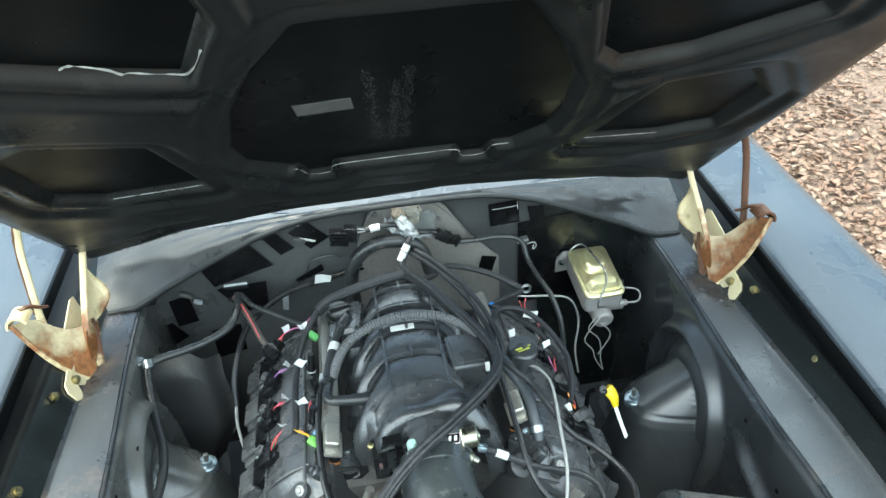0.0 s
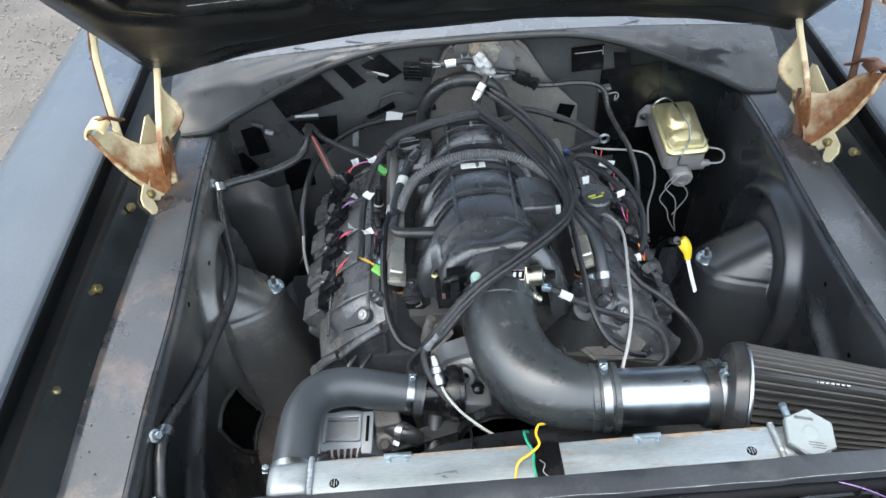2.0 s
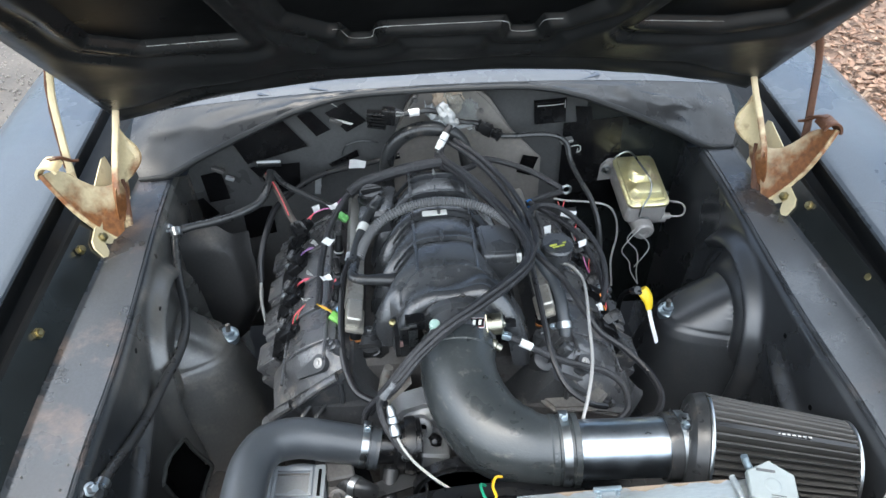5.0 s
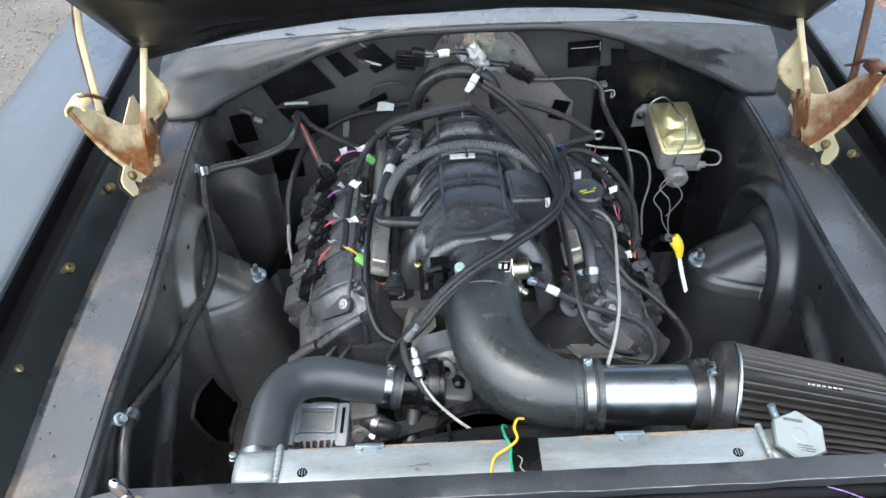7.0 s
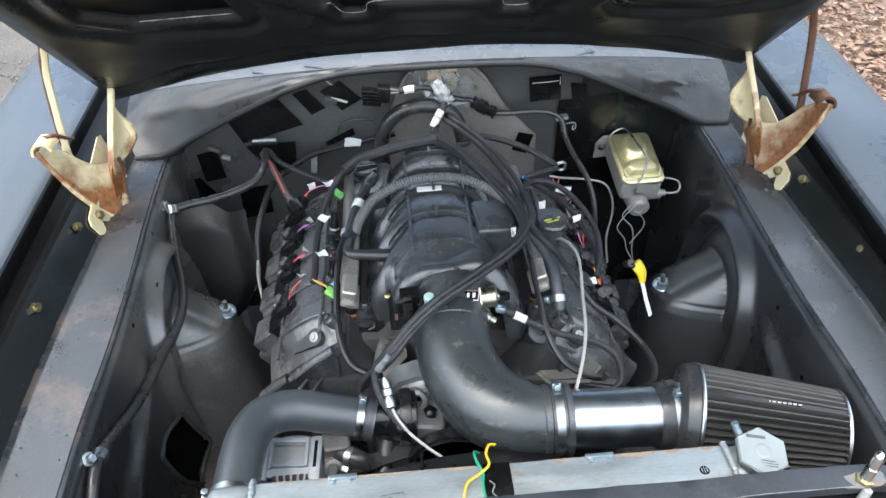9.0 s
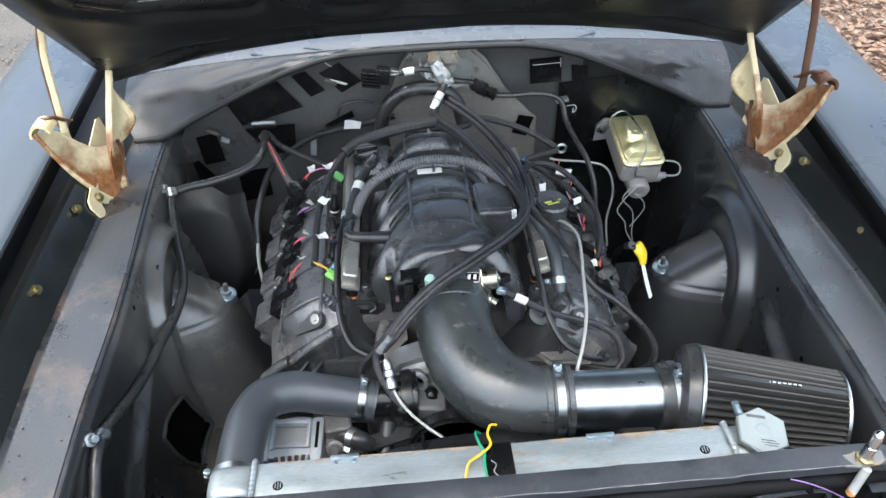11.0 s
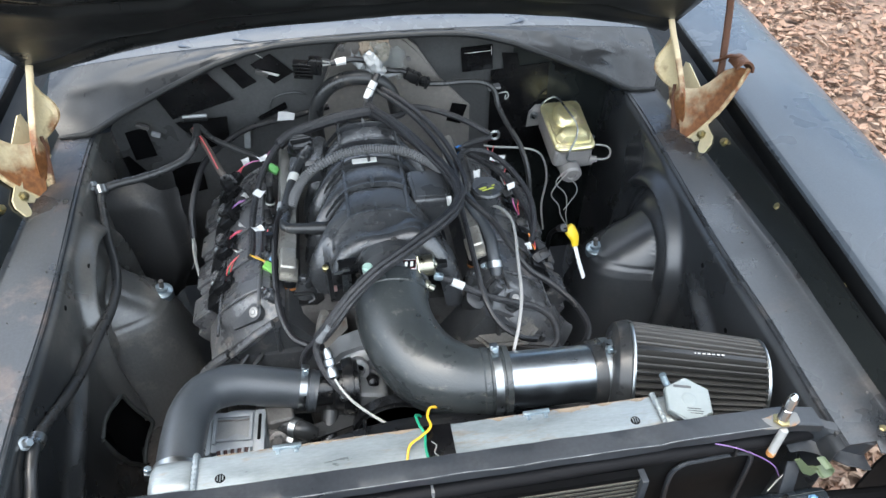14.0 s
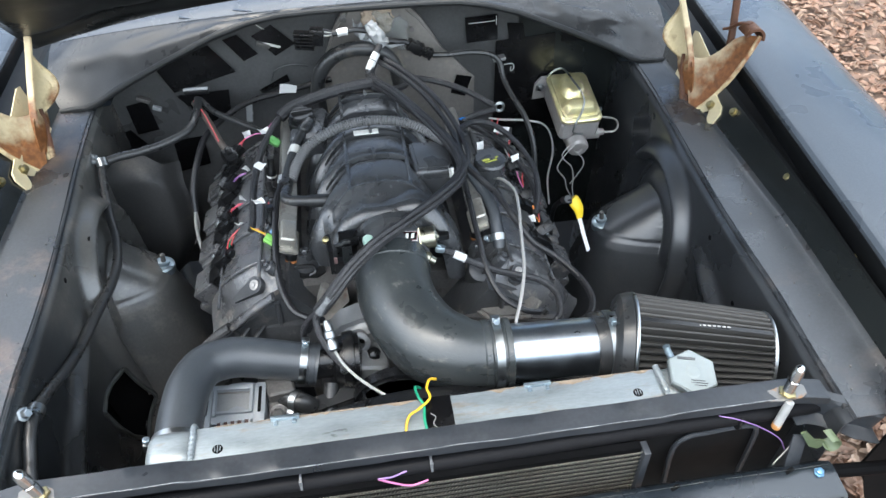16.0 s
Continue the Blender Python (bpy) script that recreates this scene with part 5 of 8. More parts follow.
for dx, dy, w, h in ((-0.012, -0.010, 0.018, 0.005), (0.008, -0.012, 0.010, 0.004), (0.014, -0.002, 0.008, 0.003), (-0.004, -0.016, 0.024, 0.0025)):
    box(bm, (0.208 + dx * 0.9, 0.690 + dy * 0.9, 0.9072 + 0.0008), (w * 0.9, h * 0.9, 0.0012), (5, 4, 20))
part("oil_can_mark", bm, material("mark_yellow", (0.50, 0.52, 0.08), 0.5), ocap)

# intake manifold: five moulded runners cross the valley side by side, with raised seams between them
MX = -0.022
SPAN = [(-0.158, 0.770), (-0.153, 0.815), (-0.141, 0.858), (-0.120, 0.895), (-0.092, 0.922), (-0.060, 0.940), (-0.030, 0.9475), (0.0, 0.9495), (0.030, 0.9475), (0.060, 0.938), (0.088, 0.916), (0.112, 0.886), (0.130, 0.848), (0.140, 0.805), (0.144, 0.770)]
SEAMS = [0.588, 0.676, 0.756, 0.834, 0.902]


def lean(x):
    """The runners lean forward as they come down."""
    return -0.072 * smoothstep(0.040, 0.155, abs(x))


def runner(y0, y1):
    path = spline([Vector((x, 0, z)) for x, z in SPAN], 3)
    rings = []
    for i, p in enumerate(path):
        d = (path[min(i + 1, len(path) - 1)] - path[max(i - 1, 0)]).normalized()
        out = Vector((-d.z, 0, d.x))
        side = smoothstep(0.045, 0.115, abs(p.x))
        w, h = (y1 - y0) * (0.505 - 0.215 * side), 0.030
        pw = 0.42 + 0.50 * side
        c = Vector((MX + p.x, (y0 + y1) / 2 + lean(p.x), p.z)) - out * h
        ring_ = []
        for k in range(22):
            a = 2 * math.pi * k / 22
            ca, sa = math.cos(a), math.sin(a)
            ring_.append(c + Vector((0, math.copysign(abs(ca) ** pw, ca) * w, 0)) + out * (math.copysign(abs(sa) ** (0.75 + 0.2 * side), sa) * h + 0.0008 * noise.noise((i * 0.4, k * 0.5, y0 * 30))))
        rings.append(ring_)
    bm = bmesh.new()
    skin(bm, rings)
    return bm


man = part("intake_manifold", boxed((MX, 0.735, 0.845), (0.150, 0.37, 0.10), bevel=0.03), M_PLASTIC, engine, "black moulded plastic intake manifold")
for y0, y1 in zip(SEAMS, SEAMS[1:]):
    part("runner", runner(y0, y1), M_PLASTIC, man)
part("rear_plenum", boxed((MX, 0.922, 0.890), (0.118, 0.05, 0.100), (8, 0, 0), 0.018, 3), M_PLASTIC, man)
top_at = lambda x: lerp_table(SPAN, x)
for i, y in enumerate(SEAMS):
    bm = bmesh.new()
    rows = []
    for x in steps(-0.102, 0.086, 27):
        c = Vector((MX + x, y + lean(x), top_at(x)))
        h = 0.0042 * smoothstep(0.100, 0.070, abs(x)) + 0.0004
        rows.append([c + Vector((0, -0.0032, -0.006)), c + Vector((0, -0.0026, h)), c + Vector((0, 0.0020, h)), c + Vector((0, 0.0040, -0.006))])
    skin(bm, rows)
    part("seam", bm, M_PLASTIC, man, "raised moulding seam")
    for x in (-0.006, -0.004):
        part("locating_rib", boxed((MX + x, y - 0.002 + 0.006 * (x < -0.005), top_at(x) + 0.003), (0.0045, 0.026 if x < -0.005 else 0.012, 0.010), (3, 0, 0), 0.0018), M_PLASTIC, man)
for x in (-0.058, 0.058):
    bm = tube([(MX + x + 0.012 * (0.7 - y) * (1 if x < 0 else -1), y, top_at(x) + 0.0005 + 0.0012 * math.sin(80 * y)) for y in steps(0.585, 0.925, 24)], 0.0038, 8, 2)
    part("edge_rib", bm, M_PLASTIC, man, "raised edge rib")
# front hump of the plenum, rounded over its lip
ARCH = [(-0.112, 0.840), (-0.108, 0.862), (-0.098, 0.892), (-0.076, 0.922), (-0.040, 0.937), (0.005, 0.939), (0.035, 0.946), (0.060, 0.951), (0.085, 0.942), (0.112, 0.912), (0.134, 0.865), (0.146, 0.79)]


def front_hump(u, v):
    """u across, v from the first seam forward over the lip and down."""
    a = spline([Vector((x, 0, z)) for x, z in ARCH], 4)
    p = a[min(len(a) - 1, int(u * (len(a) - 1) + 0.5))]
    k = min(1.0, v / 0.55)
    top_ = lerp_table(SPAN, max(-0.157, min(0.143, p.x * 0.92))) + 0.002
    z = top_ + (p.z - top_) * smoothstep(0, 1, k) - 0.007 * math.sin(math.pi * k) * (abs(p.x) < 0.09)
    y = 0.590 + lean(p.x) * 0.6 - 0.058 * k
    t = max(0.0, (v - 0.55) / 0.45) * 2.1
    out = Vector((p.x * 0.9, 0, p.z - 0.82)).normalized()
    q = Vector((MX + p.x, y - 0.022 * math.sin(min(t, 1.571)), z)) - out * (0.024 * (1 - math.cos(t)))
    return q


part("front_hump", sheet(front_hump, steps(0, 1, 45), steps(0, 1, 22), 0.003), M_PLASTIC, man, "smooth rounded front of the plenum", 50)
part("front_face", boxed((MX + 0.012, 0.552, 0.845), (0.205, 0.05, 0.13), bevel=0.012), M_PLASTIC2, man)
for k in range(9):
    part("embossed_bar", boxed((-0.032 + 0.0042 * (k - 4), 0.562, 0.9405), (0.0028, 0.0034, 0.0080), (8, 0, 0), 0.0004), M_COVER, man)
part("hook_clip", tube([(-0.196, 0.505, 0.835), (-0.176, 0.503, 0.838), (-0.162, 0.500, 0.838), (-0.158, 0.494, 0.830), (-0.170, 0.490, 0.826)], 0.0042, 8, 4), M_PLASTIC2, man, "moulded hook")
part("label", boxed((-0.036, 0.753, 0.9535), (0.050, 0.016, 0.0012), (4, 0, 2), 0.0004), M_LABEL, man, "small pale label")
bm = bmesh.new()
box(bm, (0.082, 0.675, 0.905), (0.078, 0.096, 0.066), (4, 5, 4), 0.010, 4)
box(bm, (0.083, 0.675, 0.9375), (0.060, 0.078, 0.006), (4, 5, 4), 0.0025, 2)
part("resonator_box", bm, M_PLASTIC, man, "black rounded rectangular box")
part("lettering_bar", boxed((CX - 0.008, 0.572, 0.9365), (0.030, 0.004, 0.001), (12, 0, 0)), M_COVER, man)
bm = bmesh.new()
lathe(bm, (-0.162, 0.868, 0.86), (-0.05, -0.1, 1), [(0, 0.032), (0.07, 0.030), (0.072, 0.027), (0.085, 0.026), (0.088, 0.022)], 26)
box(bm, (-0.165, 0.86, 0.948), (0.044, 0.010, 0.012), (0, 0, 10), 0.003)
part("rear_cap", bm, M_PLASTIC2, man, "black twist cap on a boss")
part("side_stub", tube([(-0.198, 0.720, 0.893), (-0.202, 0.672, 0.895), (-0.205, 0.648, 0.896), (-0.203, 0.634, 0.896), (-0.192, 0.628, 0.896), (-0.165, 0.624, 0.896), (-0.118, 0.621, 0.893)], lambda t: 0.0105 + 0.002 * (t > 0.86), 14), M_RUBBER, man, "stub hose")
part("vent_hose", tube([(-0.150, 0.840, 0.935), (-0.160, 0.820, 0.932), (-0.171, 0.800, 0.925), (-0.184, 0.767, 0.915), (-0.197, 0.715, 0.905), (-0.205, 0.675, 0.900)], lambda t: 0.0105 + 0.003 * (t < 0.3), 14), M_RUBBER, man, "short moulded vent hose")
part("clip_band", tube([(-0.181, 0.775, 0.917), (-0.187, 0.757, 0.913)], 0.0122, 12, 2), M_LABEL, man, "pale clip band")
part("cap_mount", boxed((-0.150, 0.850, 0.900), (0.075, 0.110, 0.060), (0, -14, -8), 0.018, 3), M_PLASTIC, man, "moulded boss under the cap")


def fuel_rail(x, y0, y1, z, s):
    rail_ = part("fuel_rail", boxed((x, (y0 + y1) / 2, z), (0.033, y1 - y0, 0.036), (0, s * 18, 0), 0.007), M_RAILBODY, engine, "dull stamped grey fuel rail")
    for i in range(4):
        y = y0 + 0.03 + (y1 - y0 - 0.06) * i / 3
        bm = bmesh.new()
        lathe(bm, (x - s * 0.004, y, z - 0.015), (-s * 0.3, 0, -1), [(0, 0.010), (0.012, 0.011), (0.014, 0.009), (0.035, 0.009), (0.037, 0.012), (0.045, 0.012)], 14)
        part("injector", bm, M_PLASTIC2, rail_)
        bm = bmesh.new()
        lathe(bm, (x - s * 0.012, y, z - 0.042), (-s * 0.3, 0, -1), [(0, 0.0105), (0.005, 0.0105)], 14)
        part("injector_ring", bm, M_SEAL, rail_, "orange seal ring")
    return rail_


fuel_rail(-0.203, 0.575, 0.945, 0.875, 1)
fuel_rail(0.160, 0.580, 0.92, 0.872, -1)
for x, y, z in ((-0.177, 0.546, 0.832), (0.150, 0.520, 0.820)):
    bm = bmesh.new()
    lathe(bm, (x, y, z - 0.08), (0, 0, 1), [(0, 0.028), (0.06, 0.024), (0.08, 0.014), (0.084, 0.014)], 18)
    lathe(bm, (x, y, z), (0, 0, 1), [(0, 0.008), (0.010, 0.008), (0.012, 0.006)], 6)
    part("bolt_tower", bm, M_PLASTIC, engine, "moulded mounting tower with bolt")

for x, y, z, s in ((0.157, 0.556, 0.880, -1), (-0.202, 0.552, 0.878, 1)):
    bm = boxed((x, y, z), (0.030, 0.052, 0.028), (6, s * 18, 0), 0.007, 3)
    box(bm, (x, y - 0.004, z - 0.016), (0.036, 0.058, 0.008), (6, s * 18, 0), 0.005)
    part("rail_end", bm, M_RAIL, engine, "bright stamped end of the fuel rail")
    bm = bmesh.new()
    lathe(bm, (x, y + 0.006, z - 0.020), (0, -0.2, -1), [(0, 0.011), (0.022, 0.011), (0.026, 0.014), (0.050, 0.014)], 16)
    part("injector", bm, M_PLASTIC2, engine, "black injector under the rail")
    bm = bmesh.new()
    lathe(bm, (x, y - 0.003, z - 0.058), (0, -0.2, -1), [(0, 0.0146), (0.004, 0.0146)], 16)
    part("injector_ring", bm, M_SEAL, engine, "orange seal ring")
# throttle body
M_CAN = material("gold_tinted_can", (0.32, 0.31, 0.25), 0.33, 1.0, vary=0.2, bump=0.04, stain=40)
M_COPPERPLATE = material("pinkish_metal", (0.42, 0.27, 0.25), 0.4, 0.6, vary=0.2, bump=0.1)
M_BADGE = material("badge_dark_red", (0.12, 0.012, 0.016), 0.4, vary=0.2, bump=0.05)
tbod = bmesh.new()
lathe(tbod, (-0.012, 0.505, 0.885), (-0.03, -1, -0.12), [(0, 0.066), (0.012, 0.066), (0.016, 0.056), (0.060, 0.056), (0.064, 0.050)], 36)
throttle = part("throttle_body", tbod, M_PLASTIC, engine, "black throttle body with motor")
part("top_casting", sheet(lambda a, v: Vector((-0.006 + (0.060 + 0.004 * smoothstep(0.3, 0.0, v)) * math.sin(a), 0.512 - 0.064 * v, 0.874 + (0.066 - 0.006 * v) * math.cos(a) * (1 - 0.15 * v ** 4))), steps(-1.15, 1.25, 30), steps(0, 1, 10), 0.004), M_PLASTIC, throttle, "rounded black throttle housing")
for r_ in range(2):
    for k in range(6):
        a = -0.28 + 0.115 * k
        part("embossed_bar", boxed((-0.006 + 0.0655 * math.sin(a), 0.500 - 0.010 * r_, 0.8745 + 0.0655 * math.cos(a)), (0.0052, 0.0062, 0.0016), (6, math.degrees(a), 0), 0.0005), M_COVER, throttle)
for a in (-0.75, 0.05, 0.75):
    part("fixing_screw", bolt(bmesh.new(), (-0.006 + 0.066 * math.sin(a), 0.509, 0.874 + 0.066 * math.cos(a)), (math.sin(a), -0.1, math.cos(a)), 0.0040, 0.006), M_DARKALU, throttle)
part("gasket_edge", tube([(-0.012 + 0.080 * math.sin(a), 0.514, 0.866 + 0.080 * math.cos(a)) for a in steps(-1.25, -0.45, 14)], 0.0011, 6, 2), M_ALT0, throttle, "thin bright gasket edge")
BADGE = Matrix.Translation((0.006, 0.4535, 0.9268)) @ Euler((radians(16), radians(9), radians(5))).to_matrix().to_4x4()


def badge_piece(name, x, y, w, d, z, mat, label=""):
    b2 = boxed((0, 0, 0), (w, d, 0.0010), bevel=0.0003)
    for v in b2.verts:
        v.co.x += 0.25 * v.co.y
    bmesh.ops.transform(b2, matrix=BADGE @ Matrix.Translation((x, y, z)), verts=b2.verts)
    part(name, b2, mat, throttle, label)


badge_piece("badge", 0, 0, 0.050, 0.0205, 0.0022, M_WHITE, "white outlined badge plate")
badge_piece("badge_rim", 0, 0, 0.0475, 0.0180, 0.0028, M_BADGE, "dark red badge rim")
badge_piece("badge_face", 0, 0, 0.0450, 0.0155, 0.0033, M_PLASTIC2, "black badge face")
for k in range(4):
    badge_piece("badge_bar", -0.0155 + 0.0104 * k, 0, 0.0054, 0.0100, 0.0038, M_LABEL)
bm = bmesh.new()
lathe(bm, (0.034, 0.468, 0.905), (1, 0, 0.05), [(0, 0.026), (0.002, 0.026)], 4)
part("motor_plate", bm, M_GOLD, throttle, "gold zinc plate")
bm = bmesh.new()
lathe(bm, (0.036, 0.470, 0.905), (1, 0, 0.05), [(0, 0.0195), (0.026, 0.0195), (0.029, 0.017), (0.030, 0.008), (0.033, 0.007)], 24)
part("motor", bm, M_CAN, throttle, "silver actuator can")
bm = bmesh.new()
box(bm, (0.078, 0.474, 0.902), (0.022, 0.012, 0.012), bevel=0.002)
box(bm, (0.068, 0.474, 0.902), (0.006, 0.018, 0.018), bevel=0.002)
part("plug", bm, M_PLASTIC2, throttle)
bm = bmesh.new()
for k in range(7):
    lathe(bm, (-0.088 - 0.0024 * k, 0.456, 0.898), (1, 0, 0), [(0, 0.0145), (0.0008, 0.0162), (0.0016, 0.0145)], 20)
part("return_spring", bm, M_STEEL, throttle, "coiled return spring")
for at_, size_, mat_ in (((-0.124, 0.462, 0.898), (0.008, 0.044, 0.058), M_PLASTIC2), ((-0.090, 0.472, 0.922), (0.034, 0.022, 0.020), M_PLASTIC2), ((-0.112, 0.452, 0.878), (0.030, 0.012, 0.030), M_PLASTIC2), ((-0.108, 0.458, 0.921), (0.016, 0.005, 0.004), M_STEEL), ((-0.094, 0.457, 0.926), (0.014, 0.005, 0.004), M_STEEL), ((-0.119, 0.446, 0.896), (0.013, 0.006, 0.012), M_COPPERPLATE)):
    part("linkage_piece", boxed(at_, size_, (6, 0, 5), 0.0015), mat_, throttle)
bm = bmesh.new()
lathe(bm, (-0.129, 0.470, 0.922), (0, -0.3, 1), [(0, 0.006), (0.008, 0.006), (0.011, 0.003)], 12)
part("linkage_knob", bm, M_BRASS, throttle, "pale brass knob")
bm = bmesh.new()
lathe(bm, (-0.056, 0.462, 0.915), (0, -0.2, 1), [(0, 0.0095), (0.012, 0.0095), (0.015, 0.007)], 16)
part("port_cap", bm, M_TEAL, throttle, "pale green blanking cap")
bm = bmesh.new()
lathe(bm, (-0.054, 0.448, 0.905), (0, -0.2, 1), [(0, 0.013), (0.012, 0.013), (0.014, 0.010)], 14)
part("port_film", bm, M_SHIELD, throttle)
bm = bmesh.new()
lathe(bm, (0.032, 0.450, 0.888), (0.75, -0.35, -0.35), [(0, 0.008), (0.010, 0.008), (0.012, 0.010), (0.020, 0.010), (0.022, 0.007), (0.032, 0.007)], 14)
part("clamp_screw", bm, M_CAN, throttle, "worn plated clamp screw")

# front of the engine
tc = bmesh.new()
plate(tc, [(-0.150, 0.42, 0.72), (-0.142, 0.42, 0.775), (-0.120, 0.42, 0.800), (-0.085, 0.42, 0.812), (-0.02, 0.42, 0.80), (0.05, 0.42, 0.79), (0.10, 0.42, 0.75), (0.16, 0.42, 0.70), (0.15, 0.42, 0.5), (-0.18, 0.42, 0.5), (-0.17, 0.42, 0.68)], (0, -1, 0), 0.06)
bmesh.ops.bevel(tc, geom=[e for e in tc.edges if all(v.co.y < 0.37 for v in e.verts)], offset=0.02, segments=3, affect="EDGES")
timing = part("timing_cover", tc, M_ALT0, engine, "bright cast aluminium timing cover")
for x, y, z in ((-0.091, 0.352, 0.778), (0.012, 0.355, 0.745)):
    bm = bmesh.new()
    lathe(bm, (x, y + 0.005, z), (0, -0.8, 0.5), [(-0.02, 0.022), (0.010, 0.020), (0.012, 0.017), (0.012, 0.011), (-0.002, 0.010)], 22)
    part("bolt_boss", bm, M_ALT0, timing)
    bm = bmesh.new()
    lathe(bm, (x, y + 0.005, z), (0, -0.8, 0.5), [(-0.004, 0.010), (-0.001, 0.010)], 16)
    part("bolt_hole", bm, M_DARK, timing)
M_HEAD = material("stained_head_casting", (0.20, 0.19, 0.175), 0.42, 0.45, vary=0.35, bump=0.3, grain=240, stain=16, spots=(0.15, 0.10, 0.07), spot_amount=0.38, spot_scale=13)


def casting(name, pts, normal, depth, mat, label, bevel=0.006):
    """A cast slab with rounded front edges."""
    bm = bmesh.new()
    plate(bm, pts, normal, depth)
    d = Vector(normal).normalized()
    lim = max(Vector(p).dot(d) for p in pts) + depth * 0.4
    bmesh.ops.bevel(bm, geom=[e for e in bm.edges if all(v.co.dot(d) > lim for v in e.verts)], offset=bevel, segments=3, affect="EDGES")
    return part(name, bm, mat, engine, label)


casting("head_casting", [(-0.250, 0.54, 0.742), (-0.110, 0.54, 0.778), (-0.105, 0.455, 0.772), (-0.150, 0.425, 0.750), (-0.285, 0.445, 0.695)], (0.2, -0.15, 1), 0.012, M_HEAD, "stained aluminium head casting")
casting("head_casting", [(-0.290, 0.470, 0.740), (-0.160, 0.445, 0.760), (-0.120, 0.440, 0.740), (-0.130, 0.420, 0.600), (-0.300, 0.440, 0.600)], (0, -1, 0.1), 0.020, M_SKIRT, "grimy front face of a cylinder head")
casting("head_casting", [(0.120, 0.48, 0.770), (0.215, 0.475, 0.770), (0.255, 0.410, 0.762), (0.225, 0.378, 0.758), (0.150, 0.380, 0.762), (0.118, 0.420, 0.766)], (0.05, -0.1, 1), 0.010, M_HEAD, "stained aluminium head casting")
casting("head_casting", [(0.100, 0.42, 0.760), (0.180, 0.40, 0.765), (0.290, 0.405, 0.730), (0.310, 0.41, 0.600), (0.110, 0.41, 0.600)], (0, -1, 0.1), 0.020, M_DARKALU, "grimy front face of a cylinder head")
for at, ax, r in (((-0.194, 0.487, 0.765), (0.05, -0.35, 1), 0.012), ((0.185, 0.425, 0.775), (0.1, -0.4, 1), 0.011)):
    bm = bmesh.new()
    lathe(bm, at, ax, [(-0.02, r * 1.3), (0.012, r), (0.018, r), (0.019, r * 0.5), (0.010, r * 0.45)], 18)
    part("casting_lug", bm, M_HEAD, engine, "drilled casting lug")
part("sensor_finger", tube([(-0.156, 0.452, 0.77), (-0.150, 0.456, 0.80), (-0.145, 0.458, 0.815), (-0.142, 0.459, 0.826)], lambda t: 0.0105 - 0.002 * t, 16, 4), M_HEAD, engine, "pale grey casting spigot")
for a_, b_ in (((-0.240, 0.535, 0.752), (-0.306, 0.436, 0.738)), ((-0.224, 0.520, 0.752), (-0.284, 0.424, 0.738))):
    a_, b_ = Vector(a_), Vector(b_)
    part("vacuum_pipe", tube([a_ + Vector((0.012, 0.05, 0.02)), a_, a_.lerp(b_, 0.5) + Vector((0.004, 0, 0.003)), b_, b_ + Vector((-0.01, -0.03, -0.03))], 0.0050, 10, 5), M_RUBBER, engine, "rubber pipe across the cylinder head")
# mounting foot of the intake at the front
foot = casting("manifold_foot", [(-0.222, 0.580, 0.785), (-0.138, 0.572, 0.785), (-0.136, 0.520, 0.780), (-0.155, 0.506, 0.778), (-0.200, 0.510, 0.778), (-0.218, 0.526, 0.780)], (0, -0.1, 1), 0.022, M_PLASTIC2, "black manifold mounting foot")
# front boss of the right cover
bm = bmesh.new()
lathe(bm, (0.203, 0.455, 0.790), (0.15, -0.35, 1), [(-0.03, 0.026), (0.018, 0.022), (0.024, 0.019), (0.025, 0.012)], 22)
part("front_boss", bm, M_SKIRT, coverR)
bm = bmesh.new()
lathe(bm, (0.2065, 0.4465, 0.813), (0.15, -0.35, 1), [(0, 0.013), (0.003, 0.013), (0.004, 0.009), (0.010, 0.009), (0.011, 0.007)], 6)
part("front_bolt", bm, M_RAIL, coverR, "pale capped bolt")
# strengthening ribs on the plastic covers
for P_, cv_, y0, y1 in ((PL_, coverL, 0.475, 0.955), (PR_, coverR, 0.45, 0.92)):
    part("cover_bead", tube([P_(0.10, y, 0.016) for y in steps(y0, y1, 10)], 0.0035, 8, 2), M_COVER, cv_)
    part("cover_bead", tube([P_(0.62, y, 0.016) for y in steps(y0, y1, 10)], 0.0030, 8, 2), M_COVER, cv_)
    for k in range(5):
        y = y0 + 0.05 + (y1 - y0 - 0.08) * k / 4
        part("cover_step", tube([P_(0.06, y, 0.012), P_(0.25, y, 0.0225), P_(0.42, y, 0.0245), P_(0.58, y, 0.020)], 0.0026, 8, 3), M_COVER, cv_)
    if cv_ is coverR:
        # rounded front lobe that falls away below the cover
        lobe = lambda u, v: P_(u, y0 + 0.025 - (0.078 - 0.045 * smoothstep(0.80, 1.13, u) - 0.03 * smoothstep(0.35, 0.12, u)) * math.sin(v * math.pi / 2), 0.012 - 0.030 * smoothstep(0.6, 1.13, u) - 0.11 * (1 - math.cos(v * math.pi / 2)) + 0.003 * noise.noise((u * 7, v * 4, 3)))
        part("front_lobe", sheet(lobe, steps(0.12, 1.13, 24), steps(0, 1, 14), 0.003), M_COVER, cv_, "rounded dusty front end of the cover")
        continue
    for u0, u1, w in ((0.06, 0.60, 0.010), (0.62, 0.97, 0.012)):
        q0, q1 = P_(u0, y0 - 0.028, -0.012), P_(u1, y0 - 0.03, -0.016)
        part("front_rib", tube([q0, q0.lerp(q1, 0.5) + Vector((0, 0, 0.004)), q1], w, 10, 4, True, 0.6), M_COVER, cv_)
bm = bmesh.new()
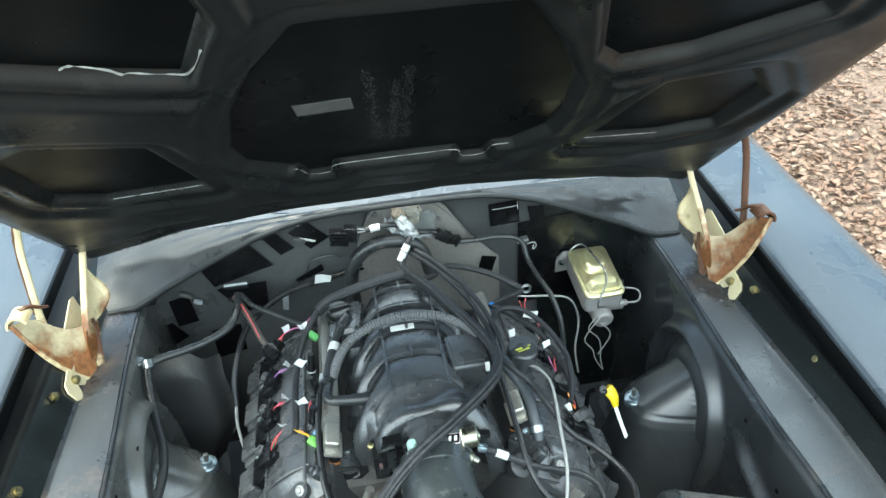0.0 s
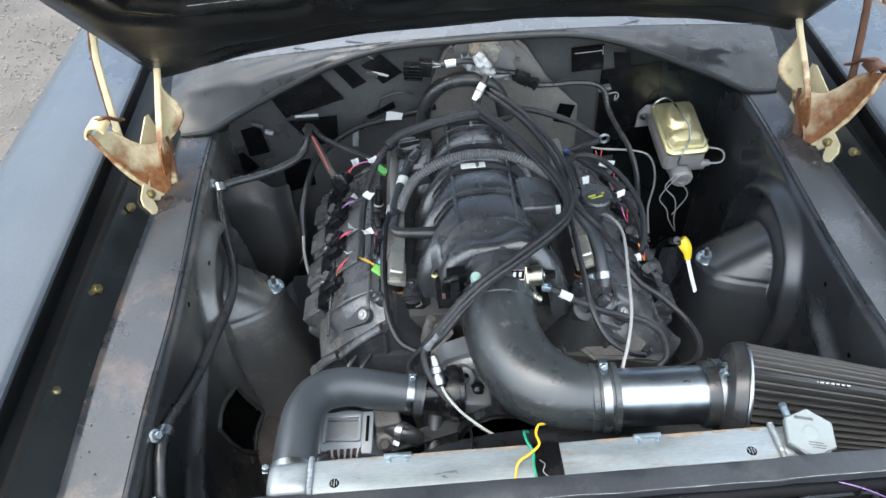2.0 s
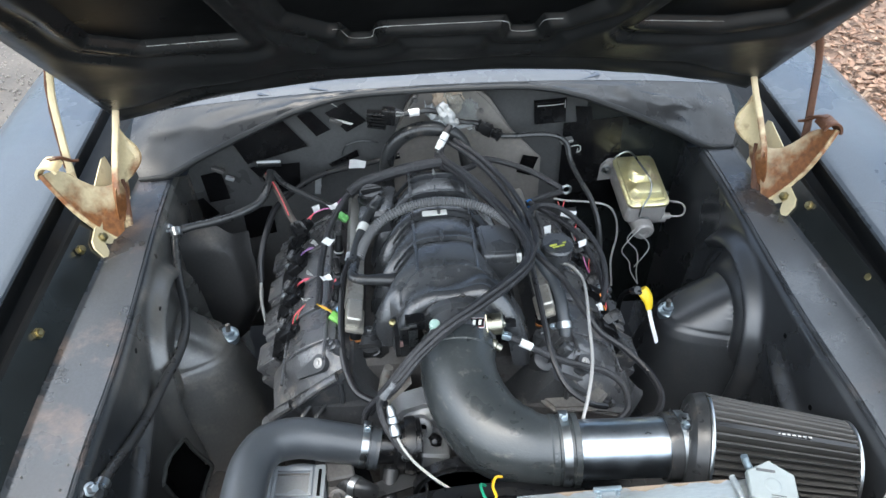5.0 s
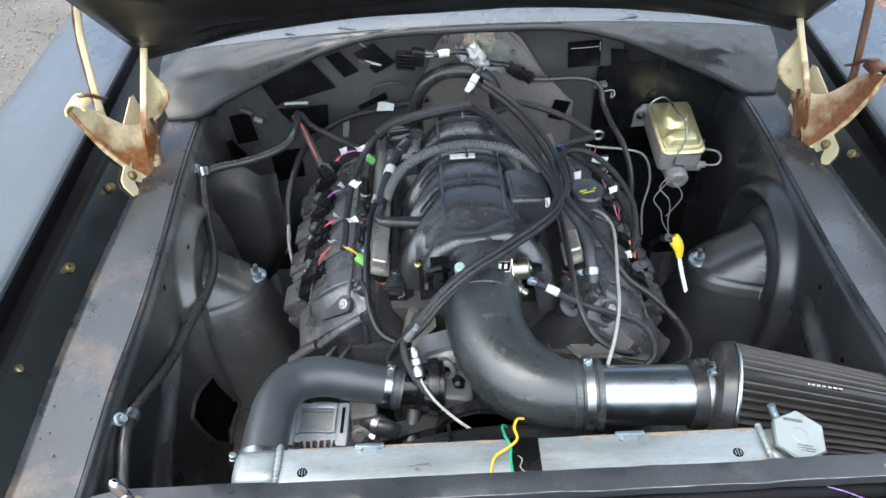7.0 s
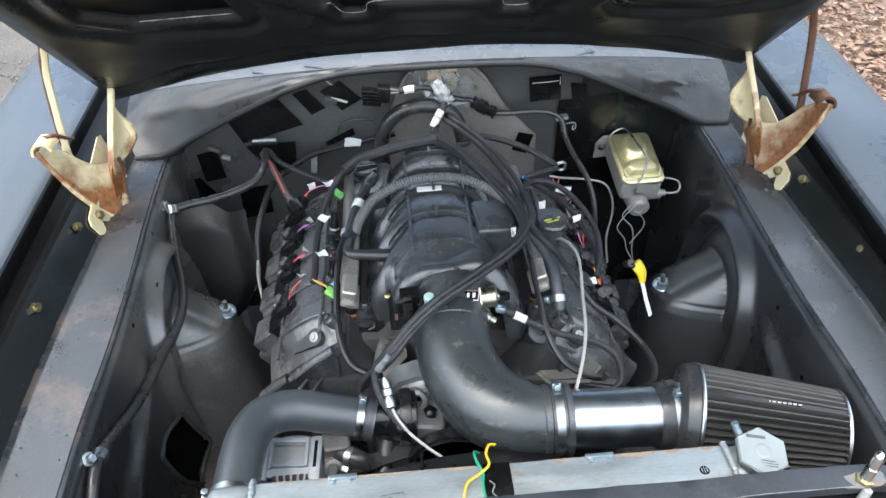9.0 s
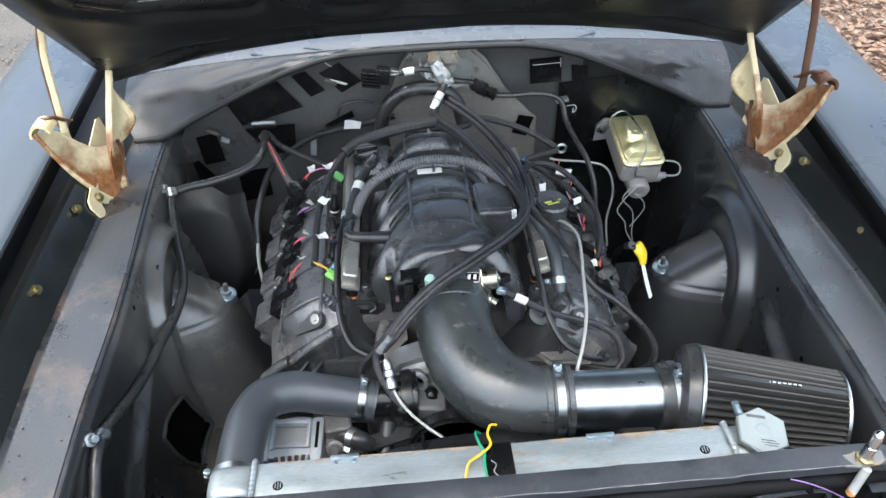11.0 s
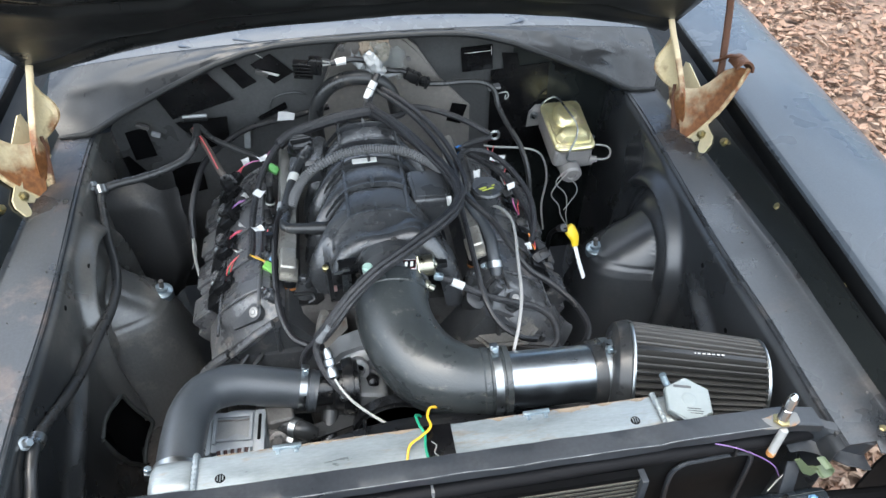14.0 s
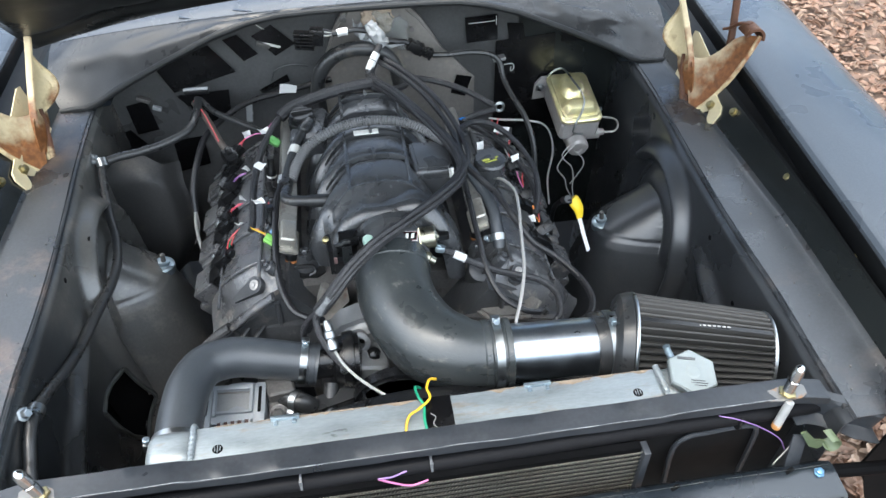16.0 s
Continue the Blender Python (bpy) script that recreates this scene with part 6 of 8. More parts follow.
lathe(bm, (0.144, 0.452, 0.826), (0.1, -0.5, 0.8), [(-0.05, 0.020), (-0.004, 0.020), (0.0, 0.023), (0.006, 0.023), (0.008, 0.020), (0.008, 0.009), (-0.004, 0.008)], 26)
part("idler_plate", bm, M_SKIRT, engine, "round black cover plate")
for x, y, z in ((0.141, 0.425, 0.792),):
    bm = bolt(bmesh.new(), (x, y, z), (0.1, -0.6, 0.8), 0.0075, 0.010)
    part("bolt", bm, M_ALU, engine)

# water neck
bm = bmesh.new()
lathe(bm, (-0.185, 0.326, 0.776), (1, 0.02, -0.08), [(0, 0.030), (0.045, 0.030), (0.05, 0.040), (0.066, 0.042), (0.075, 0.046), (0.090, 0.046), (0.094, 0.03)], 28)
neck = part("water_neck", bm, M_PLASTIC2, engine, "black water outlet")
part("neck_casting", boxed((-0.085, 0.335, 0.738), (0.075, 0.070, 0.070), (0, 12, 0), 0.012, 3), M_ALT0, engine, "aluminium water housing")
bm = bmesh.new()
lathe(bm, (-0.145, 0.300, 0.745), (-0.1, -0.5, -0.4), [(0, 0.014), (0.04, 0.013), (0.05, 0.015), (0.08, 0.015)], 18)
part("heater_nipple", bm, M_RUBBER, neck)

bm = bmesh.new()
lathe(bm, (-0.069, 0.338, 0.762), (0.1, -0.7, 0.5), [(-0.01, 0.014), (0.006, 0.014), (0.009, 0.011), (0.018, 0.009), (0.020, 0.004)], 16)
part("sensor_knob", bm, M_PLASTIC2, engine, "black round sensor")
bm = bmesh.new()
lathe(bm, (-0.122, 0.327, 0.771), (1, 0.02, -0.08), [(0, 0.047), (0.010, 0.050), (0.018, 0.050), (0.020, 0.044)], 26)
part("neck_flange", bm, M_PLASTIC2, neck)
part("flange_bolt", bolt(bmesh.new(), (-0.118, 0.288, 0.792), (0.2, -0.8, 0.5), 0.006, 0.008), M_STEEL, neck)

# alternator
alt = thing("alternator", (-0.305, 0.285, 0.62), "grey aluminium alternator with slotted case", "alternator")
M_ALT = material("alternator_casting", (0.25, 0.27, 0.29), 0.46, 0.35, vary=0.15, bump=0.2, grain=260, stain=20)
bm = bmesh.new()
lathe(bm, (-0.303, 0.329, 0.688), (0, -1, 0), [(0, 0.05), (0.012, 0.068), (0.07, 0.070), (0.088, 0.062), (0.094, 0.04)], 36)
part("case", bm, M_ALT, alt)
AT = (12, 0, -4)
part("rear_plate", boxed((-0.309, 0.274, 0.750), (0.074, 0.070, 0.016), AT, 0.004), M_ALT, alt)
part("window", boxed((-0.309, 0.276, 0.7580), (0.056, 0.036, 0.003), AT, 0.001), M_ALT0, alt, "recessed grey window")
# dark strip painting the shade at the top of the recess
part("window_shade", boxed((-0.309, 0.291, 0.7625), (0.054, 0.003, 0.004), AT, 0.0008), M_DARKALU, alt, "shade under the recess's upper edge, laid in as a dark strip")
for dx, dy, w, d in ((-0.030, 0, 0.006, 0.048), (0.030, 0, 0.006, 0.048), (0, 0.024, 0.066, 0.009), (0, -0.020, 0.056, 0.005)):
    part("window_frame", boxed((-0.309 + dx, 0.276 + dy, 0.7605 + 0.2 * dy), (w, d, 0.008), AT, 0.002), M_ALT, alt)
for k in (-1, 1):
    part("ear", boxed((-0.309 + k * 0.044, 0.272 - k * 0.003, 0.7520), (0.020, 0.078, 0.016), AT, 0.006), M_ALT, alt, "slotted mounting ear")
    part("slot", boxed((-0.309 + k * 0.044, 0.276 - k * 0.003, 0.7615), (0.0055, 0.046, 0.002), AT, 0.0008), M_DARK, alt)
for k in range(5):
    x = -0.332 + 0.0115 * k
    part("grille_slot", boxed((x, 0.240, 0.744), (0.0066, 0.012, 0.022), (35, 0, -4 - 6 * (k - 2)), 0.001), M_COPPER, alt, "copper winding behind a slot")
    part("grille_bar", boxed((x + 0.0058, 0.236, 0.746), (0.0036, 0.016, 0.024), (35, 0, -4 - 6 * (k - 2)), 0.001), M_ALT, alt)
bm = bolt(bmesh.new(), (-0.361, 0.312, 0.761), (-0.5, -0.2, 0.8), 0.008, 0.010)
part("terminal", bm, M_ZINC, alt)
bm = bmesh.new()
box(bm, (-0.232, 0.300, 0.746), (0.046, 0.058, 0.05), (0, 0, 8), 0.008, 3)
box(bm, (-0.235, 0.268, 0.726), (0.036, 0.030, 0.05), (0, 0, 8), 0.008, 3)
part("mount", bm, M_DARKALU, alt, "dark cast mounting arm")
bm = bolt(bmesh.new(), (-0.236, 0.252, 0.744), (0, -0.7, 0.7), 0.010, 0.012)
part("mount_bolt", bm, M_DARKALU, alt)
part("vent_hose", tube([(-0.235, 0.285, 0.742), (-0.216, 0.272, 0.750), (-0.196, 0.262, 0.752), (-0.180, 0.262, 0.735)], 0.0155, 14, 5), M_RUBBER, alt, "short black hose stub")
hose_clamp(Vector((-0.206, 0.267, 0.752)), (0.85, -0.5, 0.1), 0.0158, 0.012, 0.5)

# fan shroud and belt
sh = thing("fan_shroud", (0.05, 0.17, 0.5), "black plastic radiator fan shroud", "fan shroud")
part("arch", sheet(lambda a, v: Vector((0.0 + 0.30 * math.cos(a), 0.138 + 0.062 * v, 0.60 + (0.243 - 0.012 * v ** 3) * math.sin(a))), steps(0.15, 2.99, 60), steps(0, 1, 8), 0.003), M_PLASTIC2, sh)
part("face", sheet(lambda a, v: Vector((0.0 + (0.298 + 0.03 * v) * math.cos(a), 0.138, 0.60 + (0.240 + 0.03 * v) * math.sin(a))), steps(0.15, 2.99, 30), steps(0, 1, 4), 0.003), M_PLASTIC2, sh)
part("rib", boxed((-0.088, 0.172, 0.836), (0.004, 0.060, 0.010), (0, -8, 0), 0.001), M_PLASTIC2, sh)
bt = thing("drive_belt", (-0.1, 0.25, 0.6), "black ribbed drive belt", "drive belt")
part("belt", sheet(lambda u, v: Vector((-0.225 + 0.235 * u, 0.238 + 0.030 * v + 0.055 * u, 0.738 + 0.020 * u - 0.006 * math.sin(math.pi * u))), steps(0, 1, 12), steps(0, 1, 3), 0.004), M_RUBBER, bt)
bm = bmesh.new()
lathe(bm, (-0.034, 0.275, 0.725), (0, -1, 0), [(0, 0.068), (0.004, 0.078), (0.022, 0.078), (0.024, 0.072), (0.022, 0.060), (0.016, 0.056), (0.016, 0.02)], 44)
part("pulley", bm, M_PLASTIC2, bt, "black pulley with a bright rim")
bm = bmesh.new()
lathe(bm, (-0.034, 0.2505, 0.725), (0, -1, 0), [(0, 0.070), (0.0016, 0.0712), (0.0016, 0.0695), (0, 0.069)], 44)
part("rim", bm, M_STEEL, bt, "thin bright rim")


# ---- firewall details ----
FW = 1.112


def tape_patch(corners):
    """A piece of tape stuck on the firewall, given by its corners (across, height)."""
    bm = bmesh.new()
    plate(bm, [(x, FW - 0.0005 - 0.012 * smoothstep(0.72, 0.4, z), z) for x, z in corners], (0, -1, 0), 0.0012)
    return solo("tape_patch", bm, M_TAPE, "black tape patch stuck over a firewall hole", "tape patch", "tape patches")


for c_ in (((-0.500, 0.946), (-0.370, 0.992), (-0.320, 0.921), (-0.472, 0.879)), ((-0.335, 1.002), (-0.301, 1.012), (-0.261, 0.962), (-0.296, 0.946)),
           ((-0.269, 1.006), (-0.221, 1.030), (-0.173, 0.980), (-0.222, 0.953)), ((-0.275, 0.867), (-0.203, 0.903), (-0.199, 0.885), (-0.268, 0.858)),
           ((-0.470, 0.871), (-0.346, 0.876), (-0.353, 0.804), (-0.414, 0.790)), ((-0.591, 0.854), (-0.541, 0.865), (-0.532, 0.783), (-0.585, 0.774)),
           ((-0.633, 0.777), (-0.599, 0.789), (-0.567, 0.739), (-0.615, 0.715)), ((-0.508, 0.745), (-0.434, 0.754), (-0.433, 0.670), (-0.510, 0.655)),
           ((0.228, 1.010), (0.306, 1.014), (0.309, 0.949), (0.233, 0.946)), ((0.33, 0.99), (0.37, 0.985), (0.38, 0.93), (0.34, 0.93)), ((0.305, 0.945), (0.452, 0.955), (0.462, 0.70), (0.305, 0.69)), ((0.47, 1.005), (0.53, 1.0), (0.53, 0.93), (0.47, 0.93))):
    tape_patch(c_)
bm = bmesh.new()
plate(bm, [(0.204, 1.0855, 0.878), (0.242, 1.0855, 0.869), (0.225, 1.0855, 0.817), (0.189, 1.0855, 0.829)], (0, -1, 0), 0.0012)
solo("tape_patch", bm, M_TAPE, "black tape patch on the grey blanking panel", "tape patch", "tape patches")
foam = bmesh.new()
bmesh.ops.create_icosphere(foam, subdivisions=4, radius=1)
for v in foam.verts:
    n_ = noise.noise(v.co * 2.3 + Vector((3, 1, 7))) * 0.5 + noise.noise(v.co * 6) * 0.28
    v.co = Vector((0.018 + 0.036 * v.co.x * (1 + 0.7 * n_), 1.080 + 0.012 * v.co.y * (1 + n_), 1.034 + 0.034 * v.co.z * (1 + 0.8 * n_)))
solo("foam_plug", foam, M_FOAM, "torn tan foam plug in the firewall opening", "foam plug")
wrap = sheet(lambda u, v: Vector((0.012 + 0.075 * u + 0.010 * noise.noise((u * 5, v * 4, 2)), 1.062 + 0.010 * noise.noise((u * 7, v * 6, 3)), 1.070 - 0.075 * v - 0.030 * u + 0.008 * noise.noise((u * 6, v * 7, 6)))), steps(0, 1, 18), steps(0, 1, 18), 0.0006)
wrapped = solo("clear_wrap", wrap, M_CLEAR, "crumpled clear plastic sheet over the foam plug", "plastic wrap", smooth=20)
sleeve_film = sheet(lambda u, v: Vector((-0.004 + 0.033 * u, 1.040 - 0.020 * u, 1.049 - 0.047 * u)) + (0.0125 + 0.004 * math.sin(math.pi * u) + 0.007 * noise.noise((u * 7, math.cos(v) * 2, math.sin(v) * 2))) * (math.cos(v) * Vector((0.80, 0.15, 0.55)) + math.sin(v) * Vector((0, -0.9, 0.4))), steps(0, 1, 16), steps(0, 6.2832, 22), 0.0005)
solo("clear_wrap", sleeve_film, M_SHIELD, "crumpled clear plastic sleeve over a wire junction", "plastic wrap", smooth=45)
film = sheet(lambda u, v: Vector((-0.035 + 0.065 * u + 0.012 * noise.noise((u * 4, v * 4, 1)), 1.055 - 0.020 * math.sin(math.pi * v) + 0.012 * noise.noise((u * 6, v * 5, 5)), 1.055 - 0.080 * u * 0.8 - 0.03 * v + 0.014 * noise.noise((u * 5, v * 6, 9)))), steps(0, 1, 16), steps(0, 1, 12), 0.001)
solo("clear_wrap", film, M_SHIELD, "crumpled clear plastic wrap round a connector", "plastic wrap")
for x, z in ((-0.055, 1.040), (0.098, 1.005)):
    bm = bmesh.new()
    lathe(bm, (x, 1.090, z), (0, -1, 0.1), [(0, 0.010), (0.003, 0.010), (0.004, 0.006), (0.010, 0.006)], 14)
    solo("panel_screw", bm, M_DARKALU, "dull screw in the grey blanking panel", "screw", "panel screws")
for x, z, w in ((-0.545, 0.870, 0.03), (-0.520, 0.845, 0.022), (-0.245, 0.985, 0.03), (0.46, 0.985, 0.02)):
    solo("retaining_clip", boxed((x, FW - 0.006, z), (w, 0.012, 0.010), (0, 25, 0), 0.003), M_SHIELD if w < 0.03 else M_DARKALU, "small metal retaining clip on the firewall", "clip", "firewall clips")
# cowl marks
for x, w in ((-0.27, 0.045), (0.349, 0.055), (-0.40, 0.03)):
    y = cowl_y(x) + 0.016
    solo("blue_tape", boxed((x, y, cowl_z(x) + 0.0050), (w, 0.018, 0.001), (4, 0, 20 * (1 if x > 0 else -1)), 0.0003), material("grey_blue_tape", (0.035, 0.045, 0.062), 0.55, vary=0.2), "small scrap of grey blue tape on the cowl", "tape scrap", "tape scraps")


# ---- brake master cylinder ----
mc = thing("brake_master_cylinder", (0.50, 1.0, 0.72), "cast brake master cylinder with gold lid and wire bail", "master cylinder")
MF = pose(0.486, 1.018, 0.823, 13, 0, 1)


def mcbox(centre, size, bevel, seg=3):
    b2 = boxed(centre, size, (0, 0, 0), bevel, seg)
    bmesh.ops.transform(b2, matrix=MF, verts=b2.verts)
    return b2


bm = mcbox((0, 0, -0.034), (0.100, 0.160, 0.062), 0.018)
part("reservoir", bm, M_CASTIRON, mc, "cast grey reservoir")


def lid_ring(w, d, r, z):
    c = [(sx * (w - r), sy * (d - r), a0) for sx, sy, a0 in ((1, 1, 0), (-1, 1, 90), (-1, -1, 180), (1, -1, 270))]
    return [MF @ Vector((x + r * math.cos(radians(a0 + 18 * k)), y + r * math.sin(radians(a0 + 18 * k)), z)) for x, y, a0 in c for k in range(6)]


bm = bmesh.new()
skin(bm, [lid_ring(0.051, 0.084, 0.018, -0.004), lid_ring(0.052, 0.085, 0.018, -0.002), lid_ring(0.052, 0.085, 0.018, 0.004), lid_ring(0.0495, 0.082, 0.016, 0.007), lid_ring(0.046, 0.077, 0.014, 0.008), lid_ring(0.044, 0.075, 0.014, 0.012)])
part("lid", bm, M_GOLD, mc, "gold zinc plated lid")


def dome(outline, h, label=""):
    """A pressed dome of the lid over an outline of (x, y)."""
    cx, cy = (sum(p[k] for p in outline) / len(outline) for k in (0, 1))
    bm = bmesh.new()
    ring_ = lambda k, z: [MF @ Vector((cx + (x - cx) * k, cy + (y - cy) * k, z)) for x, y in outline]
    skin(bm, [ring_(1.06, 0.010), ring_(1.0, 0.0125), ring_(0.95, 0.012 + h * 0.25), ring_(0.82, 0.012 + h * 0.75), ring_(0.72, 0.012 + h * 0.96), ring_(0.60, 0.012 + h), ring_(0.2, 0.012 + h * 0.97)])
    part("lid_dome", bm, M_GOLD, mc, label)


dome([(0.040 * math.cos(a) * (0.80 - 0.22 * math.sin(a)), 0.028 + 0.046 * math.sin(a)) for a in steps(0, 2 * math.pi * 35 / 36, 36)], 0.017)
dome([(0.044, -0.046), (0.027, -0.022), (-0.027, -0.022), (-0.044, -0.046), (-0.036, -0.068), (0.036, -0.068)], 0.016)
q = lambda x, y, z: MF @ Vector((x, y, z))
part("bail_wire", tube([q(-0.046, 0.075, -0.015), q(-0.044, 0.078, 0.012), q(-0.016, 0.072, 0.034), q(0.000, 0.020, 0.036), q(0.010, -0.030, 0.034), q(0.000, -0.066, 0.027), q(-0.020, -0.090, 0.004), q(-0.022, -0.094, -0.022), q(0.004, -0.090, -0.034)], 0.0024, 8), M_STEEL, mc, "bent steel bail")
bm = bmesh.new()
lathe(bm, q(0.0, 0.085, -0.072), (0.0, -1, -0.23), [(0, 0.030), (0.12, 0.030), (0.15, 0.028), (0.155, 0.026), (0.185, 0.026), (0.190, 0.022), (0.191, 0.012), (0.186, 0.010)], 28)
part("bore", bm, M_CASTIRON, mc)
bm = bmesh.new()
lathe(bm, q(0.015, -0.055, -0.070), (1, -0.1, 0.05), [(0, 0.016), (0.045, 0.015), (0.046, 0.009), (0.058, 0.008)], 16)
part("outlet", bm, M_CASTIRON, mc)
bm = bmesh.new()
plate(bm, [q(-0.075, 0.088, -0.02), q(-0.060, 0.088, 0.0), q(0.05, 0.088, 0.0), q(0.06, 0.088, -0.11), q(-0.06, 0.088, -0.12), q(-0.078, 0.088, -0.075)], (0, -1, -0.2), 0.008)
part("flange", bm, M_CASTIRON, mc, "bolted mounting flange")
part("flange_nut", bolt(bmesh.new(), q(-0.062, 0.080, -0.030), (0, -1, -0.2), 0.008, 0.010), M_STEEL, mc)
part("brake_pipe", tube([q(0.070, -0.060, -0.067), q(0.098, -0.066, -0.062), q(0.112, -0.050, -0.058), q(0.104, -0.030, -0.054), q(0.050, -0.020, -0.050)], 0.0026, 8), M_PIPE, mc, "bent steel brake pipe")
part("brake_pipe", tube([q(0.04, -0.03, -0.02), q(0.066, -0.028, -0.018)], 0.005, 8, 2), M_STEEL, mc)


# ---- looms, hoses and wires ----
def strand(parent, points, r, mat, name="branch", label="", n=8, st=7):
    return part(name, tube(points, r, n, st), mat, parent, label)


def tag(parent, at, turn, w=0.030, d=0.014):
    """A folded white wire marker with uneven ends."""
    r = random.Random(int(at[0] * 9000) + int(at[1] * 7000))
    skew, bend, ta, tb = r.uniform(-0.25, 0.25), r.uniform(0.1, 0.9), r.uniform(0.75, 1.0), r.uniform(0.75, 1.0)
    m = Euler([radians(a + r.uniform(-14, 14)) for a in turn]).to_matrix()

    def f(u, v):
        c = (u - 0.5) * w * 0.9
        return Vector(at) + m @ Vector((c + skew * (v - 0.5) * d, (v - 0.5) * d * 0.95 * (ta + (tb - ta) * u), bend * 0.5 * w * (u - 0.5) ** 2 + 0.002 * math.sin(5 * u + 3 * v)))

    return part("white_tag", sheet(f, steps(0, 1, 7), steps(0, 1, 4), 0.0008), M_WHITE, parent, "folded white wire marker")


def plug(parent, at, turn, size=(0.022, 0.032, 0.018), mat=None):
    bm = boxed((0, 0, 0), size, bevel=0.003)
    box(bm, (0, size[1] * 0.15, size[2] * 0.55), (size[0] * 0.45, size[1] * 0.6, size[2] * 0.25), bevel=0.001)
    box(bm, (0, -size[1] * 0.45, 0), (size[0] * 0.8, size[1] * 0.3, size[2] * 0.75), bevel=0.002)
    bmesh.ops.transform(bm, matrix=pose(*at, *turn), verts=bm.verts)
    return part("connector", bm, mat or M_PLASTIC2, parent, "moulded wire connector")


har = thing("engine_harness", (0.05, 0.75, 0.86), "black braided engine wiring harness with white tags", "wiring harness")
main = [(0.004, 1.000, 0.985), (-0.010, 0.980, 0.958), (0.000, 0.945, 0.955), (0.040, 0.850, 0.972), (0.085, 0.765, 0.965), (0.124, 0.690, 0.952), (0.139, 0.632, 0.945), (0.124, 0.580, 0.946), (0.086, 0.530, 0.950), (0.020, 0.466, 0.955), (-0.043, 0.418, 0.950), (-0.090, 0.386, 0.928), (-0.125, 0.362, 0.898), (-0.150, 0.358, 0.868)]
for k in range(4):
    a = k * math.pi / 2
    off = lambda i: Vector((0.0058 * math.cos(a + 0.35 * i), 0.0035 * math.sin(a * 1.3 + 0.2 * i), 0.0050 * math.sin(a + 0.35 * i)))
    strand(har, [Vector(p) + off(i) for i, p in enumerate(main)], 0.0060, M_BRAID, "main_loom", "braided main loom")
strand(har, [(-0.150, 0.358, 0.868), (-0.158, 0.352, 0.850), (-0.152, 0.330, 0.830), (-0.135, 0.305, 0.812), (-0.112, 0.280, 0.798)], 0.006, M_BRAID, "front_branch")
strand(har, [(-0.150, 0.358, 0.868), (-0.172, 0.368, 0.835), (-0.185, 0.372, 0.805), (-0.19, 0.36, 0.77)], 0.006, M_BRAID, "front_branch")
strand(har, [(-0.150, 0.360, 0.868), (-0.165, 0.372, 0.83), (-0.178, 0.378, 0.80)], 0.006, M_BRAID, "front_branch")
M_SPLICE = material("grey_clear_tape", (0.14, 0.145, 0.15), 0.22, vary=0.5, bump=0.4, grain=120, stain=60)
part("tape_wrap", tube([(-0.128, 0.361, 0.895), (-0.151, 0.357, 0.864)], 0.0085, 12, 3), M_SPLICE, har, "grey taped splice")
# rear cluster
for dx, dz in ((0.0, 0.0), (0.014, 0.004)):
    strand(har, [(0.012 + dx, 1.000, 0.975 + dz), (0.045 + dx, 0.955, 0.972 + dz), (0.085 + dx, 0.880, 0.968 + dz), (0.118 + dx, 0.800, 0.958 + dz), (0.138 + dx, 0.720, 0.950), (0.141 + dx, 0.650, 0.946), (0.137, 0.61, 0.94)], 0.0056, M_BRAID, "rear_loom", "braided rear loom")
strand(har, [(-0.004, 0.995, 0.962), (-0.015, 0.950, 0.948), (0.020, 0.925, 0.945), (0.060, 0.935, 0.945), (0.078, 0.960, 0.948), (0.13, 0.975, 0.93), (0.20, 0.955, 0.91), (0.262, 0.918, 0.885)], 0.0075, M_BRAID, "rear_loom")
part("ring_terminal", tube([(0.275 + 0.010 * math.cos(a), 0.915, 0.882 + 0.010 * math.sin(a)) for a in steps(0, 6.28, 14)], 0.0035, 8, 2), M_STEEL, har, "bright ring terminal")
strand(har, [(0.262, 0.910, 0.880), (0.215, 0.890, 0.882), (0.172, 0.862, 0.885)], 0.007, M_BLACKWIRE, "rear_loom")
part("blue_clip", tube([(0.184, 0.868, 0.885), (0.176, 0.862, 0.885)], 0.0085, 10, 2), material("blue_plastic", (0.03, 0.22, 0.65), 0.4), har, "small blue clip")
part("tag_stem", tube([(0.009, 1.001, 0.996), (0.000, 0.993, 0.984)], 0.0088, 12, 3), M_WHITE, har, "white tape band on the loom")
part("tag_stem", tube([(-0.001, 0.992, 0.983), (-0.012, 0.982, 0.966)], 0.0088, 12, 3), M_WHITE, har, "white tape band on the loom")
part("tag_stem", tube([(-0.014, 0.975, 0.958), (0.000, 0.993, 0.984), (0.012, 1.005, 1.000), (0.022, 1.022, 1.010)], 0.0072, 12, 3), M_BRAID, har)
# flat loom over the rear of the manifold
strand(har, [(0.000, 0.950, 0.950), (-0.040, 0.940, 0.953), (-0.090, 0.935, 0.948), (-0.140, 0.925, 0.940), (-0.185, 0.915, 0.930), (-0.215, 0.895, 0.918)], 0.013, M_BRAID, "flat_loom", "flat braided loom", 10)
strand(har, [(-0.18, 0.915, 0.928), (-0.215, 0.895, 0.918), (-0.240, 0.860, 0.900), (-0.258, 0.810, 0.888), (-0.268, 0.750, 0.878), (-0.272, 0.690, 0.872), (-0.272, 0.630, 0.862), (-0.275, 0.60, 0.856)], 0.0072, M_BRAID, "left_loom", "braided coil loom")
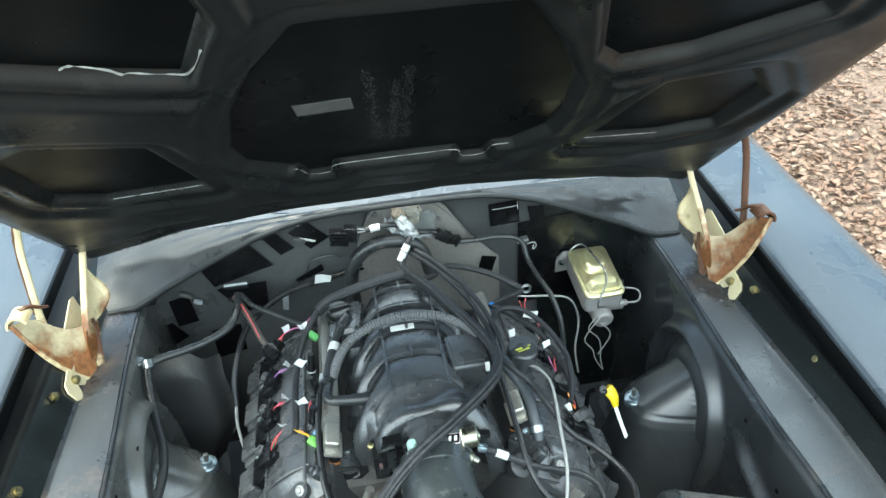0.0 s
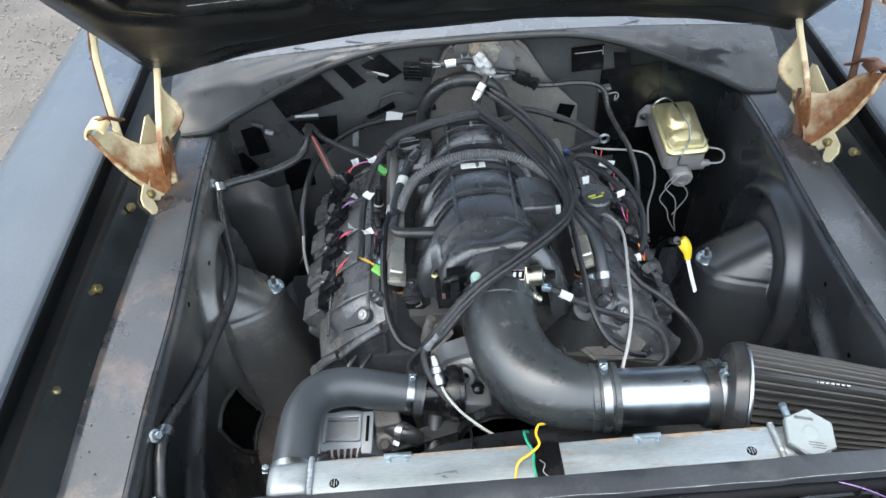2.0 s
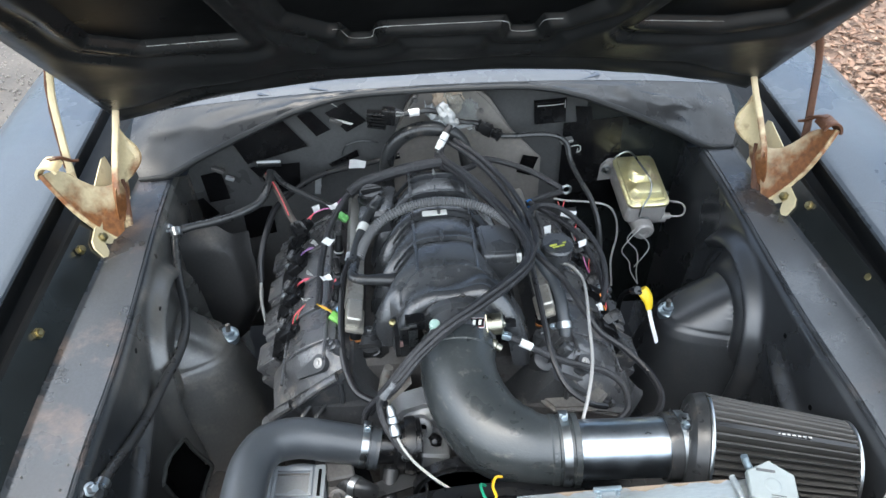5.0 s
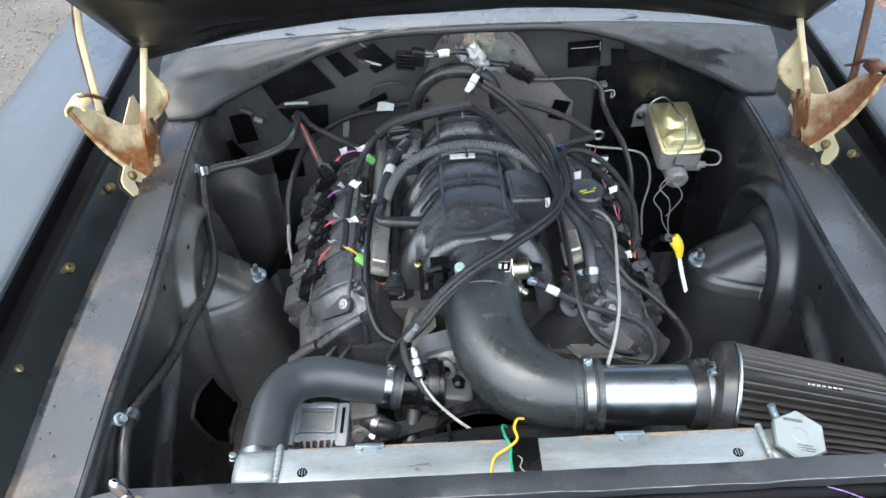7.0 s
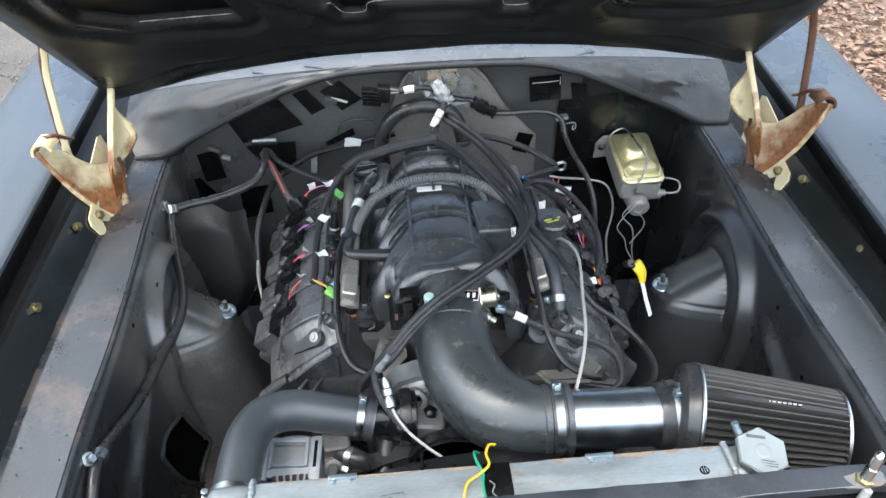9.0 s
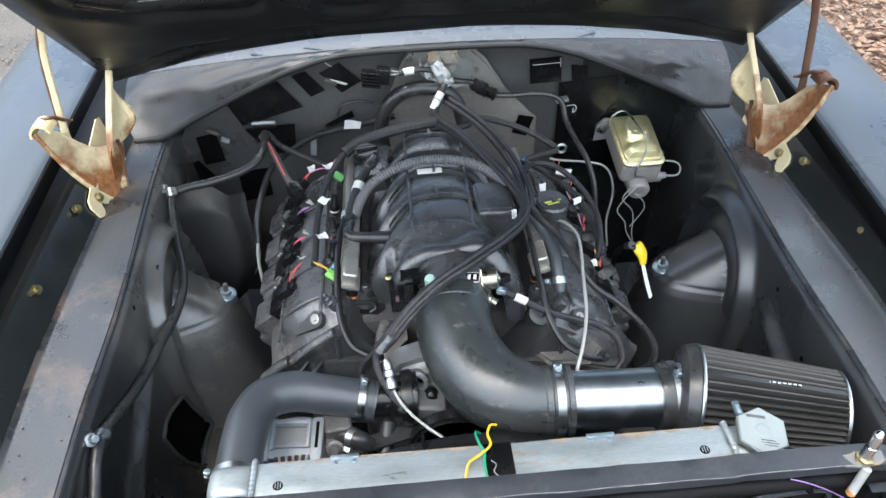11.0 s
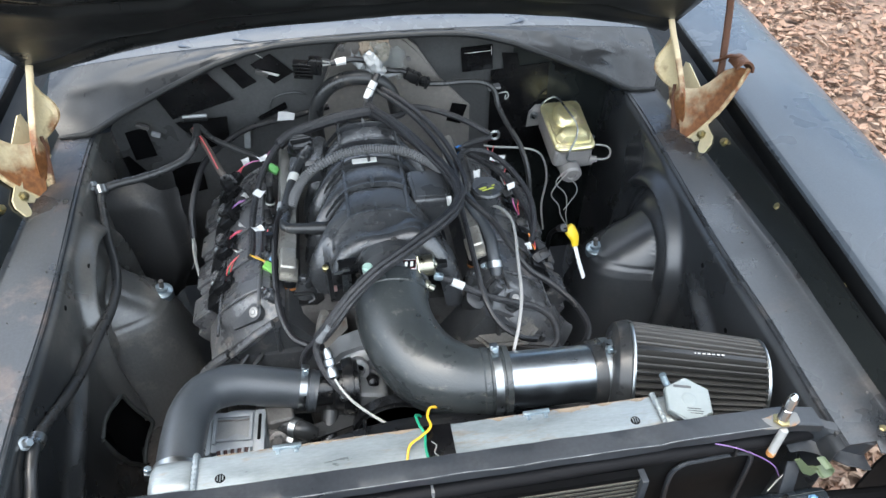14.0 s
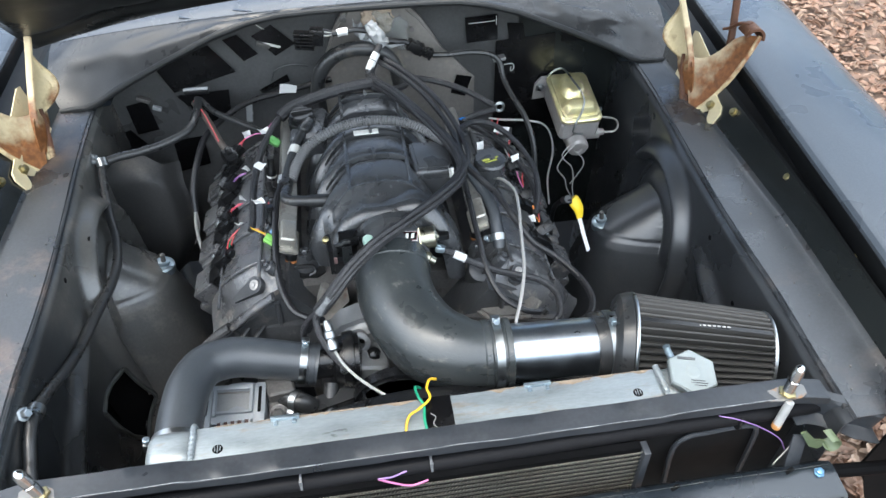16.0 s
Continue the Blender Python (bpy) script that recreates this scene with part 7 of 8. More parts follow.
strand(har, [(-0.206, 0.70, 0.905), (-0.214, 0.672, 0.898), (-0.224, 0.640, 0.886), (-0.228, 0.563, 0.860), (-0.226, 0.500, 0.842), (-0.218, 0.455, 0.826), (-0.200, 0.418, 0.812), (-0.168, 0.398, 0.806), (-0.150, 0.385, 0.815)], 0.0065, M_BLACKWIRE, "left_loom")
part("loom_clip", tube([(-0.210, 0.700, 0.902), (-0.212, 0.685, 0.900)], 0.0085, 10, 2), M_SHIELD, har, "pale loom clip")
# corrugated conduit over the manifold
cor = [(-0.192, 0.690, 0.900), (-0.176, 0.725, 0.918), (-0.148, 0.752, 0.938), (-0.100, 0.770, 0.955), (-0.050, 0.778, 0.963), (0.000, 0.775, 0.964), (0.048, 0.762, 0.960), (0.090, 0.735, 0.950), (0.118, 0.708, 0.942)]
cp = spline(cor, 64)
bm = bmesh.new()
sweep(bm, cp, lambda t: 0.0098 + 0.0013 * math.sin(t * 2 * math.pi * 72), 12, 1, False)
part("conduit", bm, material("grey_conduit", (0.125, 0.125, 0.127), 0.42, vary=0.15, bump=0.05), har, "grey corrugated conduit")
M_GREENDULL = material("dull_green_plastic", (0.13, 0.36, 0.10), 0.45, vary=0.2, bump=0.05)
# coil leads of the left bank: connector, wire end and tag for each coil
for i, (con, end, mats) in enumerate((((-0.318, 0.862, 0.858), (-0.296, 0.890, 0.876), (M_WIRE_RED, M_WIRE_PINK)), ((-0.331, 0.808, 0.820), (-0.296, 0.794, 0.852), (M_WIRE_PURPLE, M_WIRE_PINK)),
                                      ((-0.333, 0.718, 0.810), (-0.300, 0.700, 0.845), (M_WIRE_RED, M_WIRE_PINK)), ((-0.336, 0.613, 0.800), (-0.302, 0.622, 0.845), (M_WIRE_RED, M_WIRE_GREEN)))):
    c_, e_ = Vector(con), Vector(end)
    plug(har, con, (14, -34, -38), (0.026, 0.034, 0.020))
    plug(har, c_ + Vector((-0.016, 0.012, -0.006)), (14, -34, -38), (0.020, 0.018, 0.016), M_COVER)
    for k, m_ in enumerate(mats + mats[:1]):
        o_ = Vector((0.003 * (k - 1), 0.004 * (k - 1), 0))
        strand(har, [c_ + o_ + Vector((0.008, -0.002, 0.006)), c_.lerp(e_, 0.5) + o_ * 1.4 + Vector((0, 0, 0.005)), e_ + o_ * 0.4], 0.0013, m_, "wire", "thin coloured wire", 6, 5)
    tag(har, e_ + Vector((0.002, 0.010, 0.004)), (35, 20, 60 + 25 * i), 0.024, 0.015)
tag(har, (-0.250, 0.871, 0.902), (20, 10, 15), 0.026, 0.020)
tag(har, (-0.258, 0.765, 0.888), (25, 10, -35), 0.024, 0.019)
tag(har, (-0.258, 0.655, 0.882), (25, 10, 20), 0.022, 0.018)
strand(har, [(-0.296, 0.890, 0.876), (-0.275, 0.890, 0.885), (-0.250, 0.880, 0.895), (-0.235, 0.895, 0.905)], 0.0013, M_WIRE_PINK, "wire", "thin coloured wire", 6, 5)
for at_, y_ in (((-0.240, 0.782, 0.862), 0), ((-0.238, 0.622, 0.862), 1)):
    bm = bmesh.new()
    lathe(bm, at_, (-0.1, -0.1, -1), [(-0.030, 0.007), (-0.004, 0.0075), (0, 0.010), (0.010, 0.010), (0.012, 0.007), (0.03, 0.007)], 14)
    part("injector_plug", bm, M_PLASTIC2, har, "black injector plug")
    bm = bmesh.new()
    lathe(bm, Vector(at_) + Vector((-0.001, -0.001, -0.010)), (-0.1, -0.1, -1), [(0, 0.0105), (0.004, 0.0105)], 14)
    part("plug_collar", bm, M_LABEL, har, "pale collar")
for y in (0.585,):
    for k, m in enumerate((M_WIRE_ORANGE, M_WIRE_WHITE, M_WIRE_YELLOW)):
        strand(har, [(-0.276, 0.602, 0.858 + 0.002 * k), (-0.262, 0.598 - 0.002 * k, 0.858), (-0.248, 0.588, 0.850 + 0.002 * k)], 0.0018, m, "wire", "thin coloured wire", 6, 5)
    plug(har, (-0.240, 0.580, 0.842), (25, -20, 50), (0.018, 0.026, 0.016), M_GREEN)
    plug(har, (-0.233, 0.592, 0.852), (25, -20, 50), (0.010, 0.014, 0.010), material("pale_blue_plastic", (0.20, 0.38, 0.60), 0.4))
plug(har, (-0.231, 0.850, 0.888), (25, -20, 50), (0.016, 0.022, 0.014), M_GREENDULL)
plug(har, (-0.242, 0.715, 0.860), (30, 0, 10), (0.014, 0.034, 0.016))
plug(har, (-0.232, 0.655, 0.865), (70, 0, 10), (0.014, 0.040, 0.016))
strand(har, [(-0.240, 0.668, 0.868), (-0.246, 0.660, 0.852), (-0.240, 0.650, 0.846)], 0.003, M_WIRE_RED, "wire", "red wire loop", 6)
# battery style lead at the left rear
lead = thing("starter_lead", (-0.40, 1.0, 0.85), "grey sleeved heavy lead with red stripe", "cable")
strand(lead, [(-0.418, 1.045, 0.885), (-0.395, 1.000, 0.885), (-0.372, 0.945, 0.880), (-0.350, 0.890, 0.872), (-0.335, 0.862, 0.866)], 0.0075, M_SLEEVE, "sleeve")
strand(lead, [(-0.416, 1.035, 0.896), (-0.393, 0.990, 0.895), (-0.372, 0.938, 0.889), (-0.352, 0.885, 0.878)], 0.0013, M_WIRE_RED, "stripe_wire", "red wire")
plug(lead, (-0.330, 0.850, 0.862), (20, 0, 30), (0.028, 0.030, 0.022))
part("fitting", boxed((-0.410, 1.065, 0.905), (0.055, 0.020, 0.010), (0, 5, 5), 0.003), M_PLASTIC2, lead)
part("foil", tube([(-0.437, 1.060, 0.912), (-0.41, 1.056, 0.915), (-0.383, 1.06, 0.912)], 0.004, 6, 3), M_SHIELD, lead, "crumpled foil")
ah = thing("apron_hose", (-0.58, 0.5, 0.8), "long grey rubber hose clipped to the inner fender", "hose")
strand(ah, [(-0.405, 1.035, 0.900), (-0.406, 0.992, 0.892), (-0.422, 0.945, 0.878), (-0.465, 0.918, 0.868), (-0.520, 0.900, 0.862), (-0.575, 0.882, 0.862), (-0.598, 0.862, 0.858), (-0.592, 0.815, 0.840), (-0.575, 0.745, 0.818), (-0.556, 0.684, 0.802), (-0.545, 0.620, 0.795), (-0.546, 0.550, 0.796), (-0.556, 0.478, 0.800), (-0.571, 0.390, 0.800), (-0.574, 0.330, 0.820), (-0.576, 0.270, 0.846), (-0.575, 0.220, 0.864), (-0.573, 0.181, 0.860), (-0.571, 0.152, 0.846), (-0.567, 0.123, 0.832), (-0.56, 0.06, 0.77)], 0.0092, M_RUBBER, "hose", "", 12)
for at, ax in (((-0.598, 0.868, 0.862), (0.2, -0.7, -0.6)), ((-0.575, 0.222, 0.864), (0.02, -1, 0.2))):
    bm = bmesh.new()
    lathe(bm, at, ax, [(-0.009, 0.0095), (-0.009, 0.0134), (0.009, 0.0134), (0.009, 0.0095)], 18)
    part("p_clip", bm, M_STEEL, ah, "bright steel clip")
    tip = Vector(at) + (Vector((-0.018, 0.004, 0.010)) if at[1] > 0.5 else Vector((-0.006, -0.014, 0.017)))
    part("clip_tab", tube([Vector(at) + Vector((0.004, 0, 0.009)), Vector(at).lerp(tip, 0.6) + Vector((0.005, 0, 0.003)), tip], 0.0075, 10, 3, True, 0.35), M_STEEL, ah, "flattened clip tab")
    part("clip_screw", bolt(bmesh.new(), tip, (0.8, -0.3, 0.5), 0.0072, 0.012), M_STEEL, ah, "bright hexagon screw")
strand(ah, [(-0.400, 1.035, 0.898), (-0.370, 1.000, 0.885), (-0.320, 0.965, 0.875), (-0.275, 0.930, 0.872), (-0.25, 0.91, 0.87)], 0.0066, M_RUBBER, "branch_hose", "", 10)
lp = thing("loop_cable", (-0.40, 0.9, 0.7), "thick black cable looping down beside the engine", "cable")
strand(lp, [(-0.10, 1.085, 0.895), (-0.20, 1.075, 0.880), (-0.290, 1.055, 0.872), (-0.350, 1.010, 0.862), (-0.392, 0.955, 0.850), (-0.412, 0.900, 0.822), (-0.425, 0.855, 0.785), (-0.428, 0.825, 0.740)], 0.0072, M_BLACKWIRE, "sleeve", "", 10)
strand(lp, [(-0.428, 0.828, 0.745), (-0.434, 0.815, 0.70), (-0.428, 0.785, 0.655), (-0.41, 0.75, 0.60)], 0.0035, M_WIRE_WHITE, "core", "pale bare core")
tag(lp, (-0.203, 1.066, 0.890), (70, 0, 5), 0.044, 0.024)
part("cable_mount", boxed((-0.305, 1.085, 0.825), (0.016, 0.014, 0.048), (0, 8, 0), 0.003), M_SHIELD, lp, "clear plastic clip")
pipe = thing("heater_hose", (-0.04, 1.03, 0.9), "arched black heater hose behind the manifold", "hose")
strand(pipe, [(-0.132, 1.020, 0.840), (-0.132, 1.028, 0.900), (-0.118, 1.030, 0.948), (-0.085, 1.030, 0.982), (-0.040, 1.030, 0.995), (0.015, 1.030, 0.985), (0.048, 1.030, 0.950), (0.060, 1.02, 0.90)], 0.017, M_RUBBER, "hose", "", 14)
# firewall plugs
fp = thing("firewall_plug", (-0.13, 1.02, 1.03), "large black multi-pin connector on a short lead", "connector")
bm = boxed((-0.118, 1.020, 1.037), (0.032, 0.026, 0.036), (0, 6, -6), 0.004)
part("housing", bm, M_PLASTIC2, fp)
for k in range(5):
    part("housing_fin", boxed((-0.146, 1.016, 1.0165 + 0.0078 * k), (0.042, 0.024, 0.0042), (0, 6, -6), 0.0012), M_PLASTIC2, fp, "comb fin of the connector")
for k in range(4):
    strand(fp, [(-0.104, 1.018, 1.038 + 0.005 * k), (-0.094, 1.018, 1.038 + 0.004 * k), (-0.082, 1.018, 1.040 + 0.002 * k)], 0.0022, M_BLACKWIRE if k % 2 else M_WIRE_WHITE, "wire", "", 6, 3)
part("sleeve", tube([(-0.073, 1.018, 1.0415), (-0.062, 1.020, 1.043), (-0.050, 1.021, 1.043)], 0.0085, 12), M_WHITE, fp, "white marker sleeve")
strand(fp, [(-0.084, 1.018, 1.041), (-0.060, 1.020, 1.043), (-0.030, 1.025, 1.043), (0.000, 1.035, 1.030), (0.020, 1.045, 1.010)], 0.0065, M_BLACKWIRE, "lead")
rp = thing("wiper_lead", (0.2, 1.05, 0.95), "grey cable with an inline plug along the firewall", "cable")
strand(rp, [(0.030, 1.045, 1.005), (0.060, 1.040, 1.000), (0.075, 1.045, 0.996), (0.100, 1.045, 0.983)], 0.0060, M_BLACKWIRE, "lead")
# inline plug: two mated halves with latch ribs and a collar
for name_, u_, w_, d_, h_ in (("connector", 0.020, 0.034, 0.022, 0.022), ("connector", 0.050, 0.030, 0.018, 0.018), ("latch", 0.026, 0.018, 0.010, 0.031), ("collar", 0.037, 0.006, 0.026, 0.026), ("collar", 0.061, 0.006, 0.023, 0.025), ("latch", 0.052, 0.012, 0.008, 0.026), ("collar", 0.006, 0.005, 0.018, 0.026)):
    part(name_, boxed((0.083 + 0.856 * u_, 1.043, 0.992 - 0.516 * u_), (w_, d_, h_), (0, 31, 0), 0.0022), M_PLASTIC2, rp, "black moulded plug half" if name_ == "connector" else "")
strand(rp, [(0.140, 1.045, 0.957), (0.180, 1.050, 0.952), (0.230, 1.050, 0.953), (0.275, 1.050, 0.945), (0.300, 1.045, 0.925), (0.308, 1.025, 0.890), (0.325, 0.980, 0.860), (0.345, 0.945, 0.830), (0.358, 0.905, 0.785), (0.360, 0.875, 0.72), (0.350, 0.85, 0.64)], 0.0065, M_RUBBER, "cable")
part("clip", boxed((0.303, 1.062, 0.925), (0.030, 0.020, 0.008), (0, -8, 0), 0.002), M_ALU, rp, "metal cable clip")
# brake pipes
bp_ = thing("brake_line", (0.40, 1.0, 0.6), "bent steel brake lines dropping beside the engine", "brake line")
strand(bp_, [(0.270, 1.000, 0.800), (0.303, 1.000, 0.792), (0.358, 1.000, 0.784), (0.408, 1.000, 0.768), (0.432, 0.998, 0.730), (0.438, 0.99, 0.680), (0.425, 0.97, 0.62), (0.43, 0.95, 0.55)], 0.0026, M_PIPE, "pipe")
for dx, bow in ((0.0, 0.020), (0.014, -0.016)):
    strand(bp_, [(0.456 + dx, 0.925, 0.748), (0.440 + dx * 0.4, 0.920, 0.722), (0.446 + bow, 0.916, 0.690), (0.462 + bow * 0.6, 0.915, 0.655), (0.474 - dx, 0.912, 0.625), (0.480, 0.905, 0.590)], 0.0013, M_PIPE, "pipe", "thin steel line")
strand(bp_, [(0.470, 0.922, 0.735), (0.492, 0.918, 0.712), (0.496, 0.916, 0.690), (0.482, 0.914, 0.664), (0.466, 0.912, 0.640)], 0.0013, M_PIPE, "pipe", "thin steel line")
# right bank
for i, (y, m) in enumerate(((0.885, M_WIRE_RED), (0.79, M_WIRE_WHITE), (0.68, M_WIRE_PINK), (0.565, M_WIRE_ORANGE))):
    x = 0.280 + 0.006 * i
    plug(har, (x, y, 0.812), (20, 35, -60))
    strand(har, [(x - 0.012, y + 0.006, 0.824), (x - 0.020, y + 0.012, 0.842), (x - 0.024, y + 0.022, 0.856)], 0.0013, m, "wire", "thin coloured wire", 6, 5)
    strand(har, [(x - 0.010, y + 0.009, 0.824), (x - 0.012, y + 0.018, 0.840), (x - 0.006, y + 0.032, 0.852)], 0.0013, M_WIRE_RED, "wire", "thin coloured wire", 6, 5)
tag(har, (0.255, 0.806, 0.892), (20, 20, -15), 0.036, 0.022)
tag(har, (0.197, 0.742, 0.902), (35, 10, 0), 0.016, 0.020)
tag(har, (0.262, 0.706, 0.888), (40, 20, 35), 0.026, 0.016)
tag(har, (0.116, 0.615, 0.935), (60, 0, 0), 0.011, 0.022)
tag(har, (0.265, 0.552, 0.852), (35, 20, 30), 0.022, 0.017)
strand(har, [(0.141, 0.66, 0.945), (0.152, 0.74, 0.935), (0.185, 0.81, 0.915), (0.232, 0.815, 0.905), (0.268, 0.780, 0.893), (0.293, 0.73, 0.877), (0.302, 0.68, 0.865), (0.294, 0.62, 0.855), (0.276, 0.57, 0.845)], 0.0062, M_BRAID, "right_loom", "braided coil loom")
strand(har, [(0.180, 0.86, 0.89), (0.225, 0.81, 0.885), (0.262, 0.77, 0.872), (0.285, 0.72, 0.850), (0.296, 0.66, 0.838), (0.290, 0.60, 0.828)], 0.0065, M_BRAID, "right_loom")
strand(har, [(0.140, 0.640, 0.938), (0.165, 0.610, 0.925), (0.195, 0.580, 0.905), (0.222, 0.530, 0.880), (0.250, 0.490, 0.850), (0.290, 0.462, 0.830), (0.325, 0.420, 0.812), (0.338, 0.375, 0.800), (0.322, 0.342, 0.790), (0.29, 0.335, 0.78)], 0.0062, M_BLACKWIRE, "right_loom")
strand(har, [(0.138, 0.62, 0.93), (0.142, 0.56, 0.905), (0.145, 0.48, 0.880), (0.150, 0.42, 0.855), (0.170, 0.375, 0.83), (0.205, 0.352, 0.815), (0.235, 0.355, 0.80)], 0.0055, M_BLACKWIRE, "right_loom")
strand(har, [(0.078, 0.454, 0.885), (0.098, 0.446, 0.878), (0.125, 0.436, 0.866), (0.165, 0.425, 0.850), (0.205, 0.418, 0.838), (0.245, 0.412, 0.825), (0.272, 0.390, 0.812), (0.272, 0.350, 0.80), (0.25, 0.33, 0.79)], 0.0062, M_BRAID, "throttle_lead", "braided throttle lead")
part("tag_sleeve", tube([(0.094, 0.447, 0.880), (0.114, 0.440, 0.872)], 0.0078, 12, 2), M_WHITE, har, "white marker sleeve")
plug(har, (0.070, 0.456, 0.888), (0, 15, 70), (0.014, 0.016, 0.012), M_ZINC)
ch = thing("coolant_hose", (0.19, 0.58, 0.8), "smooth black coolant hose with clamp", "hose")
strand(ch, [(0.140, 0.672, 0.920), (0.158, 0.642, 0.912), (0.178, 0.602, 0.892), (0.188, 0.562, 0.876), (0.189, 0.530, 0.860), (0.190, 0.508, 0.842), (0.190, 0.490, 0.822)], 0.0125, M_HOSE, "hose", "", 14)
hose_clamp(Vector((0.190, 0.514, 0.848)), (0, 0.72, 0.6), 0.0131, 0.013, 2.5)
part("hose_print", tube([(0.1815, 0.600, 0.902), (0.190, 0.572, 0.892), (0.1935, 0.545, 0.880)], 0.0012, 6, 4, True, 0.4), M_GREYCABLE, ch, "faded printed line along the hose")
wc = thing("pale_cable", (0.21, 0.45, 0.86), "stiff pale grey cable standing up from the intake", "cable")
strand(wc, [(0.205, 0.680, 0.865), (0.228, 0.645, 0.880), (0.240, 0.599, 0.885), (0.234, 0.540, 0.889), (0.224, 0.483, 0.890), (0.209, 0.391, 0.885), (0.191, 0.331, 0.875), (0.175, 0.294, 0.862), (0.168, 0.280, 0.85)], 0.0030, M_GREYCABLE, "cable")
ox = thing("oxygen_sensor_lead", (-0.12, 0.31, 0.8), "silver sensor fitting with a white sleeved lead", "sensor lead")
bm = bmesh.new()
lathe(bm, (-0.141, 0.350, 0.850), (0.12, -0.6, -0.5), [(0, 0.005), (0.008, 0.008), (0.018, 0.008), (0.020, 0.0105), (0.030, 0.0105), (0.032, 0.007), (0.040, 0.010), (0.050, 0.010), (0.054, 0.006)], 12)
part("fitting", bm, M_STEEL, ox)
strand(ox, [(-0.135, 0.318, 0.823), (-0.125, 0.296, 0.812), (-0.105, 0.270, 0.800), (-0.075, 0.245, 0.788), (-0.045, 0.225, 0.778)], 0.0026, M_WIRE_WHITE, "lead", "white sleeved lead")
# dipstick
ds = thing("dipstick", (0.35, 0.52, 0.75), "yellow handled dipstick with a white tag", "dipstick")
part("handle", tube([(0.334, 0.534, 0.908), (0.338, 0.530, 0.902), (0.345, 0.523, 0.890), (0.347, 0.515, 0.874)], lambda t: 0.0085 + 0.0055 * math.sin(math.pi * min(1, 0.15 + t * 0.9)), 14, 6, True, 0.6), M_YELLOW, ds, "yellow plastic handle")
part("tag", tube([(0.346, 0.515, 0.876), (0.355, 0.505, 0.842), (0.366, 0.494, 0.806)], 0.0055, 10, 4, True, 0.4), M_WHITE, ds, "white flat tag")
strand(ds, [(0.326, 0.522, 0.910), (0.320, 0.560, 0.880), (0.322, 0.60, 0.82), (0.33, 0.62, 0.70)], 0.005, M_DARK, "tube")
part("collar", tube([(0.323, 0.525, 0.914), (0.320, 0.540, 0.900)], 0.0075, 12, 2), M_PLASTIC2, ds)
# wires over the radiator
wr = thing("fan_wire", (0.0, 0.11, 0.9), "loose green and yellow wires over the radiator", "wire")
strand(wr, [(-0.004, 0.160, 0.885), (-0.012, 0.150, 0.902), (-0.010, 0.128, 0.909), (-0.004, 0.112, 0.908), (-0.006, 0.090, 0.907), (-0.003, 0.062, 0.900)], 0.0020, M_WIRE_GREEN, "green_wire", "green wire")
strand(wr, [(0.020, 0.162, 0.900), (0.010, 0.156, 0.908), (0.004, 0.140, 0.910), (0.006, 0.122, 0.910), (-0.010, 0.108, 0.909), (-0.028, 0.095, 0.908), (-0.036, 0.066, 0.900)], 0.0020, M_WIRE_YELLOW, "yellow_wire", "yellow wire")
strand(wr, [(0.004, 0.100, 0.905), (0.010, 0.092, 0.906), (0.006, 0.082, 0.905), (0.012, 0.074, 0.904)], 0.0006, M_GREYCABLE, "bare_strands", "bare wire strands")
fw_ = thing("front_wire", (0.45, 0.02, 0.88), "loose purple wire hanging before the support", "wire")
strand(fw_, [(0.400, 0.030, 0.908), (0.425, 0.022, 0.905), (0.464, 0.018, 0.882), (0.500, 0.016, 0.850), (0.520, 0.016, 0.815)], 0.0009, M_WIRE_PURPLE, "wire")
pw = thing("front_wire", (-0.05, 0.012, 0.88), "short pink and purple wire ends on the loom", "wire")
strand(pw, [(-0.078, 0.012, 0.900), (-0.058, 0.010, 0.888), (-0.035, 0.010, 0.876), (-0.012, 0.012, 0.880)], 0.0014, M_WIRE_PINK, "wire")
strand(pw, [(-0.078, 0.012, 0.900), (-0.060, 0.011, 0.902), (-0.040, 0.013, 0.908)], 0.0012, M_WIRE_PURPLE, "wire")
strand(fw_, [(0.535, 0.012, 0.86), (0.515, 0.008, 0.83), (0.500, 0.004, 0.80)], 0.0011, M_WIRE_WHITE, "thin_wire")
solo("fender_brace", tube([(0.545, -0.030, 0.822), (0.70, -0.035, 0.812), (0.86, -0.04, 0.805)], 0.010, 10, 4), M_DARK, "black round brace to the fender", "brace")
ob_ = thing("olive_bracket", (0.55, 0.0, 0.83), "faded olive green hooked bracket beside the support", "bracket")
bm = bmesh.new()
plate(bm, [(0.512, 0.0, 0.886), (0.520, 0.0, 0.888), (0.540, 0.0, 0.864), (0.556, 0.0, 0.858), (0.562, 0.0, 0.846), (0.552, 0.0, 0.838), (0.536, 0.0, 0.848)], (0, -1, 0.3), 0.003, 0.0008)
part("plate", bm, M_OLIVE, ob_)
part("hook", sheet(lambda a, v: Vector((0.563 + 0.011 * math.cos(a) + 0.004 * v, -0.004 - 0.008 * v, 0.860 + 0.013 * math.sin(a) - 0.004 * v)), steps(-2.4, 2.2, 12), steps(-1, 1, 3), 0.002), M_OLIVE, ob_, "curled hook")
bm = bmesh.new()
plate(bm, [(0.700, 0.03, 0.79), (0.690, 0.03, 0.715), (0.715, 0.03, 0.66), (0.76, 0.03, 0.56), (0.95, 0.03, 0.56), (0.95, 0.03, 0.90), (0.74, 0.03, 0.90)], (0, -1, 0), 0.004)
solo("valance_panel", bm, M_PANEL, "plain black panel behind the front of the fender", "body panel")
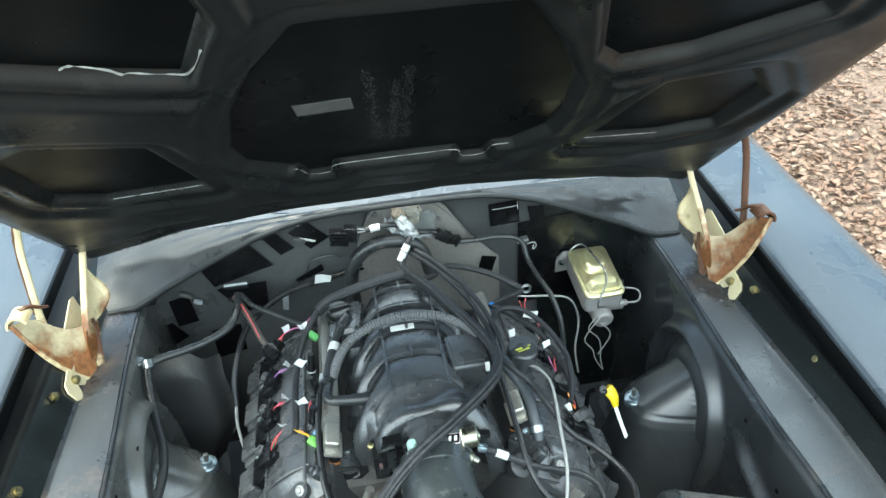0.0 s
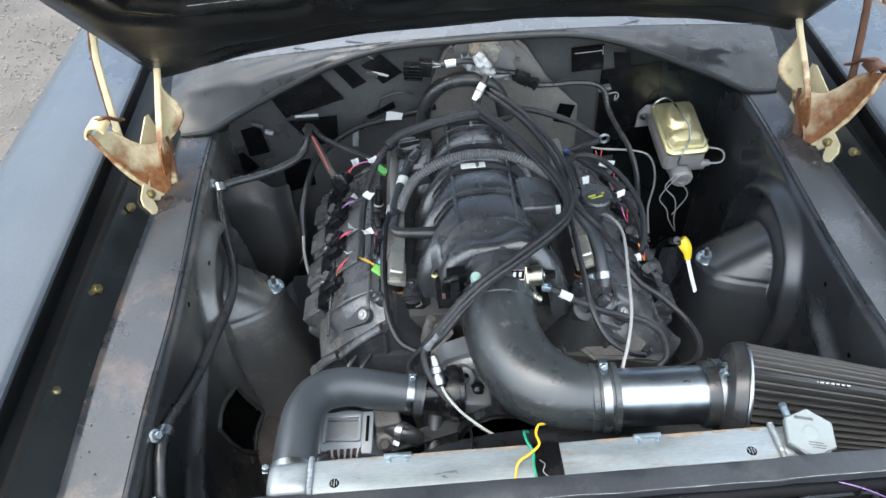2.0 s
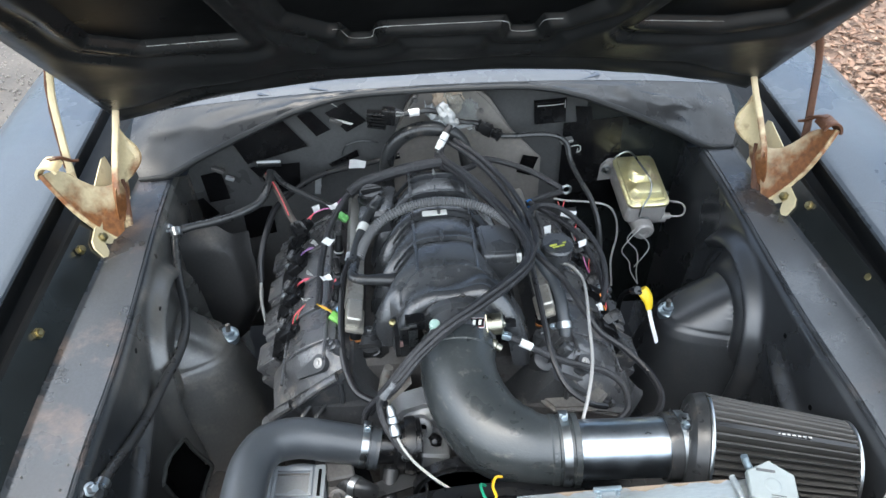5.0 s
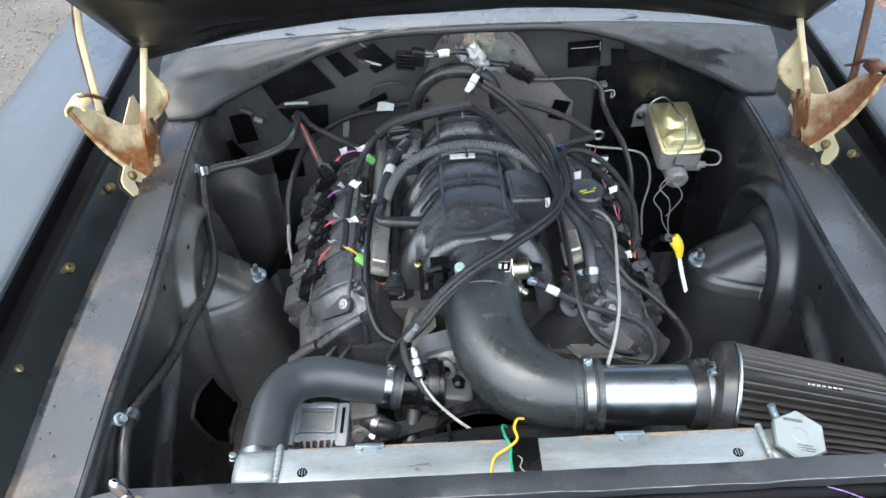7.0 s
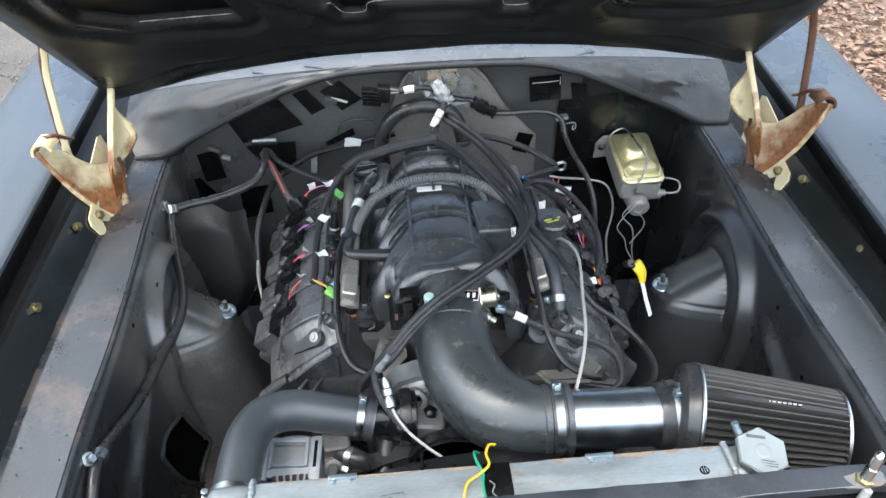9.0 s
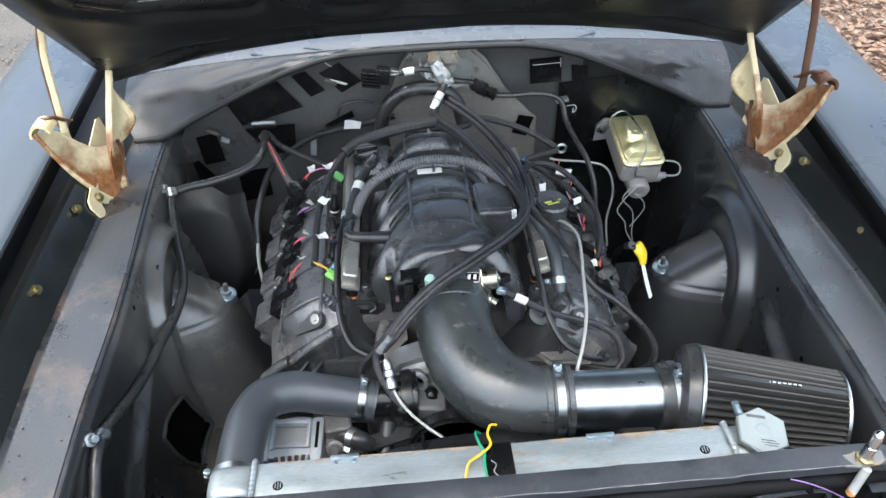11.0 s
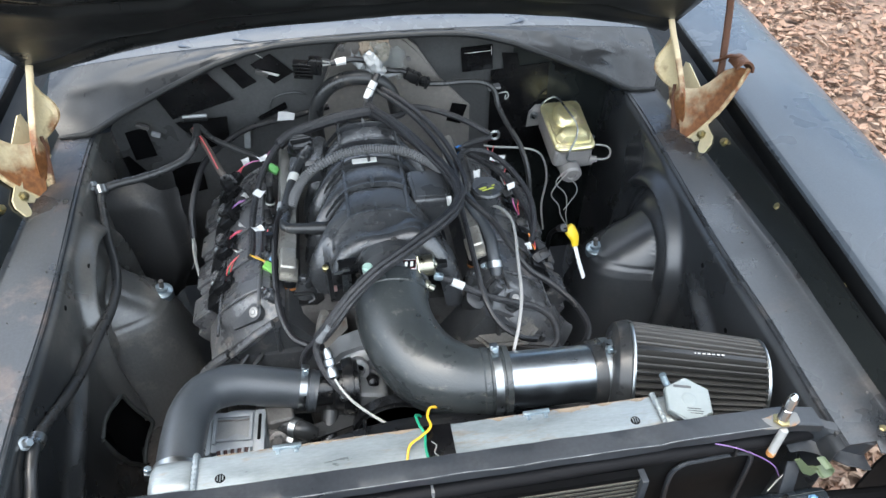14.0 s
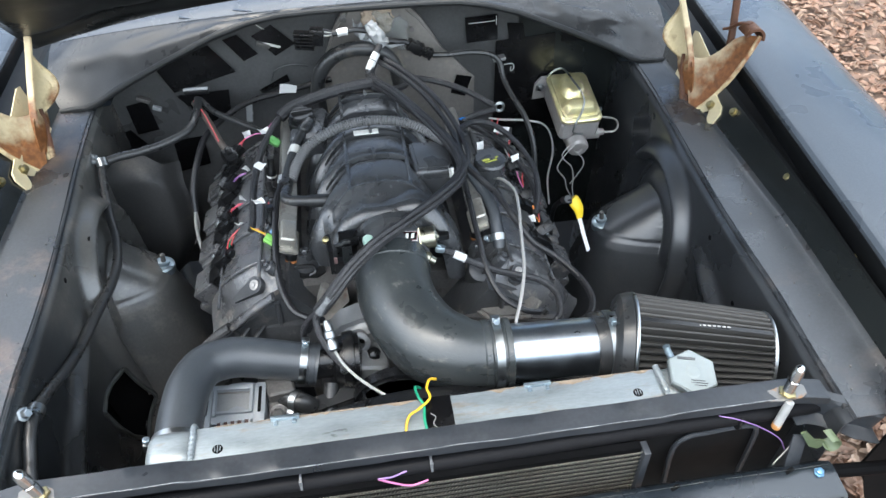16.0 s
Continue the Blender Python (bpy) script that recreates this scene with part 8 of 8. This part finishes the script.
# small holes and scuffs of the inner fenders
for s, y, z in ((1, 0.316, 0.805), (1, 0.158, 0.831), (1, 0.45, 0.845), (-1, 0.50, 0.87), (-1, 0.62, 0.86)):
    bm = bmesh.new()
    lathe(bm, (s * (apron_x(y, z, s) - 0.0005), y, z), (-s, 0, 0.1), [(-0.001, 0.005), (0.0015, 0.005)], 14)
    solo("drilled_hole", bm, M_DARK, "small drilled hole in the inner fender", "hole", "drilled holes")
def splash(u, v):
    """The dusty rear part of the inner fender, rounded over at its top and inner side."""
    x = -0.620 + (0.150 + 0.016 * math.sin(math.pi * v)) * u - 0.030 * smoothstep(0.6, 1.0, v) * u
    return Vector((x, 0.905 - 0.05 * v + 0.035 * smoothstep(0.75, 1.0, u) + 0.03 * smoothstep(0.15, 0.0, v), 0.835 - 0.055 * smoothstep(0.45, 1.0, u) * (1 - v) - 0.30 * v + 0.004 * noise.noise((u * 4, v * 5, 3))))


splash_plate = thing("splash_plate", (-0.54, 0.88, 0.55), "dusty satin black splash plate behind the shock tower", "splash plate")
part("sheet", sheet(splash, steps(0, 1, 22), steps(0, 1, 22), 0.003), M_SPLASH, splash_plate)
part("bare_edge", tube([splash(1, v) + Vector((0.002, 0, 0)) for v in steps(0.36, 0.80, 8)], 0.0022, 8, 3), M_PIPE, splash_plate, "bare pale edge")

# ---- fallen leaves ----
rng = random.Random(7)


def leaf(bm, x, y, z, size, r):
    a, tilt = r.uniform(0, 6.28), r.uniform(-0.35, 0.35)
    m = Matrix.Translation((x, y, z)) @ Euler((tilt, r.uniform(-0.4, 0.4), a)).to_matrix().to_4x4()
    c = r.uniform(0.2, 1.1)
    w = size * r.uniform(0.35, 0.6)
    rows = [(-0.5, 0.05, 0.0), (-0.2, 0.9, c * 0.2), (0.15, 1.0, c * 0.3), (0.5, 0.05, 0.0)]
    v = [[bm.verts.new(m @ Vector((t * size, k * w * 0.5 * b, h * size * 0.4 + (abs(k) * c * size * 0.25)))) for k in (-1, 0, 1)] for t, b, h in rows]
    for p, q in zip(v, v[1:]):
        for i in (0, 1):
            bm.faces.new((p[i], p[i + 1], q[i + 1], q[i]))


bm = bmesh.new()
for i in range(20000):
    x, y = 0.95 + 1.8 * abs(rng.gauss(0, 1)), 1.8 + 2.4 * rng.gauss(0, 1)
    leaf(bm, x, y, 0.012 + 0.012 * rng.random(), rng.uniform(0.030, 0.070), rng)
for i in range(1500):
    leaf(bm, rng.uniform(0.5, 1.8), rng.uniform(-0.8, 1.2), 0.02, rng.uniform(0.035, 0.075), rng)
ml = M_LEAF
n_ = ml.node_tree.nodes
geo = n_.new("ShaderNodeNewGeometry")
rampl = n_.new("ShaderNodeValToRGB")
rampl.color_ramp.elements[0].color, rampl.color_ramp.elements[1].color = (0.165, 0.11, 0.08, 1), (0.26, 0.195, 0.145, 1)
e = rampl.color_ramp.elements.new(0.5)
e.color = (0.215, 0.127, 0.085, 1)
ml.node_tree.links.new(geo.outputs["Random Per Island"], rampl.inputs["Fac"])
ml.node_tree.links.new(rampl.outputs["Color"], n_["Principled BSDF"].inputs["Base Color"])
solo("leaf_litter", bm, ml, "dry brown fallen leaves covering the ground", "leaves", kind="stuff", smooth=0)
bm = bmesh.new()
for i in range(16000):
    x, y = -1.1 - 3.6 * rng.random(), 0.3 + 6 * rng.random()
    r_ = rng.uniform(0.003, 0.011)
    m = pose(x, y, 0.004, rng.uniform(0, 360), rng.uniform(0, 360), rng.uniform(0, 360))
    vs = [bm.verts.new(m @ Vector((r_ * a * rng.uniform(0.7, 1.2), r_ * b, r_ * c))) for a, b, c in ((1, 0, 0), (-1, 0, 0), (0, 1, 0), (0, -1, 0), (0, 0, 0.7), (0, 0, -0.7))]
    for f in ((0, 2, 4), (2, 1, 4), (1, 3, 4), (3, 0, 4), (2, 0, 5), (1, 2, 5), (3, 1, 5), (0, 3, 5)):
        bm.faces.new([vs[k] for k in f])
solo("gravel_stones", bm, M_STONE, "loose grey gravel stones", "gravel", kind="stuff", smooth=0)

# scraps on the firewall and dust specks on the shelves
for pts, r in (([(-0.150, 1.100, 0.925), (-0.185, 1.095, 0.935), (-0.225, 1.095, 0.925), (-0.240, 1.10, 0.895)], 0.0022), ([(0.236, 1.104, 0.998), (0.270, 1.104, 0.999), (0.300, 1.104, 1.001)], 0.0008), ([(0.302, 1.104, 1.012), (0.303, 1.104, 0.990)], 0.0008), ([(0.325, 1.10, 0.885), (0.345, 1.098, 0.888), (0.35, 1.098, 0.875), (0.342, 1.098, 0.868), (0.343, 1.098, 0.88)], 0.0012)):
    solo("wire_scrap", tube(pts, r, 6, 5), M_LABEL if r < 0.002 else M_RUBBER, "thin loose wire end on the firewall", "wire", "loose wire ends")
for pts in ([(-0.245, 0.992), (-0.225, 0.986), (-0.205, 0.978), (-0.21, 0.974), (-0.24, 0.984)], [(-0.262, 1.040), (-0.250, 1.034), (-0.236, 1.022), (-0.242, 1.024), (-0.256, 1.036)]):
    bm = bmesh.new()
    plate(bm, [(x, FW - 0.006, z) for x, z in pts], (0, -1, 0.2), 0.001)
    solo("foil_scrap", bm, M_LABEL, "torn shiny scrap of tape edge", "tape scrap", "tape scraps")
rd = random.Random(21)
for s_ in (-1, 1):
    bm = bmesh.new()
    for i in range(14):
        y = rd.uniform(0.02, 0.95)
        x, r_ = shelf_edge(y) + rd.uniform(0.012, 0.095), rd.uniform(0.0006, 0.0022) * (2.0 if rd.random() < 0.06 else 1)
        lathe(bm, (s_ * x, y, 0.9062), (0, 0, 1), [(-0.003, r_), (0.0003, r_ * 0.7)], 6)
    part("dust_speck", bm, M_SPECK, bpy.data.objects["inner_fender_1" if s_ < 0 else "inner_fender_2"], "pale specks of dirt")["kind"] = "stuff"
